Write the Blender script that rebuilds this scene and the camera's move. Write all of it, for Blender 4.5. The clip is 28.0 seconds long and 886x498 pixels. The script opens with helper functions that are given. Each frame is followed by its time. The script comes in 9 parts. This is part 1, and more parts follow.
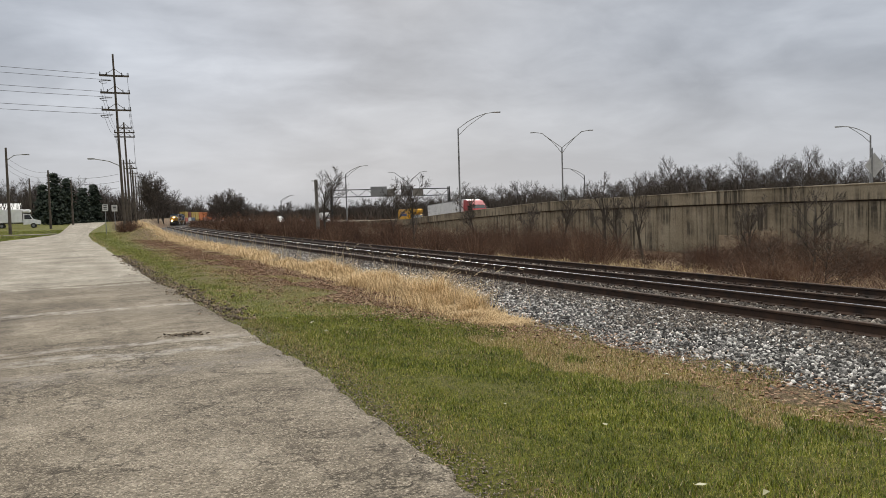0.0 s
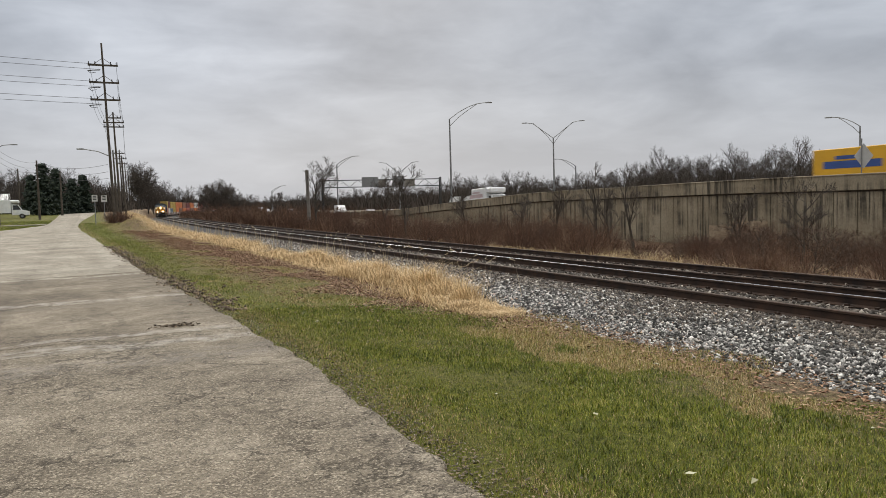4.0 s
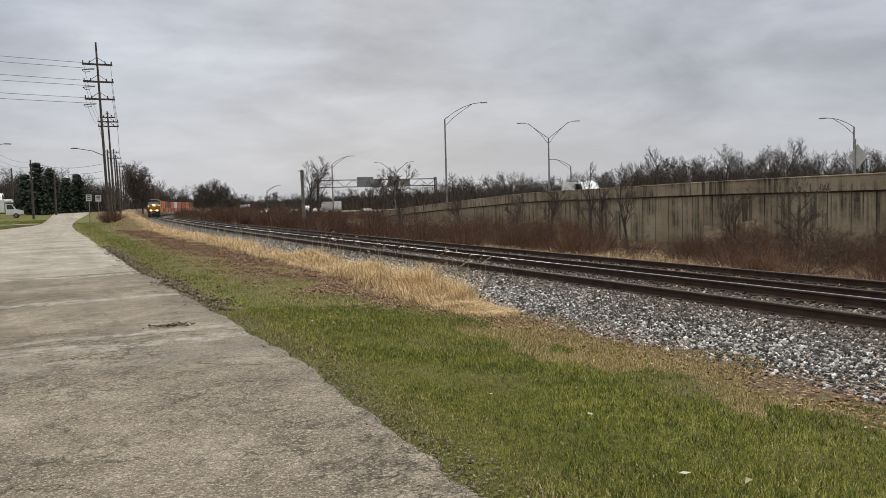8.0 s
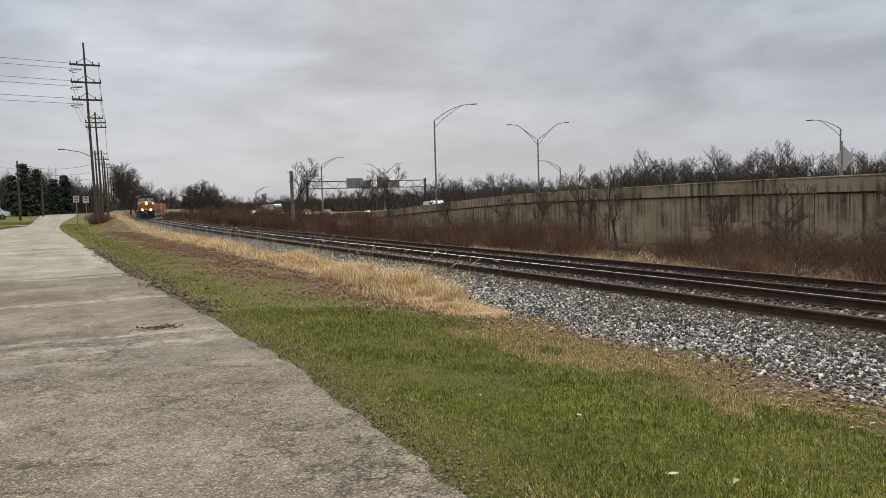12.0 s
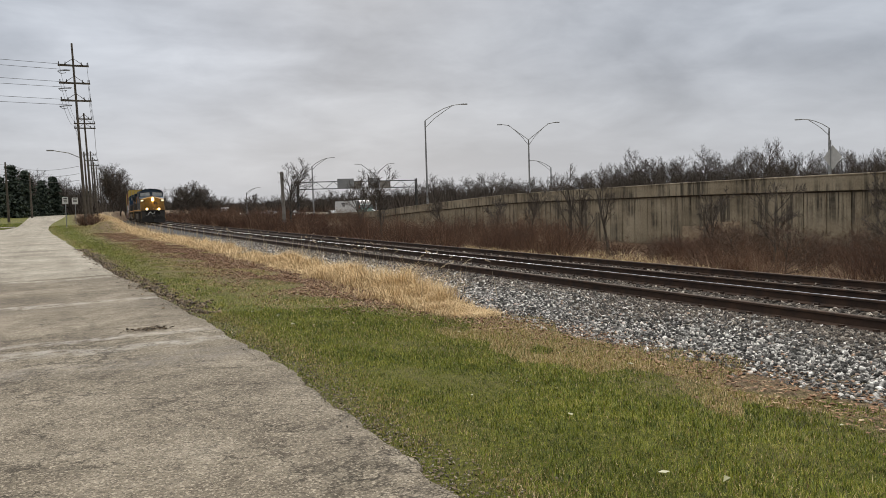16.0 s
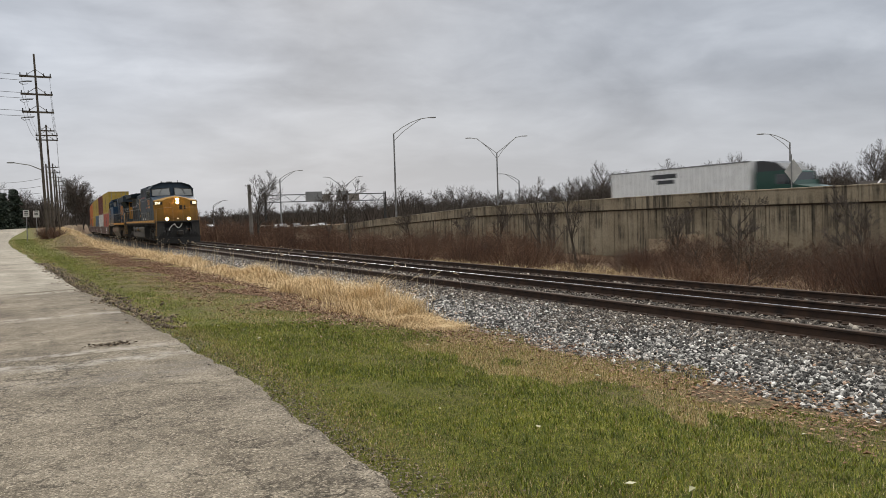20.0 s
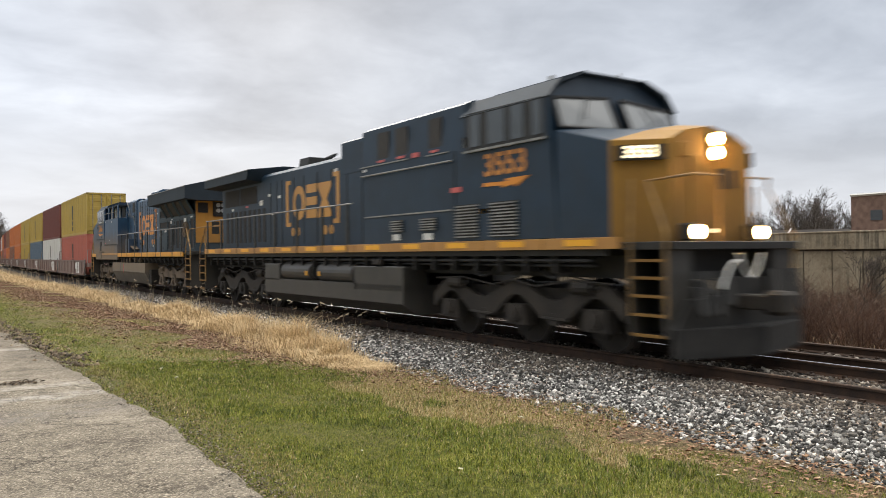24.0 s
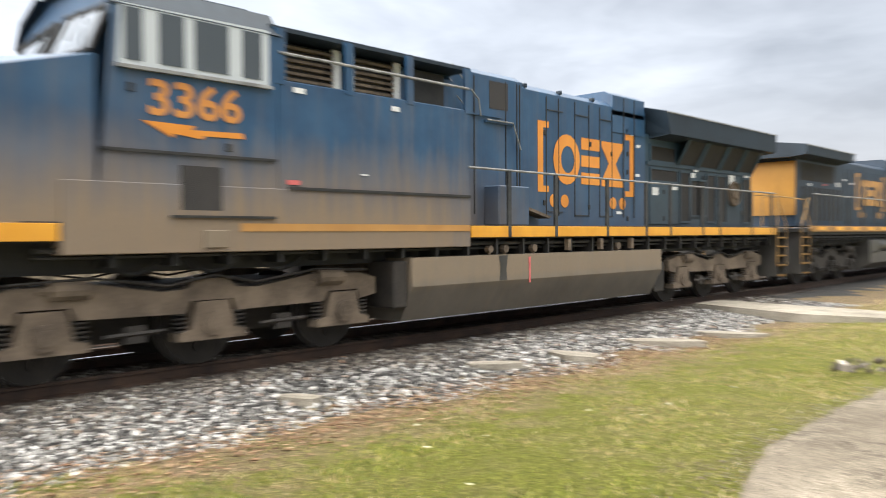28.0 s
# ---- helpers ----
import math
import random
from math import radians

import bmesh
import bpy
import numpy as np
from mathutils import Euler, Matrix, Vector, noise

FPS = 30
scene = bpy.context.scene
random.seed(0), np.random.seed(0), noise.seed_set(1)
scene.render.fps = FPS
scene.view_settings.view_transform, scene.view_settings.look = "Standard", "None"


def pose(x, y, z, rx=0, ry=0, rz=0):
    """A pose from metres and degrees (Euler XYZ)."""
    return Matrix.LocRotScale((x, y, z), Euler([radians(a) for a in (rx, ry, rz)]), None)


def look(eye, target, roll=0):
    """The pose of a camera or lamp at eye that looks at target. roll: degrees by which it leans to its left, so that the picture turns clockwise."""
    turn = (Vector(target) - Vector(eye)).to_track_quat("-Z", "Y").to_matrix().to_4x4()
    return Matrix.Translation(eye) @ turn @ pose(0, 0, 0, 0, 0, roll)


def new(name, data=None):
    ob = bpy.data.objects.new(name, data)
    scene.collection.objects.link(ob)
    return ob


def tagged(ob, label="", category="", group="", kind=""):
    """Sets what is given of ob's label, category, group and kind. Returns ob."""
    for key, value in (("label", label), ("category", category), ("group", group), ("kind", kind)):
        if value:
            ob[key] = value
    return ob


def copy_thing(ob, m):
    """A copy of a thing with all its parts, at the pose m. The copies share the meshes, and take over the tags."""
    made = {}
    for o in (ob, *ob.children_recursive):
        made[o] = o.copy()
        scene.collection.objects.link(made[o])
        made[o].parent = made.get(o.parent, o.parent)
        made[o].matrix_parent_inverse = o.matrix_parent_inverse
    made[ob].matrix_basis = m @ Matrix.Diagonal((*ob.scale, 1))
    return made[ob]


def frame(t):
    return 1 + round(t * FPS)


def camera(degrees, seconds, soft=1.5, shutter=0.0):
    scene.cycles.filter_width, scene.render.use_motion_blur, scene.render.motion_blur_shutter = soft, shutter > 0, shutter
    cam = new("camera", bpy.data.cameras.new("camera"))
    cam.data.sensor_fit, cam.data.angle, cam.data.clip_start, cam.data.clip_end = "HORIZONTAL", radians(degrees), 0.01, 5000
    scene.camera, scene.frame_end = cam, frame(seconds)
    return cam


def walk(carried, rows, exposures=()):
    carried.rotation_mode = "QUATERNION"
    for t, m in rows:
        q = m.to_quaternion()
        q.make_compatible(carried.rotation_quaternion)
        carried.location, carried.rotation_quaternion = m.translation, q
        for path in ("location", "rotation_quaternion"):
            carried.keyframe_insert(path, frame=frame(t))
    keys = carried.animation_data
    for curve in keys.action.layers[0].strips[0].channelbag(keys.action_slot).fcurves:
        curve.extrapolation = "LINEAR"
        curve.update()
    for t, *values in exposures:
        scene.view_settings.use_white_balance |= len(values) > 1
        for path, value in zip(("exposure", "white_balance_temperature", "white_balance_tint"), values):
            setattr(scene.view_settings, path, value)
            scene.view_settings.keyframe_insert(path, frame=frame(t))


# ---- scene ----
# World: +Y runs up the line towards the coming train, x is to the right of it, z = 0 is the road where the camera stands.
cam = camera(59.76, 28.0, 0.8, 0.5)
CAMERA_ROWS = [  # seconds, x, y, z, yaw, pitch, roll
    (0.0, 0.107, 0.239, 1.65, -24.14, -2.81, 1.62),
    (0.5, 0.107, 0.239, 1.65, -24.20, -2.98, 1.62),
    (1.0, 0.108, 0.239, 1.65, -24.25, -3.19, 1.57),
    (1.5, 0.108, 0.239, 1.65, -24.32, -3.33, 1.56),
    (2.0, 0.108, 0.239, 1.65, -24.39, -3.43, 1.57),
    (2.5, 0.109, 0.239, 1.65, -24.47, -3.47, 1.62),
    (3.0, 0.109, 0.238, 1.65, -24.57, -3.49, 1.67),
    (3.5, 0.109, 0.238, 1.65, -24.68, -3.51, 1.65),
    (5.5, 0.111, 0.238, 1.65, -24.97, -3.57, 1.62),
    (6.0, 0.111, 0.237, 1.65, -25.01, -3.51, 1.64),
    (6.5, 0.111, 0.237, 1.65, -25.05, -3.46, 1.59),
    (7.0, 0.111, 0.237, 1.65, -25.09, -3.46, 1.52),
    (7.5, 0.111, 0.237, 1.65, -25.12, -3.51, 1.53),
    (8.0, 0.111, 0.237, 1.65, -25.13, -3.54, 1.55),
    (8.5, 0.111, 0.237, 1.65, -25.15, -3.55, 1.57),
    (9.0, 0.112, 0.237, 1.65, -25.21, -3.55, 1.67),
    (9.5, 0.112, 0.237, 1.65, -25.30, -3.57, 1.68),
    (10.0, 0.112, 0.237, 1.65, -25.42, -3.58, 1.67),
    (10.5, 0.113, 0.236, 1.65, -25.57, -3.60, 1.67),
    (11.0, 0.114, 0.236, 1.65, -25.71, -3.59, 1.64),
    (11.5, 0.114, 0.236, 1.65, -25.82, -3.54, 1.56),
    (12.0, 0.114, 0.236, 1.65, -25.90, -3.46, 1.54),
    (12.5, 0.115, 0.236, 1.65, -25.99, -3.43, 1.53),
    (14.5, 0.116, 0.235, 1.65, -26.27, -3.52, 1.56),
    (15.0, 0.116, 0.235, 1.65, -26.33, -3.53, 1.66),
    (15.5, 0.117, 0.235, 1.65, -26.43, -3.53, 1.74),
    (16.0, 0.117, 0.234, 1.65, -26.56, -3.47, 1.74),
    (16.5, 0.118, 0.234, 1.65, -26.74, -3.37, 1.74),
    (17.0, 0.119, 0.234, 1.65, -26.91, -3.20, 1.76),
    (17.5, 0.119, 0.233, 1.65, -27.07, -3.01, 1.75),
    (18.0, 0.120, 0.233, 1.65, -27.25, -2.86, 1.76),
    (18.5, 0.121, 0.232, 1.65, -27.53, -2.79, 1.73),
    (19.0, 0.123, 0.232, 1.65, -27.92, -2.76, 1.76),
    (19.5, 0.125, 0.231, 1.65, -28.38, -2.70, 1.76),
    (20.0, 0.127, 0.229, 1.65, -28.87, -2.58, 1.76),
    (20.5, 0.129, 0.228, 1.65, -29.38, -2.33, 1.76),
    (21.0, 0.131, 0.227, 1.65, -29.93, -2.05, 1.68),
    (21.5, 0.133, 0.226, 1.65, -30.57, -1.70, 1.46),
    (22.0, 0.136, 0.224, 1.65, -31.27, -1.30, 1.31),
    (22.5, 0.139, 0.222, 1.65, -31.95, -0.84, 1.08),
    (24.5, 0.153, 0.213, 1.65, -35.77, 0.75, 0.14),
    (25.0, 0.162, 0.206, 1.65, -38.28, 0.96, -0.74),
    (25.5, 0.176, 0.194, 1.65, -42.31, 1.22, -1.94),
    (26.0, 0.209, 0.158, 1.65, -53.00, 1.74, -2.46),
    (26.5, 0.249, 0.083, 1.65, -71.53, 2.24, -2.28),
    (27.0, 0.261, -0.025, 1.65, -95.55, 1.51, -1.64),
    (27.5, 0.230, -0.125, 1.65, -118.59, -0.24, -0.61),
    (28.0, 0.184, -0.187, 1.65, -135.46, -1.08, 0.30),
    (28.1, 0.175, -0.198, 1.65, -138.50, -1.24, 0.46),
]
EXPOSURES = [(0.0, -0.17), (20.0, -0.16), (22.5, 0.0), (24.5, 0.42), (25.0, 0.52), (26.0, 0.75), (27.0, 1.3), (28.0, 1.32)]
walk(cam, [(t, pose(x, y, z, 90 + p, r, w)) for t, x, y, z, w, p, r in CAMERA_ROWS], EXPOSURES)

# ---------------------------------------------------------------- world and sun
world = bpy.data.worlds.new("overcast_sky")
scene.world = world
world.use_nodes = True
wn, wl = world.node_tree.nodes, world.node_tree.links
wn.clear()


def wnode(kind, **vals):
    n = wn.new(kind)
    for k, v in vals.items():
        n.inputs[k].default_value = v
    return n


SUN_EL, SUN_AZ = 24.0, 20.0      # degrees; azimuth to the right of +Y
sky = wn.new("ShaderNodeTexSky")
sky.sky_type = "NISHITA"
sky.sun_disc = False
sky.sun_elevation, sky.sun_rotation = radians(SUN_EL), radians(SUN_AZ)
sky.air_density, sky.dust_density = 1.2, 3.0
sky_bg = wnode("ShaderNodeBackground", Strength=0.06)
wl.new(sky.outputs[0], sky_bg.inputs["Color"])
tc = wn.new("ShaderNodeTexCoord")
sep = wn.new("ShaderNodeSeparateXYZ")
wl.new(tc.outputs["Generated"], sep.inputs[0])
# clouds lie in layers: stretch the pattern flat towards the horizon
lift = wn.new("ShaderNodeMath"); lift.operation = "ADD"; lift.inputs[1].default_value = 0.22
wl.new(sep.outputs["Z"], lift.inputs[0])
dx = wn.new("ShaderNodeMath"); dx.operation = "DIVIDE"
dy = wn.new("ShaderNodeMath"); dy.operation = "DIVIDE"
wl.new(sep.outputs["X"], dx.inputs[0]); wl.new(lift.outputs[0], dx.inputs[1])
wl.new(sep.outputs["Y"], dy.inputs[0]); wl.new(lift.outputs[0], dy.inputs[1])
comb = wn.new("ShaderNodeCombineXYZ")
wl.new(dx.outputs[0], comb.inputs[0]); wl.new(dy.outputs[0], comb.inputs[1])
n1 = wnode("ShaderNodeTexNoise", Scale=1.15, Detail=7.0, Roughness=0.5, Distortion=0.6)
n2 = wnode("ShaderNodeTexNoise", Scale=3.4, Detail=5.0, Roughness=0.55, Distortion=0.4)
wl.new(comb.outputs[0], n1.inputs["Vector"]); wl.new(comb.outputs[0], n2.inputs["Vector"])
mixn = wn.new("ShaderNodeMix"); mixn.inputs[0].default_value = 0.3
wl.new(n1.outputs[0], mixn.inputs[2]); wl.new(n2.outputs[0], mixn.inputs[3])
ramp = wn.new("ShaderNodeValToRGB")
ramp.color_ramp.elements[0].position, ramp.color_ramp.elements[0].color = 0.38, (0.365, 0.4, 0.462, 1)
ramp.color_ramp.elements[1].position, ramp.color_ramp.elements[1].color = 0.66, (0.655, 0.7, 0.775, 1)
mid = ramp.color_ramp.elements.new(0.52); mid.color = (0.5, 0.54, 0.61, 1)
wl.new(mixn.outputs[0], ramp.inputs[0])
# paler, slightly warm band above the horizon
hor = wn.new("ShaderNodeMapRange"); hor.interpolation_type = "SMOOTHSTEP"
hor.inputs[1].default_value, hor.inputs[2].default_value = 0.0, 0.22
hor.inputs[3].default_value, hor.inputs[4].default_value = 0.7, 0.0
wl.new(sep.outputs["Z"], hor.inputs[0])
mixh = wn.new("ShaderNodeMix"); mixh.data_type = "RGBA"
mixh.inputs[7].default_value = (0.69, 0.70, 0.725, 1)
wl.new(hor.outputs[0], mixh.inputs[0]); wl.new(ramp.outputs[0], mixh.inputs[6])
cloud_bg = wnode("ShaderNodeBackground", Strength=0.92)
# an overcast sky is brighter overhead than near the horizon
zen = wn.new("ShaderNodeMapRange"); zen.interpolation_type = "SMOOTHSTEP"
zen.inputs[1].default_value, zen.inputs[2].default_value = 0.3, 0.95
zen.inputs[3].default_value, zen.inputs[4].default_value = 0.93, 6.0
wl.new(sep.outputs["Z"], zen.inputs[0])
# and brighter towards the hidden sun than away from it
toward = wn.new("ShaderNodeVectorMath"); toward.operation = "DOT_PRODUCT"
toward.inputs[1].default_value = (math.sin(radians(SUN_AZ + 25)), math.cos(radians(SUN_AZ + 25)), 0.0)
wl.new(tc.outputs["Generated"], toward.inputs[0])
side = wn.new("ShaderNodeMapRange")
side.inputs[1].default_value, side.inputs[2].default_value = -0.75, 0.9
side.inputs[3].default_value, side.inputs[4].default_value = 0.5, 1.05
wl.new(toward.outputs["Value"], side.inputs[0])
strength = wn.new("ShaderNodeMath"); strength.operation = "MULTIPLY"
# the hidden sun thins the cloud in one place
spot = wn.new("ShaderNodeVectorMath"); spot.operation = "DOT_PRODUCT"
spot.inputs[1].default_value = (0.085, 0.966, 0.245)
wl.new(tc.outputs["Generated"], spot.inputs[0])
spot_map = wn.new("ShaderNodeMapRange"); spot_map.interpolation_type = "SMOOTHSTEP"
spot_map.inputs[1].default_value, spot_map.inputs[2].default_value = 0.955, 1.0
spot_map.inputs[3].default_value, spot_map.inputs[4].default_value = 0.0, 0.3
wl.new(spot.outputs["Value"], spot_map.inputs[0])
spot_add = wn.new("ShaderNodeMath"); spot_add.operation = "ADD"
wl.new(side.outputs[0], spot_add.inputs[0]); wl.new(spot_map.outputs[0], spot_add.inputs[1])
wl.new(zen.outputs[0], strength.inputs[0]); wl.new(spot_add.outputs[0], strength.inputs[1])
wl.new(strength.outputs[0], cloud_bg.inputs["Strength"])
# overhead the cloud is thin and lets neutral light through
high = wn.new("ShaderNodeMapRange"); high.interpolation_type = "SMOOTHSTEP"
high.inputs[1].default_value, high.inputs[2].default_value = 0.3, 0.75
wl.new(sep.outputs["Z"], high.inputs[0])
mixz = wn.new("ShaderNodeMix"); mixz.data_type = "RGBA"
mixz.inputs[7].default_value = (0.585, 0.575, 0.55, 1)
wl.new(high.outputs[0], mixz.inputs[0]); wl.new(mixh.outputs[2], mixz.inputs[6])
wl.new(mixz.outputs[2], cloud_bg.inputs["Color"])
addbg = wn.new("ShaderNodeMixShader"); addbg.inputs[0].default_value = 0.96
wout = wn.new("ShaderNodeOutputWorld")
wl.new(sky_bg.outputs[0], addbg.inputs[1]); wl.new(cloud_bg.outputs[0], addbg.inputs[2])
wl.new(addbg.outputs[0], wout.inputs[0])

sun_data = bpy.data.lights.new("sun", "SUN")
sun_data.energy, sun_data.angle, sun_data.color = 1.1, radians(30), (1.0, 0.95, 0.88)
sun = new("sun", sun_data)
sun_dir = Vector((math.sin(radians(SUN_AZ)) * math.cos(radians(SUN_EL)), math.cos(radians(SUN_AZ)) * math.cos(radians(SUN_EL)), math.sin(radians(SUN_EL))))
sun.matrix_world = look(sun_dir * 60, (0, 0, 0))

# ---------------------------------------------------------------- material helpers


class Nodes:
    """A small wrapper to write node materials in few lines."""

    def __init__(self, name):
        self.m = bpy.data.materials.new(name)
        self.m.use_nodes = True
        self.t = self.m.node_tree
        self.b = self.t.nodes["Principled BSDF"]

    def n(self, kind, **vals):
        n = self.t.nodes.new(kind)
        for k, v in vals.items():
            n.inputs[k].default_value = v
        return n

    def l(self, a, b):
        self.t.links.new(a, b)

    def coord(self, scale=(1, 1, 1), out="Object"):
        c, mp = self.n("ShaderNodeTexCoord"), self.n("ShaderNodeMapping")
        mp.inputs["Scale"].default_value = scale
        self.l(c.outputs[out], mp.inputs[0])
        return mp.outputs[0]

    def noise(self, vec, scale, detail=4.0, rough=0.55, dist=0.0):
        n = self.n("ShaderNodeTexNoise", Scale=scale, Detail=detail, Roughness=rough, Distortion=dist)
        self.l(vec, n.inputs["Vector"])
        return n.outputs[0]

    def ramp(self, fac, stops):
        r = self.n("ShaderNodeValToRGB")
        e = r.color_ramp.elements
        while len(e) < len(stops):
            e.new(0.5)
        for el, (p, c) in zip(e, stops):
            el.position = p
            el.color = (*c, 1) if len(c) == 3 else c
        self.l(fac, r.inputs[0])
        return r.outputs[0]

    def gray(self, fac, a, b):
        r = self.n("ShaderNodeMapRange")
        r.inputs[1].default_value, r.inputs[2].default_value = a, b
        self.l(fac, r.inputs[0])
        return r.outputs[0]

    def mix(self, fac, a, b):
        x = self.n("ShaderNodeMix")
        x.data_type = "RGBA"
        for v, k in ((fac, 0), (a, 6), (b, 7)):
            if isinstance(v, (int, float)):
                x.inputs[k].default_value = v
            elif isinstance(v, tuple):
                x.inputs[k].default_value = (*v, 1)
            else:
                self.l(v, x.inputs[k])
        return x.outputs[2]

    def math(self, op, a, b=0.0):
        x = self.n("ShaderNodeMath")
        x.operation = op
        for v, k in ((a, 0), (b, 1)):
            if isinstance(v, (int, float)):
                x.inputs[k].default_value = v
            else:
                self.l(v, x.inputs[k])
        return x.outputs[0]

    def z(self, vec, axis="Z"):
        s = self.n("ShaderNodeSeparateXYZ")
        self.l(vec, s.inputs[0])
        return s.outputs[axis]

    def bump(self, height, strength=0.3, dist=0.02):
        b = self.n("ShaderNodeBump", Strength=strength, Distance=dist)
        self.l(height, b.inputs["Height"])
        self.l(b.outputs[0], self.b.inputs["Normal"])

    def done(self, col=None, rough=0.8, metal=0.0, spec=None):
        if col is not None:
            if isinstance(col, tuple):
                self.b.inputs["Base Color"].default_value = (*col, 1)
            else:
                self.l(col, self.b.inputs["Base Color"])
        if isinstance(rough, (int, float)):
            self.b.inputs["Roughness"].default_value = rough
        else:
            self.l(rough, self.b.inputs["Roughness"])
        self.b.inputs["Metallic"].default_value = metal
        if spec is not None:
            self.b.inputs["Specular IOR Level"].default_value = spec
        return self.m


def worn(name, c1, c2, scale=3.0, rough=0.7, metal=0.0, grain=40.0, bump=0.15, spec=None):
    """A surface with blotches at one scale and grain at another."""
    k = Nodes(name)
    v = k.coord()
    big, fine = k.noise(v, scale, 5), k.noise(v, grain, 3)
    f = k.math("ADD", k.math("MULTIPLY", big, 0.75), k.math("MULTIPLY", fine, 0.25))
    col = k.ramp(f, [(0.36, c1), (0.64, c2)])
    k.bump(fine, bump, 0.01)
    r = k.gray(big, 0.3, 0.7)
    rr = k.math("ADD", k.math("MULTIPLY", r, 0.15), rough - 0.07)
    return k.done(col, rr, metal, spec)


def glow(name, col, strength):
    k = Nodes(name)
    k.b.inputs["Emission Color"].default_value = (*col, 1)
    k.b.inputs["Emission Strength"].default_value = strength
    return k.done(col, 0.4)


def island(name, stops, rough=0.85, bump=0.0, scale=0.0):
    """Colours that differ from piece to piece of a joined mesh."""
    k = Nodes(name)
    g = k.n("ShaderNodeNewGeometry")
    f = g.outputs["Random Per Island"]
    if scale:
        w = k.noise(k.coord(), scale, 3)
        f = k.math("ADD", k.math("MULTIPLY", f, 0.6), k.math("MULTIPLY", k.gray(w, 0.3, 0.7), 0.4))
    col = k.ramp(f, stops)
    if bump:
        k.bump(k.noise(k.coord(), 60.0, 3), bump, 0.01)
    return k.done(col, rough)


# ---------------------------------------------------------------- mesh helpers

def link_mesh(name, me, mats, parent=None):
    ob = new(name, me)
    for m in mats if isinstance(mats, (list, tuple)) else [mats]:
        me.materials.append(m)
    if parent is not None:
        ob.parent = parent
    return ob


def part(name, bm, mat, parent, label="", smooth=False):
    me = bpy.data.meshes.new(name)
    if smooth:
        for f in bm.faces:
            f.smooth = True
    bm.to_mesh(me)
    bm.free()
    ob = link_mesh(name, me, mat, parent)
    if label:
        ob["label"] = label
    return ob


def thing(name, label, category, group="", at=None, kind=""):
    ob = new(name)
    ob.empty_display_size = 0.2
    if at is not None:
        ob.matrix_basis = at
    return tagged(ob, label, category, group, kind)


def pymesh(name, verts, faces, mats, parent=None, mat_index=None, smooth=False):
    me = bpy.data.meshes.new(name)
    me.from_pydata(verts, [], faces)
    if mat_index is not None:
        me.polygons.foreach_set("material_index", mat_index)
    if smooth:
        me.polygons.foreach_set("use_smooth", [True] * len(me.polygons))
    me.update()
    return link_mesh(name, me, mats, parent)


def box(bm, x0, x1, y0, y1, z0, z1, bevel=0.0, m=None):
    """A box with chamfered edges along its length where bevel is given."""
    r = bmesh.ops.create_cube(bm, size=1.0)
    vs = r["verts"]
    for v in vs:
        v.co = Vector(((x0 + x1) / 2 + v.co.x * (x1 - x0), (y0 + y1) / 2 + v.co.y * (y1 - y0), (z0 + z1) / 2 + v.co.z * (z1 - z0)))
    if bevel:
        es = list({e for v in vs for e in v.link_edges})
        g = bmesh.ops.bevel(bm, geom=es, offset=bevel, segments=1, affect="EDGES", profile=0.5)
        vs = g["verts"]
    if m is not None:
        bmesh.ops.transform(bm, matrix=m, verts=vs)
    return vs


def rod(bm, a, b, r, n=8, r2=None, caps=True):
    """A round bar from a to b."""
    a, b = Vector(a), Vector(b)
    d = b - a
    if d.length < 1e-6:
        return
    q = d.to_track_quat("Z", "Y")
    r2 = r if r2 is None else r2
    ring = []
    for c, rr in ((a, r), (b, r2)):
        ring.append([bm.verts.new(c + q @ Vector((rr * math.cos(i * math.tau / n), rr * math.sin(i * math.tau / n), 0))) for i in range(n)])
    for i in range(n):
        bm.faces.new((ring[0][i], ring[0][(i + 1) % n], ring[1][(i + 1) % n], ring[1][i]))
    if caps:
        bm.faces.new(list(reversed(ring[0])))
        bm.faces.new(ring[1])


def pipe(bm, pts, r, n=6):
    """One bent round bar through all the points."""
    pts = [Vector(p) for p in pts]
    rings, u = [], None
    for i, p in enumerate(pts):
        d = (pts[min(i + 1, len(pts) - 1)] - pts[max(i - 1, 0)]).normalized()
        u = d.orthogonal().normalized() if u is None else (u - d * u.dot(d)).normalized()
        w = d.cross(u)
        rings.append([bm.verts.new(p + (u * math.cos(k * math.tau / n) + w * math.sin(k * math.tau / n)) * r) for k in range(n)])
    for a, b in zip(rings, rings[1:]):
        for k in range(n):
            bm.faces.new((a[k], a[(k + 1) % n], b[(k + 1) % n], b[k]))
    bm.faces.new(list(reversed(rings[0])))
    bm.faces.new(rings[-1])


def pieces(name, bm, mat, parent, label=""):
    """Every loose piece of the bmesh becomes a part of its own; gives back the first."""
    bm.verts.index_update()
    seen, first = set(), None
    for v0 in bm.verts:
        if v0 in seen:
            continue
        seen.add(v0)
        todo, faces = [v0], []
        have = set()
        while todo:
            v = todo.pop()
            for f in v.link_faces:
                if f not in have:
                    have.add(f)
                    faces.append(f)
            for e in v.link_edges:
                o = e.other_vert(v)
                if o not in seen:
                    seen.add(o)
                    todo.append(o)
        ids = {}
        co = []
        for f in faces:
            for v in f.verts:
                if v not in ids:
                    ids[v] = len(co)
                    co.append(tuple(v.co))
        ob = pymesh(name, co, [tuple(ids[v] for v in f.verts) for f in faces], mat, parent)
        if label:
            ob["label"] = label
        first = first or ob
    bm.free()
    return first


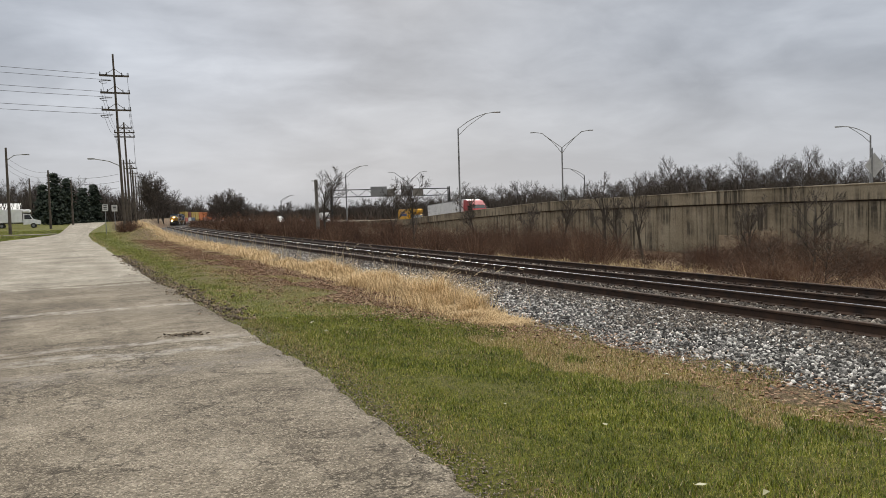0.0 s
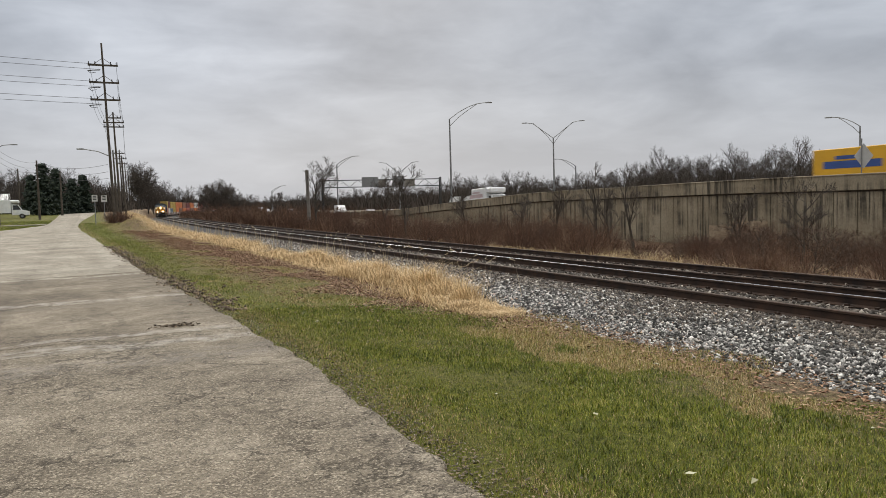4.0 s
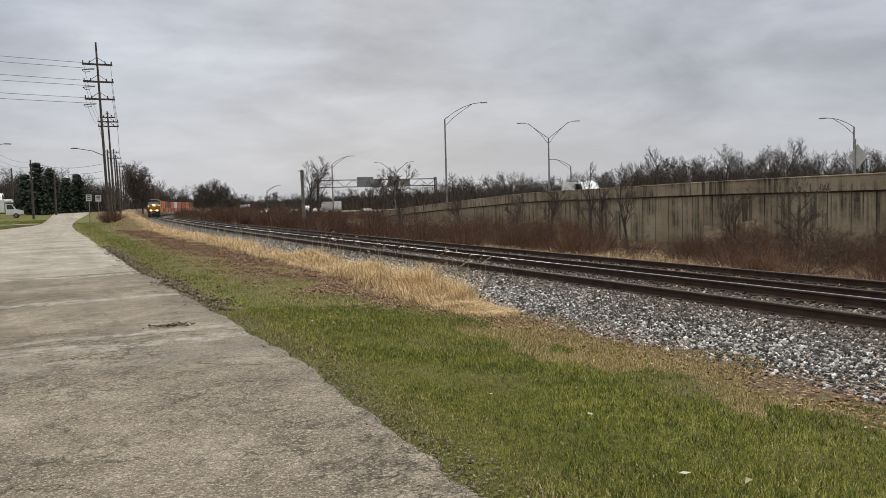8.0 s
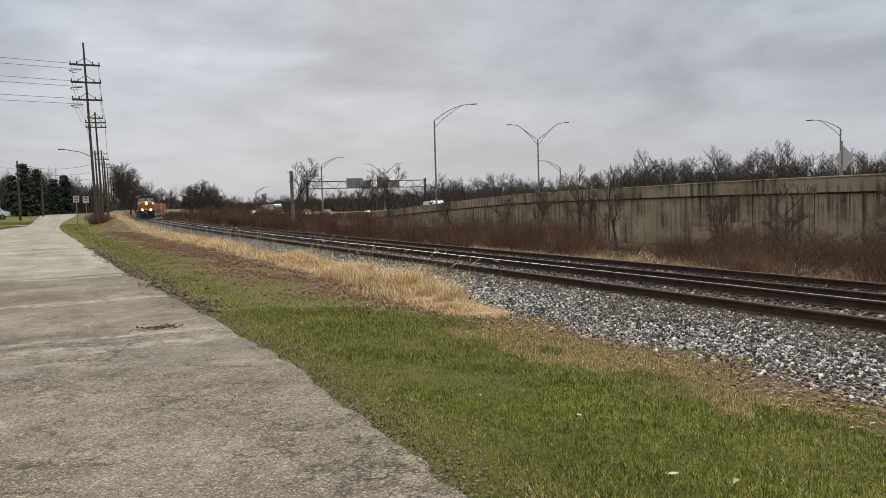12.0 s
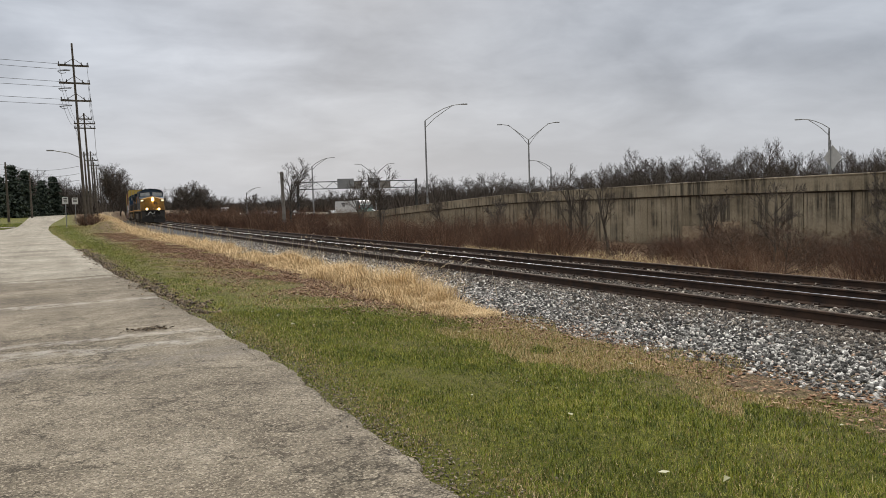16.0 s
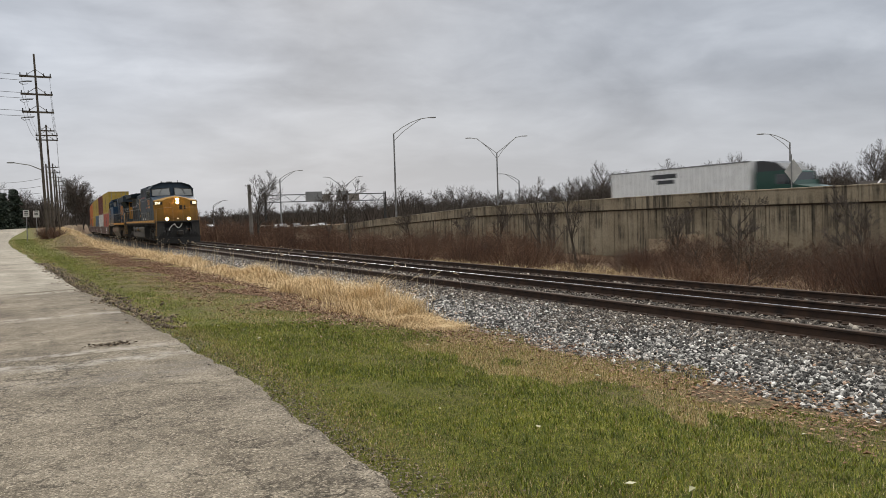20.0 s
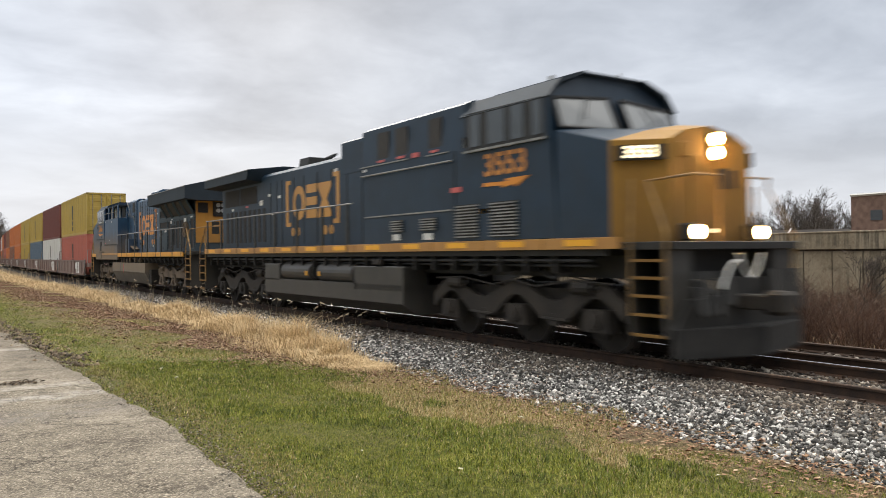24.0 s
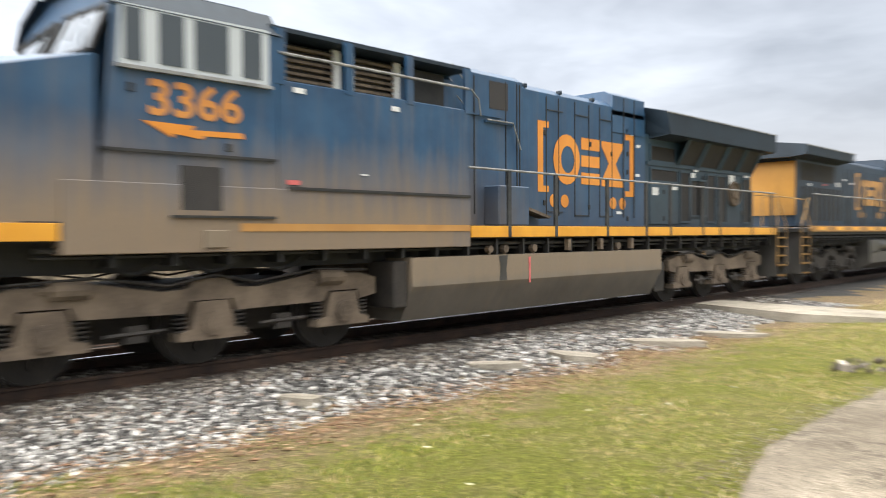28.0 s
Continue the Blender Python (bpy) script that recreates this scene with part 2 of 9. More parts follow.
def prism(bm, poly, h0, h1, axis="x"):
    """Extrude a closed outline. axis x: outline in (y, z); y: in (x, z); z: in (x, y)."""
    def co(p, h):
        return {"x": (h, p[0], p[1]), "y": (p[0], h, p[1]), "z": (p[0], p[1], h)}[axis]
    a = [bm.verts.new(co(p, h0)) for p in poly]
    b = [bm.verts.new(co(p, h1)) for p in poly]
    n = len(poly)
    fs = [bm.faces.new(a), bm.faces.new(list(reversed(b)))]
    for i in range(n):
        fs.append(bm.faces.new((a[(i + 1) % n], a[i], b[i], b[(i + 1) % n])))
    bmesh.ops.recalc_face_normals(bm, faces=fs)
    return a + b


def smooth01(a, b, x):
    t = min(1.0, max(0.0, (x - a) / (b - a)))
    return t * t * (3 - 2 * t)


# ---------------------------------------------------------------- the lie of the land
TRACK_X, TRACK2_X = 10.22, 14.10
V_TRAIN = 13.12


def track_z(s):
    return -1.1 * smooth01(140, 300, s)


def line_table():
    """Place and heading along the line, metre by metre: straight, an easy bend to the right, then a sharper one."""
    x, y, out = TRACK_X, 0.0, []
    for i in range(1200):
        a = max(0.0, i - 20.0) / 2625.0 + max(0.0, min(i, 700) - 300.0) / 1150.0
        out.append((x, y, a))
        x, y = x + math.sin(a), y + math.cos(a)
    return np.array(out)


LINE = line_table()


def on_track(s, off=0.0):
    """Place and heading (degrees, about z) on the line's axis, s metres up the line; off: metres to the right of it."""
    if s <= 0.0:
        return Vector((TRACK_X + off, s, track_z(s))), 0.0
    x, y, a = (float(np.interp(s, np.arange(len(LINE)), LINE[:, k])) for k in range(3))
    return Vector((x + off * math.cos(a), y - off * math.sin(a), track_z(s))), -math.degrees(a)


def bend(y):
    """How far the line has swung to the right at y."""
    return float(np.interp(y, LINE[:, 1], LINE[:, 0])) - TRACK_X


WALL_TURN = radians(4.0)
WALL_D = 40.0


def hw(across, along, z=0.0):
    """A place by its distance across and along the highway."""
    return Vector((across * math.cos(WALL_TURN) + along * math.sin(WALL_TURN), -across * math.sin(WALL_TURN) + along * math.cos(WALL_TURN), z))


def wall_top(along):
    """Height of the parapet: level beside the camera, falling away up the line."""
    z = 2.62
    for a, b, drop in ((40, 75, 0.22), (70, 105, 0.85), (95, 135, 1.2), (130, 200, 0.9)):
        z -= drop * smooth01(a, b, along)
    return z


def ground_z(x, y):
    u = x - bend(y)
    tz = track_z(y)
    prof = ((-400, 1.5), (-40, 0.35), (-12, 0.05), (-8, 0.0), (1.3, -0.005), (1.8, -0.035), (2.5, -0.045), (4.5, -0.14), (6.3, -0.26), (8.4, -0.215), (12.2, -0.25), (12.6, -0.44),
            (15.9, -0.46), (17.5, -0.85), (21, -1.2), (30, -1.9), (39, -2.3), (70, -2.3), (160, -0.5), (600, 4.0))
    if u <= prof[0][0]:
        z = prof[0][1]
    elif u >= prof[-1][0]:
        z = prof[-1][1]
    else:
        for (a, za), (b, zb) in zip(prof, prof[1:]):
            if a <= u <= b:
                z = za + (zb - za) * (u - a) / (b - a)
                break
    w = smooth01(4, 7, u)
    z += w * tz + (1 - w) * 1.75 * smooth01(85, 230, y)
    # a low mound of spoil between road and line
    z += 0.95 * math.exp(-((u - 4.0) / 1.9) ** 2) * smooth01(66, 90, y) * (1 - smooth01(125, 165, y))
    return z

# ---------------------------------------------------------------- materials of the place

def ground_material():
    """Soil and turf: green mown grass by the road, dead leaves and straw towards the line, brown scrub beyond."""
    k = Nodes("turf")
    v = k.coord()
    x, y = k.z(v, "X"), k.z(v, "Y")
    big, mid, fine = k.noise(v, 0.35, 5), k.noise(v, 2.3, 5, 0.65), k.noise(v, 26.0, 7, 0.85)
    green = k.ramp(fine, [(0.32, (0.018, 0.021, 0.004)), (0.5, (0.085, 0.09, 0.011)), (0.68, (0.24, 0.22, 0.045))])
    straw = k.ramp(fine, [(0.38, (0.045, 0.03, 0.018)), (0.52, (0.16, 0.115, 0.066)), (0.66, (0.36, 0.28, 0.17))])
    leaf = k.ramp(fine, [(0.3, (0.055, 0.033, 0.02)), (0.55, (0.135, 0.085, 0.05)), (0.8, (0.24, 0.16, 0.1))])
    blot = k.gray(k.math("ADD", k.math("MULTIPLY", mid, 0.6), k.math("MULTIPLY", big, 0.4)), 0.46, 0.6)
    side = k.math("ADD", k.gray(x, 3.8, 6.6), k.math("MULTIPLY", k.math("SUBTRACT", mid, 0.5), 1.6))
    side = k.gray(side, 0.35, 0.95)
    up = k.math("ADD", k.gray(y, 9.0, 26.0), k.math("MULTIPLY", k.math("SUBTRACT", mid, 0.5), 1.2))
    up = k.gray(up, 0.3, 0.9)
    col = k.mix(k.math("MULTIPLY", blot, 0.3), green, straw)
    col = k.mix(k.math("MULTIPLY", up, k.gray(x, 1.5, 4.0)), col, leaf)
    col = k.mix(side, col, straw)
    far = k.gray(x, 14.0, 18.0)
    col = k.mix(far, col, k.mix(blot, leaf, straw))
    k.bump(fine, 0.8, 0.03)
    return k.done(col, 0.95, 0.0, 0.2)


def pavement_material(name, dark, mean, pale, cracks=1.0, grit=1.0, seams=()):
    """Worn pavement: broad stains, tyre-darkened strips, coarse aggregate, hairline cracks and pale ragged seams across it."""
    k = Nodes(name)
    v = k.coord()
    big, mid, fine = k.noise(v, 0.5, 5, 0.6), k.noise(v, 2.6, 7, 0.7), k.noise(v, 26.0, 6, 0.8)
    f = k.math("ADD", k.math("MULTIPLY", big, 0.4), k.math("ADD", k.math("MULTIPLY", mid, 0.3), k.math("MULTIPLY", fine, 0.3)))
    col = k.ramp(f, [(0.41, dark), (0.5, mean), (0.59, pale)])
    # stones of the aggregate, each of its own tone
    ag = k.n("ShaderNodeTexVoronoi", Scale=85.0)
    k.l(v, ag.inputs["Vector"])
    tone = k.z(ag.outputs["Color"], "X")
    col = k.mix(k.math("MULTIPLY", k.gray(tone, 0.74, 0.95), 0.5 * grit), col, tuple(min(1.0, c * 1.8) for c in pale))
    col = k.mix(k.math("MULTIPLY", k.gray(tone, 0.36, 0.05), 0.6 * grit), col, tuple(c * 0.35 for c in dark))
    # larger chips and pits, sparsely
    chip = k.n("ShaderNodeTexVoronoi", Scale=26.0)
    k.l(v, chip.inputs["Vector"])
    small = k.gray(chip.outputs["Distance"], 0.34, 0.22)
    ct = k.z(chip.outputs["Color"], "Y")
    col = k.mix(k.math("MULTIPLY", small, k.math("MULTIPLY", k.gray(ct, 0.9, 0.94), 0.55 * grit)), col, tuple(min(1.0, c * 1.7) for c in pale))
    col = k.mix(k.math("MULTIPLY", small, k.math("MULTIPLY", k.gray(ct, 0.1, 0.06), 0.6 * grit)), col, tuple(c * 0.3 for c in dark))
    col = k.mix(k.math("MULTIPLY", k.gray(k.noise(v, 9.0, 6, 0.75), 0.55, 0.7), 0.45 * grit), col, tuple(c * 0.55 for c in dark))
    # tyre-darkened strips along the road and blotches of drip stains
    strip = k.gray(k.noise(k.coord((0.62, 0.05, 1.0)), 1.0, 4, 0.6), 0.5, 0.66)
    col = k.mix(k.math("MULTIPLY", strip, 0.5), col, dark)
    drip = k.math("MULTIPLY", k.gray(k.noise(v, 0.9, 6, 0.7), 0.56, 0.68), k.gray(mid, 0.4, 0.6))
    col = k.mix(k.math("MULTIPLY", drip, 0.55), col, tuple(c * 0.62 for c in dark))
    y = k.math("ADD", k.z(v, "Y"), k.math("MULTIPLY", k.math("SUBTRACT", k.noise(v, 0.8, 4), 0.5), 0.9))
    for at, half, tint, amount in seams:
        d = k.math("ABSOLUTE", k.math("SUBTRACT", y, at))
        col = k.mix(k.math("MULTIPLY", k.gray(d, half, half * 0.35), k.math("MULTIPLY", k.gray(k.noise(v, 4.0, 6, 0.75), 0.42, 0.62), amount)), col, tint)
    vo = k.n("ShaderNodeTexVoronoi", Scale=0.8)
    vo.feature = "DISTANCE_TO_EDGE"
    warp = k.n("ShaderNodeVectorMath")
    warp.operation = "ADD"
    wn_ = k.n("ShaderNodeTexNoise", Scale=2.2, Detail=7.0, Roughness=0.65)
    k.l(v, wn_.inputs["Vector"])
    k.l(v, warp.inputs[0])
    k.l(wn_.outputs["Color"], warp.inputs[1])
    k.l(warp.outputs[0], vo.inputs["Vector"])
    crack = k.math("MULTIPLY", k.gray(vo.outputs["Distance"], 0.016, 0.004), k.math("MULTIPLY", k.gray(k.noise(v, 0.7, 3), 0.46, 0.55), cracks * 0.8))
    col = k.mix(crack, col, tuple(c * 0.4 for c in dark))
    # dark longitudinal seams, wandering, and webs of fine cracks in patches
    sx = k.math("ADD", k.z(v, "X"), k.math("MULTIPLY", k.math("SUBTRACT", k.noise(k.coord((0.0, 1.0, 0.0)), 0.6, 4, 0.6), 0.5), 0.7))
    for at in (-1.35, -4.2):
        d = k.math("ABSOLUTE", k.math("SUBTRACT", sx, at))
        line = k.math("MAXIMUM", k.math("MULTIPLY", k.gray(d, 0.022, 0.006), 0.8), k.math("MULTIPLY", k.gray(d, 0.3, 0.05), 0.35))
        col = k.mix(k.math("MULTIPLY", line, k.math("MULTIPLY", k.gray(mid, 0.35, 0.55), cracks)), col, tuple(c * 0.45 for c in dark))
    web = k.n("ShaderNodeTexVoronoi", Scale=3.2)
    web.feature = "DISTANCE_TO_EDGE"
    k.l(warp.outputs[0], web.inputs["Vector"])
    fineweb = k.math("MULTIPLY", k.gray(web.outputs["Distance"], 0.07, 0.015), k.math("MULTIPLY", k.gray(k.noise(v, 0.8, 5, 0.65), 0.46, 0.58), 0.85 * cracks))
    col = k.mix(fineweb, col, tuple(c * 0.4 for c in dark))
    h = k.math("SUBTRACT", k.math("ADD", fine, k.math("MULTIPLY", k.gray(ag.outputs["Distance"], 0.7, 0.1), 0.5)), crack)
    k.bump(h, 0.7, 0.012)
    return k.done(col, 0.92, 0.0, 0.25)


def concrete_wall_material():
    """Board-marked retaining wall: tan-grey with dark run-off streaks of uneven length."""
    k = Nodes("weathered_concrete")
    v = k.coord()
    big, fine = k.noise(v, 0.3, 5, 0.6), k.noise(v, 7.0, 6, 0.75)
    col = k.ramp(k.math("ADD", k.math("MULTIPLY", big, 0.6), k.math("MULTIPLY", fine, 0.4)), [(0.36, (0.18, 0.149, 0.104)), (0.5, (0.285, 0.241, 0.172)), (0.64, (0.39, 0.339, 0.252))])
    run = k.noise(k.coord((1.0, 1.4, 0.05)), 1.5, 6, 0.8)
    run2 = k.noise(k.coord((1.0, 0.16, 0.45)), 1.2, 4)
    st = k.math("MULTIPLY", k.gray(run, 0.47, 0.58), k.gray(run2, 0.36, 0.54))
    col = k.mix(k.math("MULTIPLY", st, 0.92), col, (0.05, 0.045, 0.037))
    k.bump(fine, 0.3, 0.02)
    return k.done(col, 0.93, 0.0, 0.25)


def rail_side_material():
    return worn("rusty_rail", (0.026, 0.017, 0.013), (0.08, 0.046, 0.03), 4.0, 0.72, 0.3, 70.0, 0.25)


M_TURF = ground_material()
M_ROAD_NEAR = pavement_material("old_asphalt", (0.1, 0.081, 0.058), (0.195, 0.164, 0.122), (0.31, 0.268, 0.208), 1.0, 1.0, [(10.3, 0.3, (0.4, 0.375, 0.34), 0.7), (9.2, 0.5, (0.16, 0.145, 0.14), 0.5)])
M_ROAD_MID = pavement_material("patched_pavement", (0.096, 0.077, 0.056), (0.19, 0.158, 0.117), (0.305, 0.263, 0.203), 0.7, 0.8, [(15.7, 0.3, (0.43, 0.4, 0.36), 0.8), (15.0, 0.4, (0.15, 0.13, 0.11), 0.6), (21.7, 0.3, (0.45, 0.42, 0.36), 0.9), (21.0, 0.5, (0.15, 0.13, 0.11), 0.6), (11.1, 0.25, (0.42, 0.39, 0.35), 0.7)])
M_ROAD_FAR = pavement_material("pale_concrete_road", (0.185, 0.16, 0.125), (0.3, 0.268, 0.216), (0.42, 0.38, 0.315), 0.5, 0.6)
M_WALL = concrete_wall_material()
M_JOINT = worn("dark_wall_joint", (0.05, 0.044, 0.035), (0.13, 0.113, 0.088), 2.0, 0.95)
M_PATCH = worn("tan_wall_paint", (0.27, 0.205, 0.135), (0.38, 0.3, 0.21), 2.0, 0.9, 0.0, 20.0, 0.2)
M_RAIL = rail_side_material()
M_RAILHEAD = worn("polished_rail_head", (0.5, 0.5, 0.5), (0.72, 0.72, 0.72), 2.0, 0.25, 1.0, 90.0, 0.02)
M_RAILHEAD_DULL = worn("dull_rail_head", (0.05, 0.036, 0.028), (0.13, 0.1, 0.08), 2.0, 0.85, 0.0, 90.0, 0.05, 0.15)
M_TIE = worn("weathered_tie", (0.035, 0.026, 0.02), (0.11, 0.085, 0.065), 6.0, 0.9, 0.0, 50.0, 0.5)
# Near black: the shade in the gaps between stones, put into the bed's colour.
M_BED_SHADED = worn("ballast_bed", (0.009, 0.008, 0.007), (0.04, 0.036, 0.032), 30.0, 0.95, 0.0, 90.0, 0.9)
M_STONE = island("crushed_stone", [(0.0, (0.014, 0.013, 0.012)), (0.34, (0.045, 0.043, 0.04)), (0.6, (0.16, 0.152, 0.142)), (0.8, (0.36, 0.345, 0.322)), (0.95, (0.8, 0.78, 0.74)), (1.0, (0.36, 0.22, 0.14))], 0.88, 0.4)
M_STONE_OILY = island("oily_track_stone", [(0.0, (0.02, 0.016, 0.013)), (0.45, (0.065, 0.052, 0.042)), (0.75, (0.14, 0.115, 0.092)), (0.92, (0.27, 0.24, 0.2)), (1.0, (0.45, 0.4, 0.34))], 0.85, 0.4)


def stone_object_material():
    k = Nodes("loose_stone")
    f = k.n("ShaderNodeObjectInfo").outputs["Random"]
    col = k.ramp(f, [(0.0, (0.04, 0.037, 0.033)), (0.4, (0.12, 0.112, 0.1)), (0.75, (0.28, 0.262, 0.235)), (1.0, (0.62, 0.59, 0.54))])
    k.bump(k.noise(k.coord(), 30.0, 4), 0.5, 0.01)
    return k.done(col, 0.88)


M_STONE_OB = stone_object_material()

# ---------------------------------------------------------------- ground sheet


def axis_steps(spans):
    out = []
    for a, b, step in spans:
        n = max(1, round((b - a) / step))
        out += [a + (b - a) * i / n for i in range(n)]
    return out + [spans[-1][1]]


def build_ground():
    xs = axis_steps([(-2500, -400, 420), (-400, -60, 34), (-60, -12, 4), (-12, 2, 1.0), (2, 9, 0.25), (9, 18, 0.6), (18, 45, 2.2), (45, 200, 12), (200, 700, 60), (700, 2500, 450)])
    ys = axis_steps([(-2500, -200, 460), (-200, -30, 17), (-30, 40, 0.5), (40, 110, 2.0), (110, 330, 8), (330, 900, 40), (900, 4000, 500)])
    verts, faces = [], []
    for y in ys:
        for x in xs:
            z = ground_z(x, y)
            if 2.4 < x < 6.2 and -30 < y < 60:
                z += 0.03 * noise.noise(Vector((x * 0.9, y * 0.9, 3.1)))
            verts.append((x, y, z - (0.03 if -8.2 < x < 2.0 else 0.0)))
    w = len(xs)
    for j in range(len(ys) - 1):
        for i in range(w - 1):
            a = j * w + i
            faces.append((a, a + 1, a + w + 1, a + w))
    ob = pymesh("ground", verts, faces, M_TURF, smooth=True)
    tagged(ob, "mown green turf with straw and dead leaves", "ground", kind="structure")


build_ground()


def road_right(y):
    """The ragged right edge of the road."""
    x = 2.12 if y < 10 else 2.12 - 0.06 * (y - 10) if y < 20 else 1.52 - 0.036 * (y - 20) if y < 76 else -0.5 - 0.4 * smooth01(76, 100, y) + 2.7 * smooth01(105, 190, y)
    if y < -5:
        x += 0.5 * smooth01(-4, -7, y) - 0.2 * smooth01(-7, -11, y)
    r = 0.11 * noise.noise(Vector((y * 0.55, 1.7, 0))) + 0.08 * noise.noise(Vector((y * 2.1, 5.2, 0))) + 0.05 * noise.noise(Vector((y * 7.0, 2.2, 0)))
    r += 0.3 * max(0.0, noise.noise(Vector((y * 0.28, 9.2, 0))) - 0.15)
    return x + (r if y < 120 else 0)


def road_left(y):
    x = -7.6 - 0.006 * max(0.0, y) + 3.8 * smooth01(78, 112, y)
    return x + 0.1 * noise.noise(Vector((y * 0.4, 8.1, 0)))


def road_slab(name, y0, y1, mat, label, lift=0.0, skew=0.0):
    n = max(2, int((y1 - y0) / (0.12 if y1 < 60 else 1.5)))
    nx = 24
    verts, faces = [], []
    for j in range(n + 1):
        y = y0 + (y1 - y0) * j / n
        a, b = road_left(y), road_right(y)
        for i in range(nx + 1):
            f = 0.0 if i == 0 else 1.0 if i == nx else 0.004 + 0.992 * (i - 1) / (nx - 2)
            x = a + (b - a) * f
            yy = y + skew * (f - 0.5)
            if j in (0, n):
                yy += 0.06 * noise.noise(Vector((x * 1.3, y, 4.0)))
            z = ground_z(min(x, 1.2), yy) + 0.012 + lift + 0.02 * noise.noise(Vector((x * 0.35, yy * 0.35, 7.0))) - (0.03 if i in (0, nx) else 0.0)
            verts.append((x, yy, z))
    for j in range(n):
        for i in range(nx):
            k = j * (nx + 1) + i
            faces.append((k, k + 1, k + nx + 2, k + nx + 1))
    # the slab's thickness shows at its edges
    base = len(verts)
    rim = [i for i in range(nx + 1)] + [j * (nx + 1) + nx for j in range(1, n + 1)] + [n * (nx + 1) + i for i in range(nx - 1, -1, -1)] + [j * (nx + 1) for j in range(n - 1, 0, -1)]
    for q in rim:
        x, y, z = verts[q]
        verts.append((x, y, z - 0.09))
    for q in range(len(rim)):
        r = (q + 1) % len(rim)
        faces.append((rim[r], rim[q], base + q, base + r))
    return tagged(pymesh(name, verts, faces, mat, smooth=False), label, "road", kind="structure")


road_slab("road", -80, 10.75, M_ROAD_NEAR, "coarse worn grey asphalt road", 0.0, 0.5)
road_slab("road_strip", 10.75, 16.1, M_ROAD_MID, "patched grey pavement strip across the road", 0.003, 0.5)
road_slab("road_slab", 16.1, 22.0, M_ROAD_MID, "stained grey pavement strip across the road", 0.0, 0.5)
road_slab("road_beyond", 22.0, 260, M_ROAD_FAR, "pale concrete road running to the trees", 0.004, 0.5)
bm = bmesh.new()
prism(bm, [(-26, 108), (-4.6, 105), (-4.6, 110), (-26, 112)], ground_z(-8, 108) - 0.05, ground_z(-8, 108) + 0.07, "z")
tagged(part("side_street", bm, M_ROAD_FAR, None), "pale side street crossing the lawn", "road", kind="structure")

# ---------------------------------------------------------------- the two tracks
RAIL = [(-0.07, 0.0), (0.07, 0.0), (0.07, 0.012), (0.012, 0.04), (0.012, 0.135), (0.036, 0.145), (0.036, 0.172), (0.024, 0.182), (-0.024, 0.182), (-0.036, 0.172), (-0.036, 0.145), (-0.012, 0.135), (-0.012, 0.04), (-0.07, 0.012)]


def build_rail(name, off, drop, label, head):
    ss = axis_steps([(-160, 60, 8), (60, 760, 6)])
    verts, faces, mi = [], [], []
    n = len(RAIL)
    for s in ss:
        p, h = on_track(s, 0.0)
        a = radians(-h)
        for u, z in RAIL:
            o = off + u
            verts.append((p.x + o * math.cos(a), p.y - o * math.sin(a), p.z + drop - 0.182 + z))
    for j in range(len(ss) - 1):
        for i in range(n):
            q, r = j * n + i, j * n + (i + 1) % n
            faces.append((q, r, r + n, q + n))
            mi.append(1 if i == 7 else 0)
    faces.append(tuple(range(n)))
    mi.append(0)
    return tagged(pymesh(name, verts, faces, [M_RAIL, head], mat_index=mi), label, "rail", kind="structure")


for off in (-0.7525, 0.7525):
    build_rail("rail", off, 0.0, "rusty steel rail with a bright worn head" if off > 0 else "brown rusty steel rail with a dull head", M_RAILHEAD if off > 0 else M_RAILHEAD_DULL)
    build_rail("rail", TRACK2_X - TRACK_X + off, -0.22, "brown rusty steel rail with a dull head", M_RAILHEAD_DULL)


def build_bed():
    """The ballast bed under both tracks, coloured as dark as the shade between its stones."""
    prof = [(-3.95, -0.3), (-3.4, -0.275), (-2.0, -0.225), (-1.3, -0.205), (1.3, -0.205), (1.9, -0.24), (2.5, -0.43), (5.2, -0.43), (5.9, -0.5), (7.4, -0.95)]
    ss = axis_steps([(-160, -30, 5), (-30, 45, 0.4), (45, 160, 3), (160, 760, 8)])
    verts, faces = [], []
    for s in ss:
        p, h = on_track(s)
        a = radians(-h)
        for u, z in prof:
            if s < 50:
                z += 0.03 * noise.noise(Vector((u * 1.7, s * 1.7, 0)))
                u += 0.25 * noise.noise(Vector((u, s * 0.9, 3))) if u < -3.6 else 0
            verts.append((p.x + u * math.cos(a), p.y - u * math.sin(a), p.z + z + 0.012))
    n = len(prof)
    for j in range(len(ss) - 1):
        for i in range(n - 1):
            q = j * n + i
            faces.append((q, q + 1, q + n + 1, q + n))
    tagged(pymesh("ballast_bed", verts, faces, M_BED_SHADED), "near-black track bed with the shade between stones in its colour", "ballast", kind="structure")


build_bed()

# ---------------------------------------------------------------- retaining wall of the highway


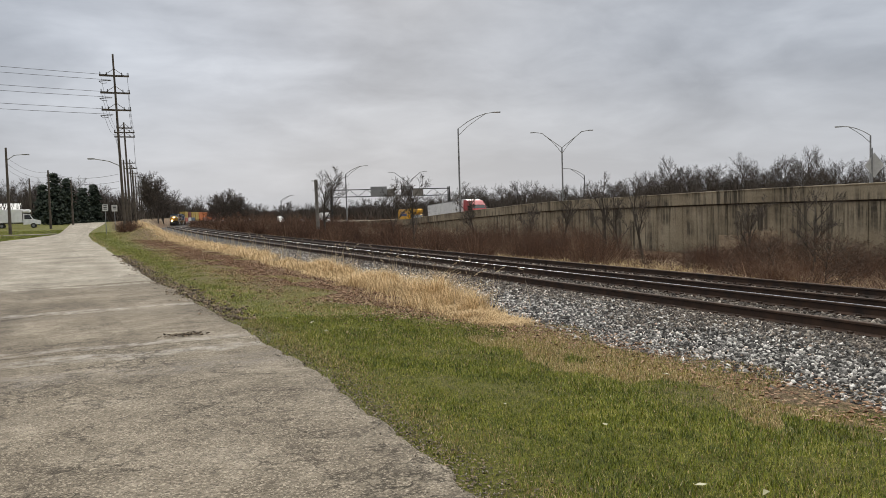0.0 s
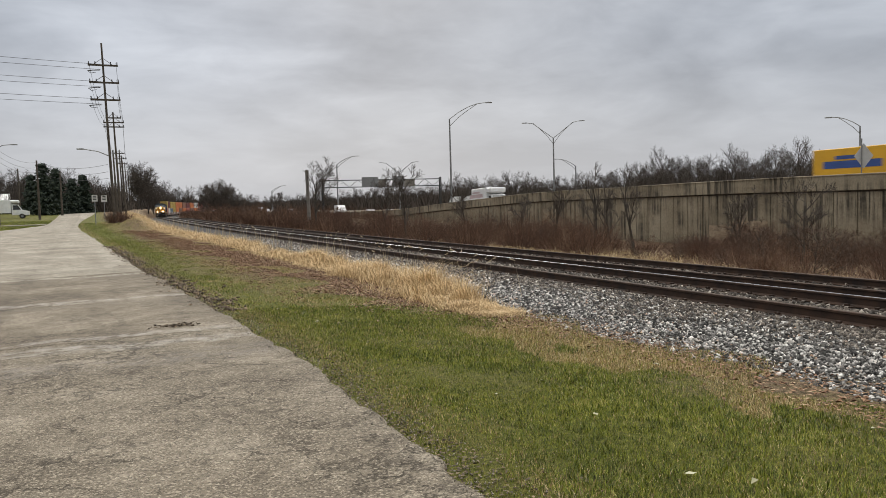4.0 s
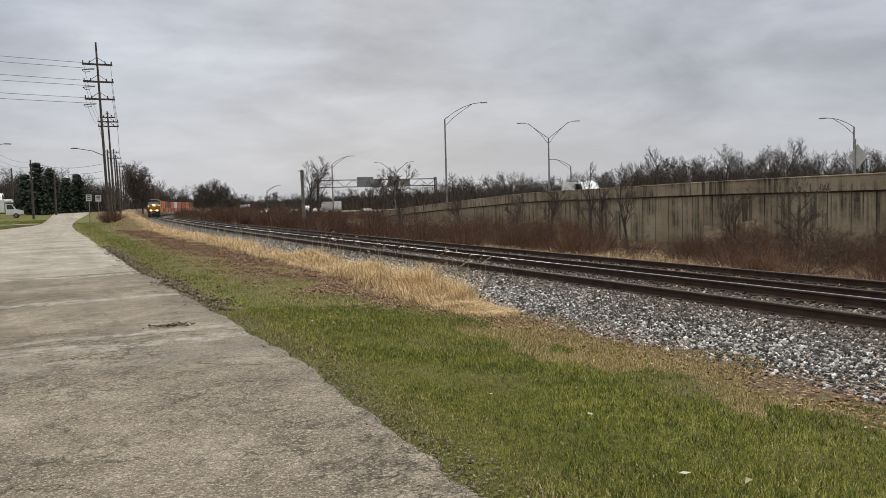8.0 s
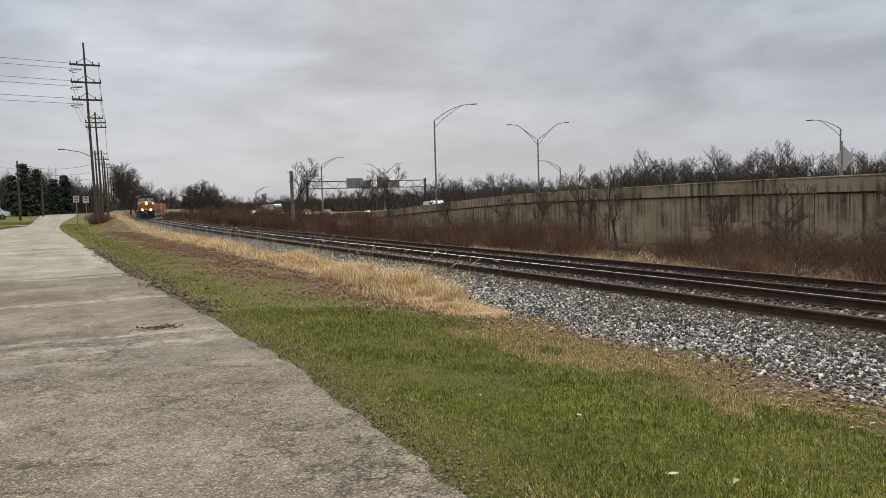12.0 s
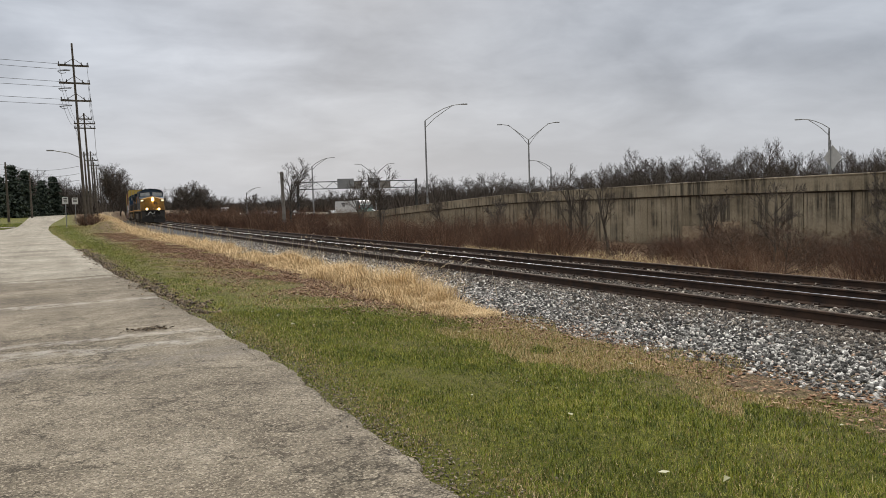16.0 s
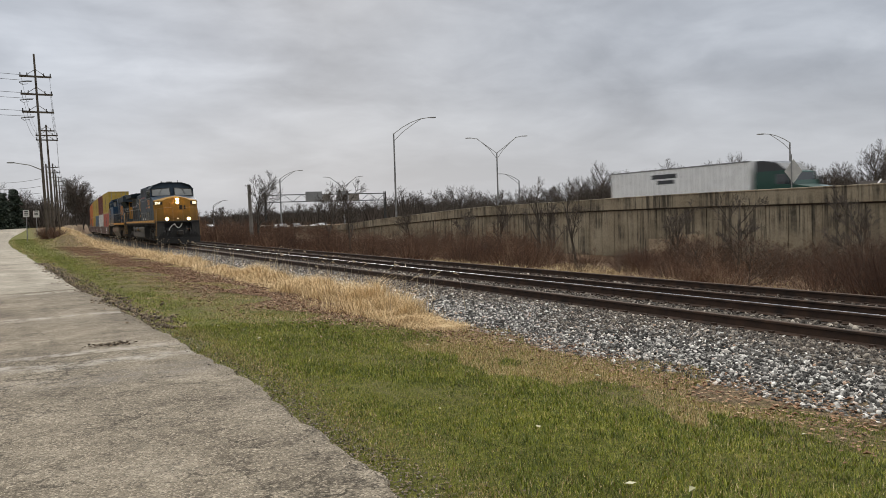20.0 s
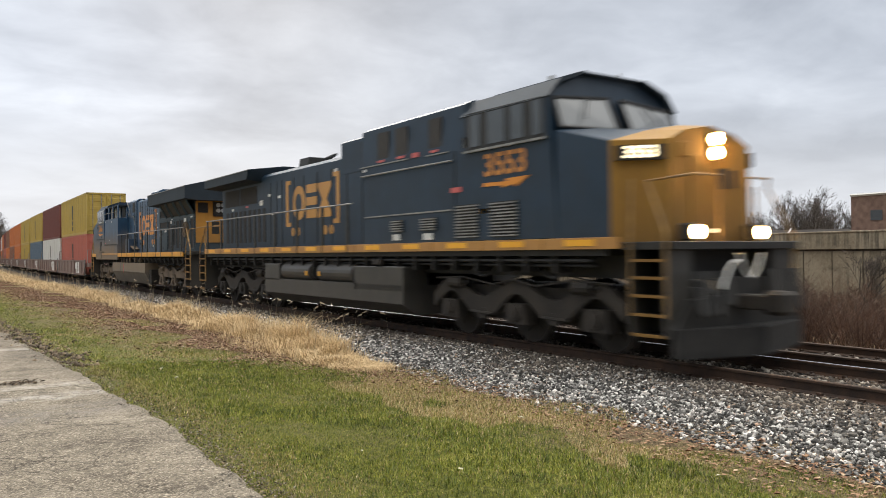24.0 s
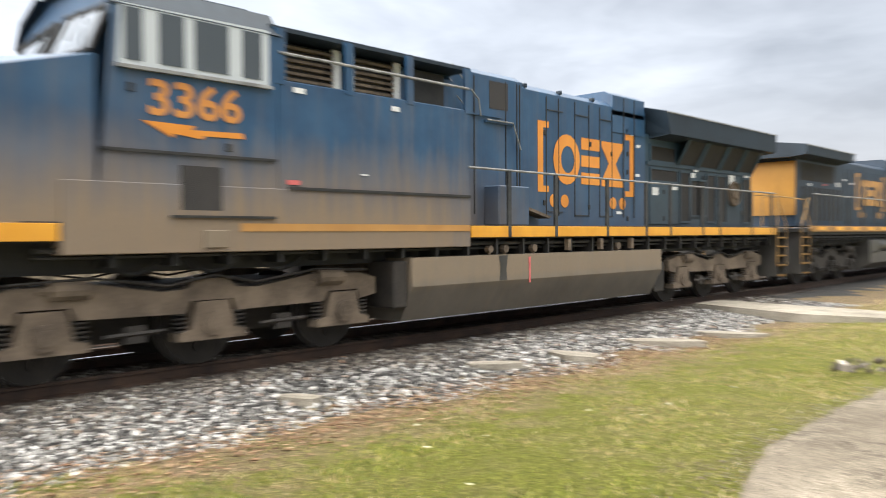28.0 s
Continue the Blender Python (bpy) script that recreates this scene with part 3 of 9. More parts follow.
def build_wall():
    root = tagged(new("wall_highway"), "long weathered concrete retaining wall with dark streaks", "wall", kind="structure")
    # parapet with its rounded cap
    al = axis_steps([(-70, 40, 10), (40, 210, 5)])
    sec = [(0.02, -1.0), (-0.16, -0.98), (-0.16, -0.10), (-0.2, -0.08), (-0.2, -0.02), (-0.17, 0.0), (0.2, 0.0), (0.24, -0.02), (0.24, -1.0)]
    verts, faces = [], []
    for a in al:
        zt = wall_top(a)
        for u, z in sec:
            verts.append(tuple(hw(WALL_D + u, a, zt + z)))
    n = len(sec)
    for j in range(len(al) - 1):
        for i in range(n):
            q, r = j * n + i, j * n + (i + 1) % n
            faces.append((q, r, r + n, q + n))
    faces.append(tuple(range(n)))
    pymesh("parapet", verts, faces, M_WALL, root)
    # wall panels with recessed joints
    a = -70.0
    i = 0
    step = 1.75
    while a < 135:
        b = a + step - 0.07
        z0, z1 = wall_top(a) - 1.09, wall_top(b) - 1.09
        zb = -3.2
        d = 0.01 * (i * 7 % 5) / 5
        if max(z0, z1) > zb + 0.3:
            vs = [hw(WALL_D - d, a, zb), hw(WALL_D - d, b, zb), hw(WALL_D - d, b, z1), hw(WALL_D - d, a, z0)]
            bk = [hw(WALL_D + 0.5, a, zb), hw(WALL_D + 0.5, b, zb), hw(WALL_D + 0.5, b, z1), hw(WALL_D + 0.5, a, z0)]
            pymesh("panel", [tuple(v) for v in vs + bk], [(0, 1, 2, 3), (0, 4, 5, 1), (3, 2, 6, 7), (1, 5, 6, 2), (0, 3, 7, 4)], M_WALL, root)
        a += step
        i += 1
    bm = bmesh.new()
    vs = []
    steps = [-70 + 5 * i for i in range(42)]
    for a, b in zip(steps, steps[1:]):
        if wall_top(b) - 1.0 > -3.2:
            bm.faces.new([bm.verts.new(hw(WALL_D + 0.06, p, z)) for p, z in ((a, -3.2), (b, -3.2), (b, wall_top(b) - 0.98), (a, wall_top(a) - 0.98))])
    part("backing", bm, M_JOINT, root)
    # a tan repainted patch low on the wall
    for a, b, z0, z1 in ((42.2, 45.6, -2.2, -0.35), (45.9, 48.2, -2.2, -0.75)):
        bm = bmesh.new()
        vs = [bm.verts.new(hw(WALL_D - u, t, z)) for u in (0.016, -0.02) for t, z in ((a, z0), (b, z0), (b, z1), (a, z1))]
        for q in ((0, 1, 2, 3), (7, 6, 5, 4), (0, 4, 5, 1), (1, 5, 6, 2), (2, 6, 7, 3), (3, 7, 4, 0)):
            bm.faces.new([vs[i] for i in q])
        part("paint_patch", bm, M_PATCH, root, "tan overpainted patch")


build_wall()


def build_deck():
    """The highway's pavement behind the parapet."""
    al = axis_steps([(-300, 40, 20), (40, 210, 5), (210, 900, 60)])
    verts, faces = [], []
    for a in al:
        z = wall_top(a) - 1.61
        if a > 130:
            z = max(z, -1.2) if a < 400 else -1.2
        for u, drop in ((WALL_D + 0.25, 0.0), (WALL_D + 16, 0.0), (WALL_D + 62, 0.56)):
            verts.append(tuple(hw(u, a, z - drop)))
        verts.append(tuple(hw(WALL_D + 75, a, -2.6)))
        verts.append(tuple(hw(WALL_D + 0.3 - 7 * smooth01(128, 150, a), a, min(z, -3.0))))
    for j in range(len(al) - 1):
        q = j * 5
        for i, k in ((0, 1), (1, 2), (2, 3), (4, 0)):
            faces.append((q + i, q + k, q + k + 5, q + i + 5))
    tagged(pymesh("highway", verts, faces, M_ROAD_NEAR), "grey highway pavement behind the parapet", "road", kind="structure")


build_deck()

# ---------------------------------------------------------------- materials of the train

def engine_paint(name, base, sheen, dust_col, top, bottom, amount, rear=None, matt=0.0):
    """Gloss paint under road dust, thickest low down and behind the wheels, with streaks and scuffs of its own shape.
    In the nose yellow dust_col also carries shade.
    """
    k = Nodes(name)
    v = k.coord()
    z, y = k.z(v, "Z"), k.z(v, "Y")
    big, fine = k.noise(v, 1.3, 6, 0.6), k.noise(v, 22.0, 5, 0.65)
    run = k.noise(k.coord((1.0, 5.0, 0.35)), 1.4, 5, 0.65)
    col = k.ramp(big, [(0.35, base), (0.65, sheen)])
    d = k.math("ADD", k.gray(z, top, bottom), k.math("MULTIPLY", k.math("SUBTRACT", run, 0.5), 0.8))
    if rear is not None:
        d = k.math("MULTIPLY", d, k.math("ADD", k.gray(y, rear[0], rear[1]), 0.15))
    film = k.math("MULTIPLY", k.gray(run, 0.42, 0.75), 0.09)
    d = k.math("ADD", k.math("MULTIPLY", k.gray(d, 0.0, 1.0), amount), film)
    d = k.math("MINIMUM", k.math("MAXIMUM", d, 0.0), 1.0)
    col = k.mix(d, col, k.mix(fine, dust_col, tuple(c * 1.25 for c in dust_col)))
    k.bump(fine, 0.05, 0.004)
    return k.done(col, k.math("ADD", k.math("MULTIPLY", d, 0.45), k.math("ADD", k.math("MULTIPLY", fine, 0.12), 0.33 + matt)), 0.0, 0.5)


def screen_material():
    """Fine wire screen over a dark radiator."""
    k = Nodes("radiator_screen")
    v = k.coord()
    w = k.n("ShaderNodeTexWave", Scale=40.0)
    w.bands_direction = "Z"
    k.l(v, w.inputs["Vector"])
    col = k.mix(k.math("MULTIPLY", w.outputs["Fac"], k.noise(v, 3.0, 4)), (0.012, 0.011, 0.011), (0.06, 0.05, 0.042))
    k.bump(w.outputs["Fac"], 0.4, 0.01)
    return k.done(col, 0.7)


DUST = (0.2, 0.145, 0.092)
M_BLUE2 = engine_paint("navy_engine_paint", (0.014, 0.05, 0.108), (0.025, 0.078, 0.155), DUST, 3.05, 1.7, 0.9, (1.5, 4.8))
M_BLUE1 = engine_paint("dark_navy_engine_paint", (0.005, 0.019, 0.038), (0.009, 0.03, 0.06), (0.06, 0.057, 0.054), 2.4, 1.0, 0.2, None, 0.08)
M_SLATE = engine_paint("slate_radiator_paint", (0.016, 0.04, 0.062), (0.026, 0.06, 0.088), (0.085, 0.072, 0.06), 3.6, 1.8, 0.3, None, 0.1)
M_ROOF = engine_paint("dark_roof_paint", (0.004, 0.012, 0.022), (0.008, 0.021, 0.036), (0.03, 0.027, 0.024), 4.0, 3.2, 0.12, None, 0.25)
# Dust colour carries grime plus the nose's shade, painted in, deepest low down.
M_YELLOW = engine_paint("shaded_engine_yellow", (0.29, 0.145, 0.016), (0.38, 0.195, 0.022), (0.07, 0.042, 0.022), 3.2, 1.6, 0.55, None, 0.2)
M_HOOD_END = engine_paint("hood_end_orange", (0.41, 0.19, 0.027), (0.5, 0.245, 0.04), (0.15, 0.09, 0.045), 3.0, 1.7, 0.5, None, 0.15)
M_SILL = engine_paint("sill_stripe", (0.4, 0.19, 0.045), (0.5, 0.25, 0.06), (0.25, 0.16, 0.08), 2.2, 1.4, 0.3)
M_SILL2 = engine_paint("bright_sill_stripe", (0.66, 0.29, 0.015), (0.78, 0.37, 0.025), (0.3, 0.17, 0.07), 2.2, 1.4, 0.15)
M_ORANGE = engine_paint("emblem_orange", (0.62, 0.22, 0.022), (0.72, 0.28, 0.035), DUST, 2.6, 1.4, 0.25)
M_AMBER = engine_paint("emblem_amber", (0.46, 0.22, 0.04), (0.56, 0.28, 0.06), DUST, 2.6, 1.4, 0.25)
M_REFLECT = engine_paint("yellow_reflector", (0.85, 0.4, 0.02), (0.9, 0.46, 0.03), DUST, 2.0, 1.2, 0.1)
M_TRUCK = worn("dusty_truck_casting", (0.075, 0.056, 0.04), (0.2, 0.152, 0.108), 2.2, 0.9, 0.0, 25.0, 0.4)
M_TRUCK_DARK = worn("oily_truck_casting", (0.014, 0.012, 0.01), (0.045, 0.037, 0.03), 2.2, 0.75, 0.0, 25.0, 0.4)
# Limits rise here: dust_col lies above the fold, the darker base below.
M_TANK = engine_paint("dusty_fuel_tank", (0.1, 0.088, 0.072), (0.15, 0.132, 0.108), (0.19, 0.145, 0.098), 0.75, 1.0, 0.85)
M_TANK_DARK = engine_paint("grimy_fuel_tank", (0.022, 0.022, 0.022), (0.045, 0.043, 0.041), (0.1, 0.09, 0.075), 1.6, 0.2, 0.5)
M_BLACK = worn("black_steel", (0.008, 0.008, 0.008), (0.03, 0.028, 0.026), 4.0, 0.6, 0.0, 40.0, 0.2)
M_STEEL = worn("bright_wheel_tread", (0.28, 0.27, 0.26), (0.5, 0.49, 0.47), 8.0, 0.35, 0.9, 60.0, 0.1)
M_SCREEN = screen_material()
M_PALE = worn("white_sticker", (0.6, 0.6, 0.58), (0.78, 0.78, 0.76), 9.0, 0.6)
M_RED = worn("red_sticker", (0.5, 0.1, 0.1), (0.62, 0.16, 0.15), 9.0, 0.6)
M_RAILING = worn("grey_handrail", (0.16, 0.16, 0.156), (0.36, 0.355, 0.34), 5.0, 0.5, 0.3, 40.0, 0.1)
M_POST = worn("dark_handrail_post", (0.02, 0.022, 0.024), (0.06, 0.06, 0.058), 5.0, 0.55, 0.1, 40.0, 0.1)
M_GRAB = worn("dirty_yellow_rail", (0.16, 0.1, 0.05), (0.4, 0.24, 0.08), 6.0, 0.6, 0.0, 40.0, 0.1)
M_LOUVRE = worn("dusty_louvre", (0.09, 0.065, 0.045), (0.2, 0.15, 0.105), 9.0, 0.8, 0.0, 40.0, 0.2)
M_LAMP = glow("lit_headlamp", (1.0, 0.55, 0.16), 150.0)
M_LAMP_SMALL = glow("lit_marker", (1.0, 0.85, 0.55), 2.2)


def glass_material(name, tint, rough=0.05):
    k = Nodes(name)
    k.b.inputs["Coat Weight"].default_value = 0.6
    return k.done(tint, rough, 0.0, 0.8)


M_GLASS = glass_material("cab_window_glass", (0.05, 0.06, 0.065))
M_GLASS_PALE = glass_material("bright_cab_glass", (0.5, 0.53, 0.54), 0.12)


def text_mesh(body, size, depth=0.004, bold=0.0):
    """A mesh of the built-in font, centred, in the x-z plane, facing -y."""
    cu = bpy.data.curves.new("lettering", "FONT")
    cu.body, cu.size, cu.extrude, cu.offset = body, size, depth, bold
    cu.align_x, cu.align_y = "CENTER", "CENTER"
    cu.resolution_u = 3
    ob = bpy.data.objects.new("lettering", cu)
    scene.collection.objects.link(ob)
    me = bpy.data.meshes.new_from_object(ob.evaluated_get(bpy.context.evaluated_depsgraph_get()))
    bpy.data.objects.remove(ob)
    bpy.data.curves.remove(cu)
    me.transform(Matrix.Rotation(radians(90), 4, "X"))
    return me


def flat(bm, pts, x, sx, t=0.006):
    """A thin plate with the outline pts (y, z) on the side sx at x."""
    prism(bm, pts, sx * (x - 0.01), sx * (x + t), "x")


def ring_pts(cy, cz, ry, rz, n=14):
    return [(cy + ry * math.cos(i * math.tau / n), cz + rz * math.sin(i * math.tau / n)) for i in range(n)]


def emblem(root, y0, y1, x, sx, paint):
    """Orange brackets round three plain shapes, dots below; y0 is the end nearer the cab."""
    w = y0 - y1
    def Y(f):
        return y0 - w * f
    for s, f in ((0, 0), (1, 1)):
        g = (lambda q: q) if s == 0 else (lambda q: 1 - q)
        bm = bmesh.new()
        flat(bm, [(Y(g(0)), 3.82), (Y(g(0.1)), 3.82), (Y(g(0.1)), 3.7), (Y(g(0.048)), 3.7), (Y(g(0.048)), 2.58), (Y(g(0.1)), 2.58), (Y(g(0.1)), 2.46), (Y(g(0)), 2.46)], x, sx)
        part("bracket", bm, paint, root, "orange painted bracket")
    # a thick ring
    bm = bmesh.new()
    n = 20
    o = ring_pts((Y(0.14) + Y(0.4)) / 2, 3.13, abs(Y(0.14) - Y(0.4)) / 2, 0.5, n)
    i_ = ring_pts((Y(0.14) + Y(0.4)) / 2 - 0.03, 3.13, abs(Y(0.14) - Y(0.4)) / 2 * 0.5, 0.27, n)
    vo = [bm.verts.new((sx * (x + 0.006), *p)) for p in o]
    vi = [bm.verts.new((sx * (x + 0.006), *p)) for p in i_]
    for q in range(n):
        bm.faces.new((vo[q], vo[(q + 1) % n], vi[(q + 1) % n], vi[q]))
    part("emblem_shape", bm, paint, root)
    # three stacked bars
    a, b = Y(0.415), Y(0.61)
    for z0, z1 in ((2.66, 2.9), (3.02, 3.25), (3.37, 3.61)):
        bm = bmesh.new()
        flat(bm, [(a, z0), (b, z0), (b, z1), (a, z1)], x, sx)
        part("emblem_shape", bm, paint, root)
    # an hourglass
    bm = bmesh.new()
    a, b = Y(0.63), Y(0.865)
    m, e = (a + b) / 2, 0.13 if a > b else -0.13
    flat(bm, [(a, 3.6), (b, 3.6), (b, 3.48), (m - e, 3.14), (b, 2.76), (b, 2.65), (a, 2.65), (a, 2.76), (m + e, 3.14), (a, 3.48)], x, sx)
    part("emblem_shape", bm, paint, root)
    for f in (0.145, 0.25, 0.757, 0.865):
        bm = bmesh.new()
        flat(bm, ring_pts(Y(f), 2.3, 0.13, 0.13, 16), x, sx)
        part("emblem_dot", bm, paint, root)


def wheelset(root, y, mat):
    bm = bmesh.new()
    for sx in (-1, 1):
        rod(bm, (sx * 0.69, 0, 0), (sx * 0.815, 0, 0), 0.53, 28)
        rod(bm, (sx * 0.66, 0, 0), (sx * 0.69, 0, 0), 0.56, 28)
    rod(bm, (-1.12, 0, 0), (1.12, 0, 0), 0.09, 10)
    for i in range(6):
        a = i * math.tau / 6
        for sx in (-1, 1):
            rod(bm, (sx * 0.81, 0.3 * math.cos(a), 0.3 * math.sin(a)), (sx * 0.83, 0.3 * math.cos(a), 0.3 * math.sin(a)), 0.07, 6)
    ob = part("wheelset", bm, M_TRUCK_DARK, root)
    ob.location = (0, y, 0.53)
    bm = bmesh.new()
    for sx in (-1, 1):
        rod(bm, (sx * 0.7, 0, 0), (sx * 0.805, 0, 0), 0.532, 28, caps=False)
    pieces("tread", bm, M_STEEL, ob, "bright worn wheel tread")
    return ob


def truck(root, ys, wavy, mat):
    """Six-wheel truck: side frames with pedestal boxes, springs, brake cylinders and pipes."""
    y0, y1 = min(ys), max(ys)
    mid = sorted(ys)[1]
    for sx in (-1, 1):
        bm = bmesh.new()
        if wavy:
            out = []
            N = 36
            for i in range(N + 1):
                y = y0 - 0.62 + (y1 - y0 + 1.24) * i / N
                d = min(abs(y - q) for q in ys)
                out.append((y, 0.98 + 0.16 * math.cos(min(d, 1.0) * math.pi) - 0.1 * smooth01(y1 + 0.25, y1 + 0.6, y) - 0.1 * smooth01(y0 - 0.25, y0 - 0.6, y)))
            low = []
            for i in range(N, -1, -1):
                y = y0 - 0.62 + (y1 - y0 + 1.24) * i / N
                d = min(abs(y - q) for q in ys)
                low.append((y, 0.58 + 0.22 * math.cos(min(d, 0.85) / 0.85 * math.pi) + 0.1))
            prism(bm, out + low, sx * 1.06, sx * 1.2, "x")
        else:
            pts = [(y0 - 0.62, 1.02), (y0 - 0.3, 1.1), (y0 + 0.5, 1.12), (mid - 0.65, 0.98), (mid - 0.35, 1.0), (mid - 0.2, 1.12), (mid + 0.2, 1.12), (mid + 0.35, 1.0), (mid + 0.65, 0.98), (y1 - 0.5, 1.12), (y1 + 0.3, 1.1), (y1 + 0.62, 1.02),
                   (y1 + 0.62, 0.78), (y1 + 0.3, 0.72), (y1 + 0.26, 0.86), (y1 - 0.26, 0.86), (y1 - 0.34, 0.72), (mid + 0.36, 0.7), (mid + 0.28, 0.85), (mid - 0.28, 0.85), (mid - 0.36, 0.7), (y0 + 0.34, 0.72), (y0 + 0.26, 0.86), (y0 - 0.26, 0.86), (y0 - 0.3, 0.72), (y0 - 0.62, 0.78)]
            prism(bm, pts, sx * 1.06, sx * 1.22, "x")
        fr = part("side_frame", bm, mat, root, "dusty cast side frame")
        for y in ys:
            bm = bmesh.new()
            if wavy:
                prism(bm, [(y - 0.3, 0.36), (y + 0.3, 0.36), (y + 0.24, 0.72), (y - 0.24, 0.72)], sx * 1.0, sx * 1.24, "x")
            else:
                prism(bm, [(y - 0.46, 0.36), (y + 0.46, 0.36), (y + 0.46, 0.46), (y + 0.3, 0.5), (y + 0.22, 0.84), (y - 0.22, 0.84), (y - 0.3, 0.5), (y - 0.46, 0.46)], sx * 1.02, sx * 1.25, "x")
            rod(bm, (sx * 1.2, y, 0.56), (sx * 1.29, y, 0.56), 0.15, 14)
            rod(bm, (sx * 1.28, y, 0.56), (sx * 1.31, y, 0.56), 0.09, 10)
            part("axle_box", bm, mat, fr)
            if not wavy:
                for dy in (-0.4, 0.4):
                    bm = bmesh.new()
                    for q in range(5):
                        rod(bm, (sx * 1.13, y + dy, 0.47 + q * 0.052), (sx * 1.13, y + dy, 0.49 + q * 0.052), 0.085, 10)
                    part("spring", bm, M_TRUCK_DARK, fr)
        for y, d in ((y0 + 0.25, -1), (y1 - 0.25, 1)):
            bm = bmesh.new()
            rod(bm, (sx * 1.2, y - 0.22, 1.06), (sx * 1.2, y + 0.2, 1.06), 0.12, 12)
            rod(bm, (sx * 1.2, y - 0.3, 1.06), (sx * 1.2, y + 0.3, 1.06), 0.05, 8)
            part("brake_cylinder", bm, mat, root)
        bm = bmesh.new()
        px = [(sx * 1.26, y0 - 0.4, 1.14), (sx * 1.26, y0 + 0.5, 1.18), (sx * 1.25, mid - 0.6, 1.05), (sx * 1.26, mid, 1.16), (sx * 1.25, mid + 0.6, 1.05), (sx * 1.26, y1 - 0.5, 1.18), (sx * 1.26, y1 + 0.4, 1.14)]
        pipe(bm, px, 0.018, 5)
        for y in (y0 + 1.0, y1 - 1.0):
            pipe(bm, [(sx * 1.2, y - 0.35, 0.52), (sx * 1.2, y + 0.35, 0.5)], 0.03, 5)
            box(bm, sx * 1.16 - 0.05, sx * 1.16 + 0.05, y - 0.12, y + 0.12, 0.4, 0.6)
        pieces("brake_rigging", bm, M_TRUCK_DARK, root)
        bm = bmesh.new()
        for y in (mid - 1.0, mid, mid + 1.0):
            pts = []
            for i in range(9):
                f = i / 8
                pts.append((sx * 1.2, y - 0.5 + f, 1.5 - 0.3 * math.sin(f * math.pi)))
            pipe(bm, pts, 0.03, 5)
        pieces("cable", bm, M_BLACK, root)
    bm = bmesh.new()
    box(bm, -0.95, 0.95, y0 - 0.5, y1 + 0.5, 0.72, 1.02)
    box(bm, -0.6, 0.6, y0 + 0.3, y1 - 0.3, 0.35, 0.75)
    part("bolster", bm, M_TRUCK_DARK, root)
    return [wheelset(root, y, mat) for y in ys]


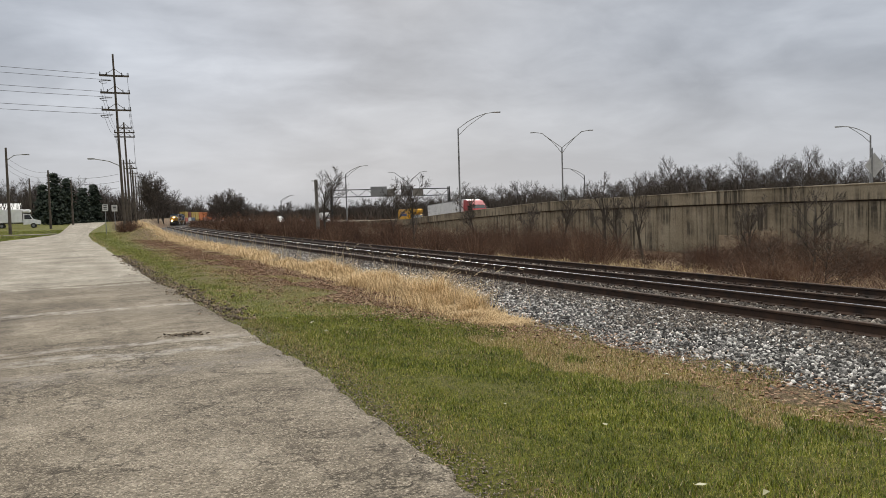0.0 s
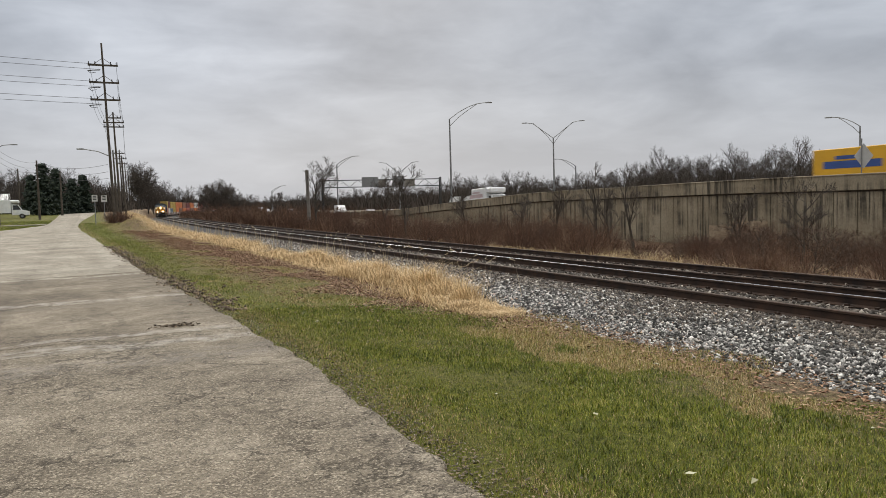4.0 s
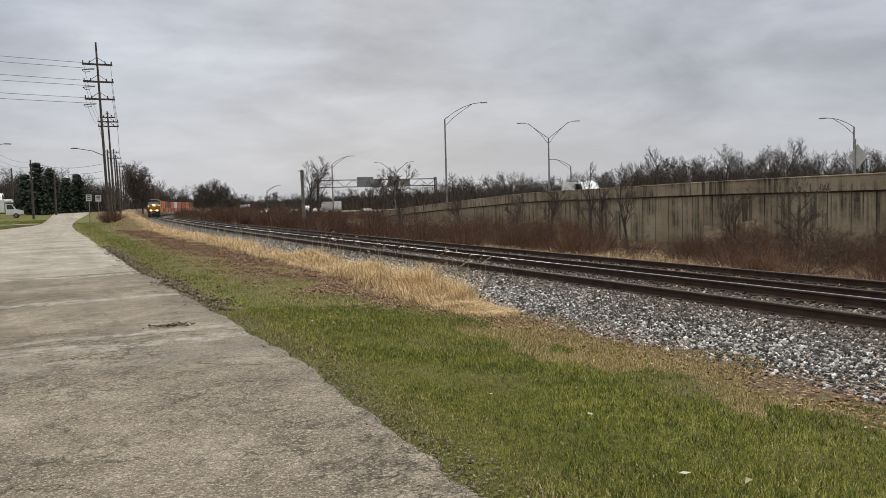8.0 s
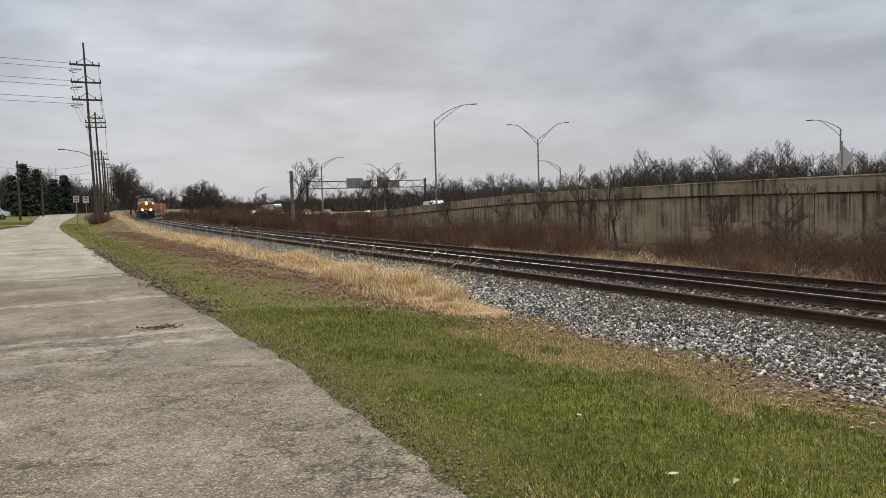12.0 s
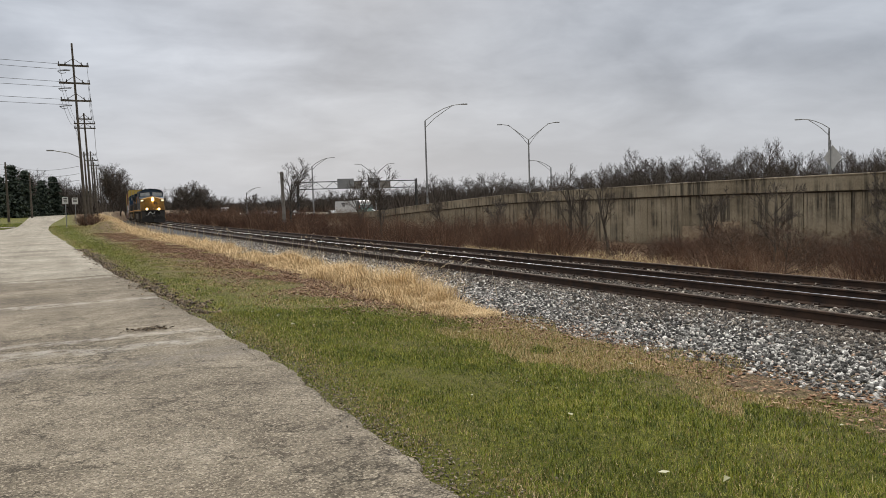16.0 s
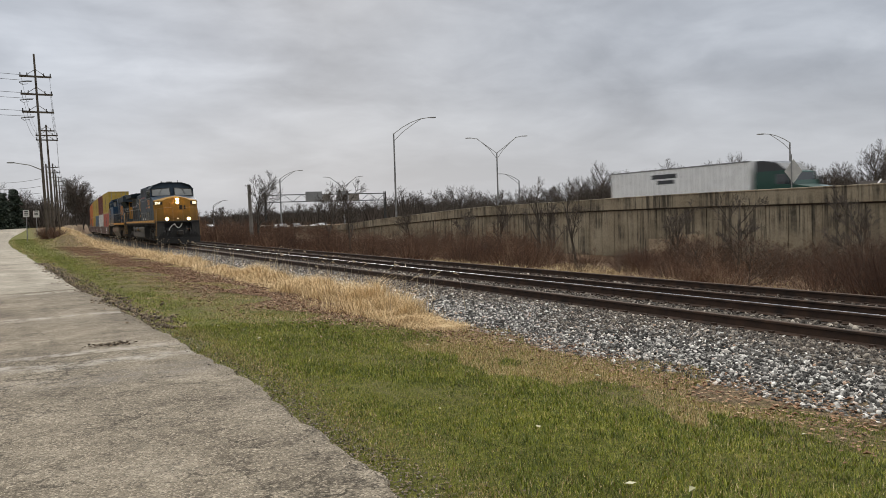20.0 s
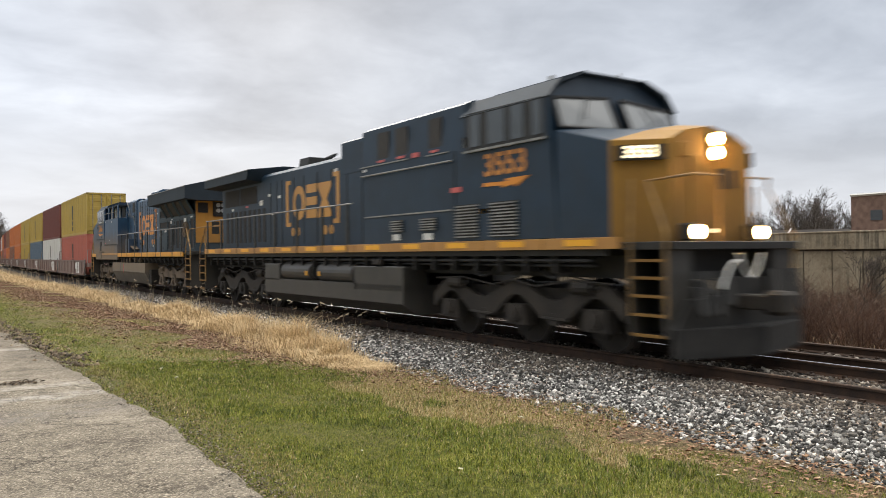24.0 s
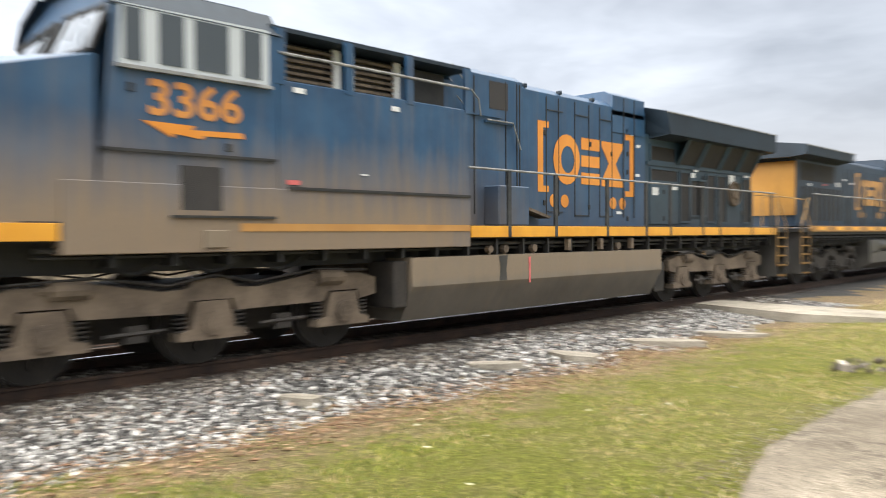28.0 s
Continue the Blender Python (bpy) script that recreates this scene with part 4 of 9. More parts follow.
def coupler_and_end(root, y, d, paint, tread):
    """Pilot, steps, plough, coupler, hoses and end rails at one end; d is +1 towards the cab's end."""
    bm = bmesh.new()
    foot, half = (0.16, 1.5) if d > 0 else (0.42, 0.95)
    prism(bm, [(-half, foot), (half, foot), (half, 0.55), (half * 0.8, 0.95), (0.55, 1.0), (0.5, 1.25), (-0.5, 1.25), (-0.55, 1.0), (-half * 0.8, 0.95), (-half, 0.55)], y - 0.05 * d, y + 0.04 * d, "y")
    if d > 0:
        prism(bm, [(-1.45, y + 0.05 * d), (0, y + 0.42 * d), (1.45, y + 0.05 * d)], 0.14, 0.55, "z")
    part("pilot_plough", bm, M_BLACK, root, "grey steel plough blade")
    bm = bmesh.new()
    box(bm, -0.14, 0.14, y, y + 0.62 * d, 0.78, 1.0, 0.02)
    box(bm, -0.2, 0.16, y + 0.45 * d, y + 0.78 * d, 0.72, 1.06, 0.05)
    part("coupler", bm, M_TRUCK_DARK, root, "rusty knuckle coupler")
    bm = bmesh.new()
    for x, w in ((0.5, 0.02), (0.75, 0.02), (0.98, 0.02), (1.15, 0.02), (-0.55, 0.02), (-0.85, 0.02), (-1.02, 0.02), (-1.2, 0.02)):
        pts = [(x + 0.12 * math.sin(i * 0.5), y + (0.1 + 0.18 * math.sin(i / 8 * math.pi)) * d, 1.35 - 0.62 * math.sin(i / 8 * math.pi) * (1.0 if abs(x) > 0.7 else 0.8)) for i in range(9)]
        pipe(bm, pts, 0.024, 6)
    pieces("air_hose", bm, M_BLACK, root)
    bm = bmesh.new()
    box(bm, -1.5, 1.5, min(y, y - 0.95 * d), max(y, y - 0.95 * d), 1.66, 1.78, 0.01)
    part("end_platform", bm, M_BLACK, root)
    ya, yb = y - 0.15 * d, y - 0.72 * d
    lo, hi = min(ya, yb), max(ya, yb)
    for sx in (-1, 1):
        bm = bmesh.new()
        box(bm, sx * 0.98 - 0.02, sx * 0.98 + 0.02, lo, hi, 0.4, 1.66)
        for q in (lo - 0.02, hi + 0.02):
            box(bm, min(sx * 0.98, sx * 1.54), max(sx * 0.98, sx * 1.54), q - 0.015, q + 0.015, 0.42, 1.72)
        pieces("step_well", bm, M_TANK_DARK, root)
        for i, z in enumerate((0.45, 0.74, 1.01, 1.27, 1.52)):
            bm = bmesh.new()
            box(bm, min(sx * 1.0, sx * 1.5), max(sx * 1.0, sx * 1.5), lo, hi, z - 0.025, z)
            st = part("step", bm, M_BLACK, root)
            bm = bmesh.new()
            box(bm, min(sx * 1.5, sx * 1.545), max(sx * 1.5, sx * 1.545), lo, hi, z - 0.03, z + 0.012)
            part("step_edge", bm, tread, st, "worn yellow step edge")
        bm = bmesh.new()
        pipe(bm, [(sx * 1.53, hi + 0.04, 0.7), (sx * 1.53, hi + 0.04, 1.9), (sx * 1.45, y - 0.5 * d, 2.65), (sx * 0.9, y - 0.12 * d, 2.75), (sx * 0.35, y - 0.1 * d, 2.75), (sx * 0.35, y - 0.1 * d, 1.75)], 0.022, 6)
        pipe(bm, [(sx * 1.53, lo - 0.04, 0.7), (sx * 1.53, lo - 0.04, 1.9), (sx * 1.5, y - 0.75 * d, 2.7)], 0.022, 6)
        pieces("grab_rail", bm, M_GRAB, root, "dull yellow grab rail")


def side_railing(root, sx, ys, z0, z1, ya, yb):
    for y in ys:
        bm = bmesh.new()
        box(bm, sx * 1.56 - 0.025, sx * 1.56 + 0.025, y - 0.045, y + 0.045, z0 - 0.2, z1, 0.008)
        part("rail_post", bm, M_POST, root)
    bm = bmesh.new()
    pipe(bm, [(sx * 1.56, ya, z1), (sx * 1.56, yb, z1)], 0.02, 8)
    part("handrail", bm, M_RAILING, root, "thin grey handrail")


def radiator_wing(root, y0, y1, low, high, peak, mat, half=1.53):
    """The overhanging radiator section with its sloped underside and low gable."""
    bm = bmesh.new()
    sec = [(-half, low), (-1.0, low - 0.06), (1.0, low - 0.06), (half, low), (half, high), (0.3, peak), (-0.3, peak), (-half, high)]
    prism(bm, sec, y0, y1, "y")
    # the end towards the cab is cut away below
    for v in bm.verts:
        if abs(v.co.y - y1) < 1e-5 and v.co.z < low + 0.01:
            v.co.y -= 0.16
    part("radiator_housing", bm, mat, root, "dark overhanging radiator housing")
    bm = bmesh.new()
    for sx in (-1, 1):
        box(bm, sx * (half + 0.012) - 0.006, sx * (half + 0.012) + 0.006, y0, y1, high - 0.03, high - 0.005)
    pieces("edge_strip", bm, M_RAILING, root)


def cab(root, y0, y1, paint, nose_paint, numbers, front_lit, foot=1.45):
    """Wide-nosed cab: y0 is its rear wall, y1 the windscreen's foot."""
    # cab shell
    bm = bmesh.new()
    sec = [(-1.57, foot), (1.57, foot), (1.57, 4.22), (1.3, 4.5), (0.75, 4.68), (-0.75, 4.68), (-1.3, 4.5), (-1.57, 4.22)]
    prism(bm, sec, y0, y1 - 0.25, "y")
    for v in bm.verts:
        if v.co.y > y0 + 0.1 and v.co.z < 3.7:
            v.co.y = y1
        if v.co.y > y0 + 0.1 and v.co.z > 4.3:
            v.co.y = y1 - 0.36
    shell = part("cab_body", bm, paint, root)
    bm = bmesh.new()
    for s in (-1, 1):
        prism(bm, [(s * 1.59, 4.2), (s * 1.32, 4.52), (s * 0.74, 4.71), (s * 0.7, 4.69), (s * 1.28, 4.46), (s * 1.54, 4.18)], y0 - 0.06, y1 - 0.2, "y")
    box(bm, -0.76, 0.76, y0 - 0.06, y1 - 0.26, 4.685, 4.715)
    part("cab_roof", bm, M_ROOF, root, "dark chamfered cab roof")
    # windscreens
    for s in (-1, 1):
        bm = bmesh.new()
        vs = [(s * 0.16, y1 - 0.03, 3.72), (s * 1.46, y1 - 0.06, 3.68), (s * 1.44, y1 - 0.27, 4.2), (s * 0.16, y1 - 0.3, 4.3)]
        a = [bm.verts.new((x, y + 0.03, z)) for x, y, z in vs]
        f = bm.faces.new(a)
        bmesh.ops.recalc_face_normals(bm, faces=[f])
        win = part("windscreen", bm, M_GLASS, root, "dark reflecting windscreen")
        bm = bmesh.new()
        q = [Vector((x, y + 0.035, z)) for x, y, z in vs]
        for i in range(4):
            rod(bm, q[i], q[(i + 1) % 4], 0.03, 5)
        part("window_frame", bm, M_BLACK, win)
        bm = bmesh.new()
        rod(bm, (s * 0.7, y1 - 0.2, 4.26), (s * 0.95, y1 + 0.02, 3.85), 0.014, 5)
        part("wiper", bm, M_BLACK, win)
    # side windows: pale frames with dark panes between
    for sx in (-1, 1):
        bm = bmesh.new()
        flat(bm, [(y0 + 0.12, 3.55), (y1 - 0.28, 3.55), (y1 - 0.32, 4.22), (y0 + 0.12, 4.24)], 1.575, sx)
        fr = part("side_window", bm, M_BLACK if front_lit else M_GLASS_PALE, root, "dark framed cab side windows" if front_lit else "pale framed cab side windows")
        wdt = (y1 - 0.3 - y0 - 0.12)
        for a, b in ((0.06, 0.2), (0.3, 0.53), (0.6, 0.76), (0.86, 0.97)):
            bm = bmesh.new()
            flat(bm, [(y0 + 0.12 + wdt * a, 3.6), (y0 + 0.12 + wdt * b, 3.6), (y0 + 0.12 + wdt * b, 4.18), (y0 + 0.12 + wdt * a, 4.18)], 1.585, sx)
            part("pane", bm, M_GLASS, fr)
        bm = bmesh.new()
        box(bm, sx * 1.6 - 0.03, sx * 1.6 + 0.03, y0 + 0.1, y1 - 0.26, 3.5, 3.54)
        part("window_sill", bm, M_RAILING, fr)
        if numbers:
            me = text_mesh(numbers, 0.56, 0.004, 0.012)
            ob = link_mesh("road_number", me, M_ORANGE, root)
            ob.matrix_basis = Matrix.Translation((sx * 1.578, (y0 + y1) / 2 - 0.05, 3.2)) @ Matrix.Rotation(radians(90 * sx), 4, "Z") @ Matrix.Diagonal((1.08, 1, 1, 1))
            bm = bmesh.new()
            c, e = (y0 + y1) / 2 - 0.05, -sx
            pts = [(0.66, 2.95), (0.02, 2.94), (0.06, 2.89), (-0.6, 2.91), (-0.63, 2.84), (-0.1, 2.83), (-0.06, 2.79), (0.28, 2.83), (0.3, 2.78)]
            flat(bm, [(c + p * 1.0, z) for p, z in pts], 1.574, sx)
            part("lightning_bar", bm, M_ORANGE, root)
    # nose
    bm = bmesh.new()
    def ring(y, xs, zs):
        return [bm.verts.new((x, y, z)) for x, z in zip(xs, zs)]
    yn = y1 + 1.72
    prof = lambda e, c: ([-1.56, -1.56, -0.75, 0.0, 0.75, 1.56, 1.56], [1.78, e, (e + c) / 2 + 0.04, c, (e + c) / 2 + 0.04, e, 1.78])
    x_, z_ = prof(3.62, 3.74)
    r0 = ring(y1 - 0.05, x_, z_)
    x_, z_ = prof(3.3, 3.66)
    r1 = ring(yn - 0.6, x_, z_)
    r2 = [bm.verts.new(p) for p in ((-0.95, yn, 1.78), (-0.95, yn, 3.3), (-0.6, yn, 3.46), (0, yn, 3.56), (0.6, yn, 3.46), (0.95, yn, 3.3), (0.95, yn, 1.78))]
    for a, b in ((r0, r1), (r1, r2)):
        for i in range(6):
            bm.faces.new((a[i], a[i + 1], b[i + 1], b[i]))
    bm.faces.new(r2)
    bmesh.ops.recalc_face_normals(bm, faces=bm.faces)
    me = bpy.data.meshes.new("nose")
    bm.to_mesh(me)
    bm.free()
    nose = link_mesh("nose", me, [paint, nose_paint], root)
    for p in me.polygons:
        c = p.center
        p.material_index = 1 if c.y > yn - 0.45 else 0
    # door, number boards, headlamps, ditch lamps
    bm = bmesh.new()
    for a, b in ((-0.02, 0.5), ):
        box(bm, a, b, yn - 0.01, yn + 0.015, 1.95, 3.1, 0.01)
    box(bm, 0.5, 0.74, yn - 0.01, yn + 0.02, 3.05, 3.28, 0.01)
    part("nose_door", bm, nose_paint, nose)
    bm = bmesh.new()
    for x0, x1, z0, z1 in ((-0.62, -0.5, 2.62, 2.9), (-0.4, -0.18, 2.6, 2.92), (0.12, 0.3, 2.6, 2.92)):
        box(bm, x0, x1, yn + 0.004, yn + 0.012, z0, z1)
    pieces("faded_emblem", bm, M_BLACK, nose, "worn dark emblem shapes")
    for s in (-1, 1):
        bm = bmesh.new()
        rot = Matrix.Translation((s * 1.27, yn - 0.27, 3.1)) @ Matrix.Rotation(radians(-s * 44.5), 4, "Z")
        box(bm, -0.36, 0.36, -0.03, 0.05, -0.11, 0.11, m=rot)
        nb = part("number_board", bm, M_BLACK, nose, "black number board with glowing digits" if front_lit else "black number board")
        if front_lit:
            ob = link_mesh("board_number", text_mesh(front_lit, 0.24, 0.004, 0.006), M_LAMP_SMALL, nb)
            ob.matrix_basis = Matrix.Translation((s * 1.27, yn - 0.27, 3.1)) @ Matrix.Rotation(radians(-s * 44.5), 4, "Z") @ Matrix.Translation((0, 0.056, 0)) @ Matrix.Rotation(radians(180), 4, "Z")
    for z in (3.36, 3.14):
        bm = bmesh.new()
        rod(bm, (-0.05, yn - 0.05, z), (-0.05, yn + 0.06, z), 0.115, 16)
        hl = part("headlamp", bm, M_BLACK, nose)
        bm = bmesh.new()
        rod(bm, (-0.05, yn + 0.055, z), (-0.05, yn + 0.085, z), 0.095, 16)
        part("lens", bm, M_LAMP if front_lit else M_GLASS_PALE, hl)
    for s in (-1, 1):
        bm = bmesh.new()
        box(bm, s * 0.77 - 0.13, s * 0.77 + 0.13, yn + 0.1, yn + 0.34, 1.79, 2.05, 0.03)
        dl = part("ditch_lamp", bm, M_BLACK, nose)
        bm = bmesh.new()
        rod(bm, (s * 0.77, yn + 0.335, 1.92), (s * 0.77, yn + 0.36, 1.92), 0.1, 14)
        part("lens", bm, M_LAMP if front_lit else M_GLASS_PALE, dl)
    bm = bmesh.new()
    rod(bm, (-0.05, yn + 0.01, 1.95), (-0.05, yn + 0.03, 1.95), 0.035, 10)
    part("marker_lamp", bm, M_LAMP_SMALL if front_lit else M_GLASS_PALE, nose)
    # roof gear
    bm = bmesh.new()
    box(bm, -0.1, 0.3, y1 - 0.9, y1 - 0.6, 4.71, 4.8, 0.02)
    rod(bm, (-0.5, y1 - 0.6, 4.7), (-0.5, y1 - 0.6, 4.88), 0.02, 6)
    rod(bm, (0.6, y1 - 1.2, 4.7), (0.6, y1 - 1.2, 4.83), 0.05, 8)
    pieces("aerial", bm, M_RAILING, root)


def hood_doors(root, sx, x, seams, z0, z1, mat):
    for y in seams:
        bm = bmesh.new()
        box(bm, sx * (x + 0.004) - 0.006, sx * (x + 0.004) + 0.006, y - 0.012, y + 0.012, z0, z1)
        part("door_seam", bm, M_BLACK, root)


def latches(root, sx, x, spots):
    for y, z in spots:
        bm = bmesh.new()
        box(bm, sx * (x + 0.008) - 0.012, sx * (x + 0.008) + 0.012, y - 0.035, y + 0.035, z - 0.05, z + 0.05, 0.008)
        part("latch", bm, M_BLACK, root)


def stickers(root, sx, x, spots):
    for y, z, w, h, mat in spots:
        bm = bmesh.new()
        box(bm, sx * (x + 0.006) - 0.004, sx * (x + 0.006) + 0.004, y - w / 2, y + w / 2, z - h / 2, z + h / 2)
        part("sticker", bm, mat, root)


def screens(root, sx, x, rects, frame_mat):
    for ya, yb, za, zb in rects:
        bm = bmesh.new()
        box(bm, sx * (x + 0.002) - 0.006, sx * (x + 0.002) + 0.006, ya, yb, za, zb)
        sc = part("radiator_screen", bm, M_SCREEN, root, "dark wire radiator screen")
        bm = bmesh.new()
        for a, b, c, d in ((ya - 0.05, yb + 0.05, zb, zb + 0.05), (ya - 0.05, yb + 0.05, za - 0.05, za), (ya - 0.05, ya, za, zb), (yb, yb + 0.05, za, zb)):
            box(bm, sx * (x + 0.012) - 0.016, sx * (x + 0.012) + 0.016, a, b, c, d)
        pieces("screen_frame", bm, frame_mat, sc)


def common_under(root, wavy, mat):
    bm = bmesh.new()
    box(bm, -1.0, 1.0, -9.6, 11.3, 1.22, 1.66)
    box(bm, -1.5, 1.5, -9.0, 10.6, 1.58, 1.7)
    part("underframe", bm, M_BLACK, root)
    bm = bmesh.new()
    box(bm, -1.57, 1.57, -8.9, 10.4, 1.76, 1.805)
    part("walkway", bm, M_BLACK, root)
    wheels = truck(root, (-8.09, -6.12, -4.13), wavy, mat) + truck(root, (6.04, 8.09, 10.07), wavy, mat)
    bm = bmesh.new()
    for i in range(26):
        y = -8.6 + i * 0.72
        for sx in (-1, 1):
            box(bm, sx * 1.3 - 0.2, sx * 1.3 + 0.2, y, y + 0.05, 1.3, 1.6)
    for sx in (-1, 1):
        pipe(bm, [(sx * 1.42, -8.7, 1.5), (sx * 1.42, 10.2, 1.5)], 0.035, 6)
        pipe(bm, [(sx * 1.36, -8.7, 1.42), (sx * 1.36, 10.2, 1.42)], 0.025, 6)
    part("pipework", bm, M_BLACK, root)
    return wheels


def locomotive_trailing():
    root = thing("locomotive", "dusty navy diesel locomotive with yellow sill, cab rearmost", "locomotive")
    wheels = common_under(root, False, M_TRUCK)
    for sx in (-1, 1):
        for a, b in ((-8.85, -7.3), (-7.26, -5.44), (-5.36, -4.53), (-4.45, -2.97), (-2.89, -1.91), (-1.83, -0.4), (-0.32, 1.32), (1.4, 2.66), (2.74, 3.68), (10.02, 11.2)):
            bm = bmesh.new()
            box(bm, sx * 1.56 - 0.02, sx * 1.56 + 0.025, a, b, 1.6, 1.79, 0.004)
            sl = part("side_sill", bm, M_SILL2, root, "orange-yellow side sill panel")
            if b - a > 2.3:
                bm = bmesh.new()
                box(bm, sx * 1.588 - 0.004, sx * 1.588 + 0.004, a + 0.25, b - 0.25, 1.66, 1.76)
                part("reflector", bm, M_REFLECT, sl)
        # skirt of the cab's end, with its stripe
        bm = bmesh.new()
        box(bm, min(sx * 1.3, sx * 1.585), max(sx * 1.3, sx * 1.585), 3.7, 10.0, 1.45, 2.25, 0.01)
        sk = part("skirt", bm, M_BLUE2, root, "dust-covered side skirt")
        bm = bmesh.new()
        box(bm, sx * 1.59 - 0.004, sx * 1.59 + 0.004, 3.72, 7.9, 1.7, 1.8)
        part("stripe", bm, M_SILL, sk, "dull orange stripe")
        bm = bmesh.new()
        box(bm, sx * 1.594 - 0.012, sx * 1.594 + 0.012, 3.72, 7.2, 2.24, 2.28)
        box(bm, sx * 1.594 - 0.012, sx * 1.594 + 0.012, 7.38, 9.58, 2.585, 2.62)
        box(bm, sx * 1.594 - 0.02, sx * 1.594 + 0.02, 7.4, 8.8, 1.86, 1.89)
        pieces("drip_rail", bm, M_BLACK, root)
        bm = bmesh.new()
        flat(bm, [(8.15, 1.95), (8.67, 1.95), (8.67, 2.47), (8.15, 2.47)], 1.58, sx)
        part("grille", bm, M_SCREEN, root)
        bm = bmesh.new()
        box(bm, sx * 1.58 - 0.03, sx * 1.58 + 0.03, 8.1, 8.4, 1.5, 1.72, 0.01)
        pieces("jack_pad", bm, M_TANK, root)
    # equipment cabinet between hood and cab
    bm = bmesh.new()
    box(bm, -1.55, 1.55, 3.68, 7.33, 1.79, 3.66, 0.015)
    part("cabinet", bm, M_BLUE2, root)
    bm = bmesh.new()
    prism(bm, [(-1.12, 3.6), (1.12, 3.6), (1.12, 4.2), (0.9, 4.42), (-0.9, 4.42), (-1.12, 4.2)], 3.62, 7.36, "y")
    part("upper_cabinet", bm, M_BLUE2, root)
    bm = bmesh.new()
    box(bm, -1.5, 1.5, 3.6, 7.4, 4.3, 4.36)
    part("canopy", bm, M_ROOF, root)
    for sx in (-1, 1):
        for a, b in ((6.1, 7.1), (4.95, 5.85), (3.85, 4.65)):
            bm = bmesh.new()
            box(bm, sx * 1.13 - 0.005, sx * 1.13 + 0.005, a, b, 3.72, 4.26)
            lv = part("louvre_panel", bm, M_BLACK, root)
            if b > 4.9:
                for q in range(6):
                    bm = bmesh.new()
                    box(bm, sx * 1.16 - 0.04, sx * 1.16 + 0.04, a, b, 3.75 + q * 0.086, 3.79 + q * 0.086)
                    part("slat", bm, M_LOUVRE, lv)
                bm = bmesh.new()
                for e in (a, b):
                    box(bm, sx * 1.19 - 0.03, sx * 1.19 + 0.03, e - 0.05, e + 0.07, 3.7, 4.28)
                pieces("white_pillar", bm, M_PALE, lv, "white painted pillar")
        for y in (3.72, 5.0, 6.15, 7.28):
            bm = bmesh.new()
            box(bm, sx * 1.53 - 0.03, sx * 1.53 + 0.03, y - 0.07, y + 0.07, 3.6, 4.32)
            part("upper_post", bm, M_BLUE2, root)
        bm = bmesh.new()
        pipe(bm, [(sx * 1.56, 3.7, 4.0), (sx * 1.56, 7.3, 4.0)], 0.02, 6)
        part("upper_rail", bm, M_RAILING, root)
        stickers(root, sx, 1.555, [(7.0, 3.55, 0.18, 0.07, M_PALE), (5.3, 3.5, 0.16, 0.07, M_PALE), (7.1, 2.34, 0.2, 0.06, M_RED), (7.55, 2.75, 0.2, 0.1, M_RED), (5.9, 2.5, 0.14, 0.02, M_PALE)])
        latches(root, sx, 1.575, [(9.25, 3.3), (8.05, 2.72)])
    cab(root, 7.35, 9.68, M_BLUE2, M_YELLOW, "3366", "")
    # long hood
    bm = bmesh.new()
    prism(bm, [(-1.0, 1.8), (1.0, 1.8), (1.0, 4.36), (0.86, 4.47), (-0.86, 4.47), (-1.0, 4.36)], -2.8, 1.66, "y")
    part("engine_hood", bm, M_BLUE2, root)
    bm = bmesh.new()
    prism(bm, [(-1.03, 1.8), (1.03, 1.8), (1.03, 4.45), (0.86, 4.56), (-0.86, 4.56), (-1.03, 4.45)], 1.66, 3.66, "y")
    part("blower_hood", bm, M_BLUE2, root)
    bm = bmesh.new()
    prism(bm, [(-1.0, 1.8), (1.0, 1.8), (1.0, 3.92), (-1.0, 3.92)], -8.57, -2.8, "y")
    part("radiator_hood", bm, M_SLATE, root)
    bm = bmesh.new()
    prism(bm, [(-1.02, 4.2), (1.02, 4.2), (1.02, 4.62), (0.8, 4.72), (-0.8, 4.72), (-1.02, 4.62)], -2.74, -1.42, "y")
    box(bm, -1.02, -1.0, -2.74, -1.42, 3.83, 4.3)
    box(bm, 1.0, 1.02, -2.74, -1.42, 3.83, 4.3)
    part("exhaust_hump", bm, M_BLUE2, root)
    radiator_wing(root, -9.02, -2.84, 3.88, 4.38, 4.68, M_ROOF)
    bm = bmesh.new()
    box(bm, -0.98, 0.98, -8.605, -8.56, 2.15, 3.86)
    part("hood_end", bm, M_HOOD_END, root, "yellow hood end with light cluster")
    bm = bmesh.new()
    box(bm, -0.3, 0.3, -8.64, -8.6, 3.2, 3.8)
    box(bm, -0.9, -0.5, -8.62, -8.6, 3.35, 3.75)
    box(bm, 0.5, 0.9, -8.62, -8.6, 3.35, 3.75)
    pieces("end_window", bm, M_SCREEN, root)
    for z in (3.66, 3.44):
        bm = bmesh.new()
        for x in (-0.1, 0.1):
            rod(bm, (x, -8.63, z), (x, -8.68, z), 0.085, 12)
        pieces("end_lamp", bm, M_GLASS_PALE, root)
    bm = bmesh.new()
    for x in (-0.15, 0.5):
        box(bm, x - 0.2, x + 0.1, -8.615, -8.6, 2.5, 3.0)
    pieces("end_emblem", bm, M_BLACK, root)
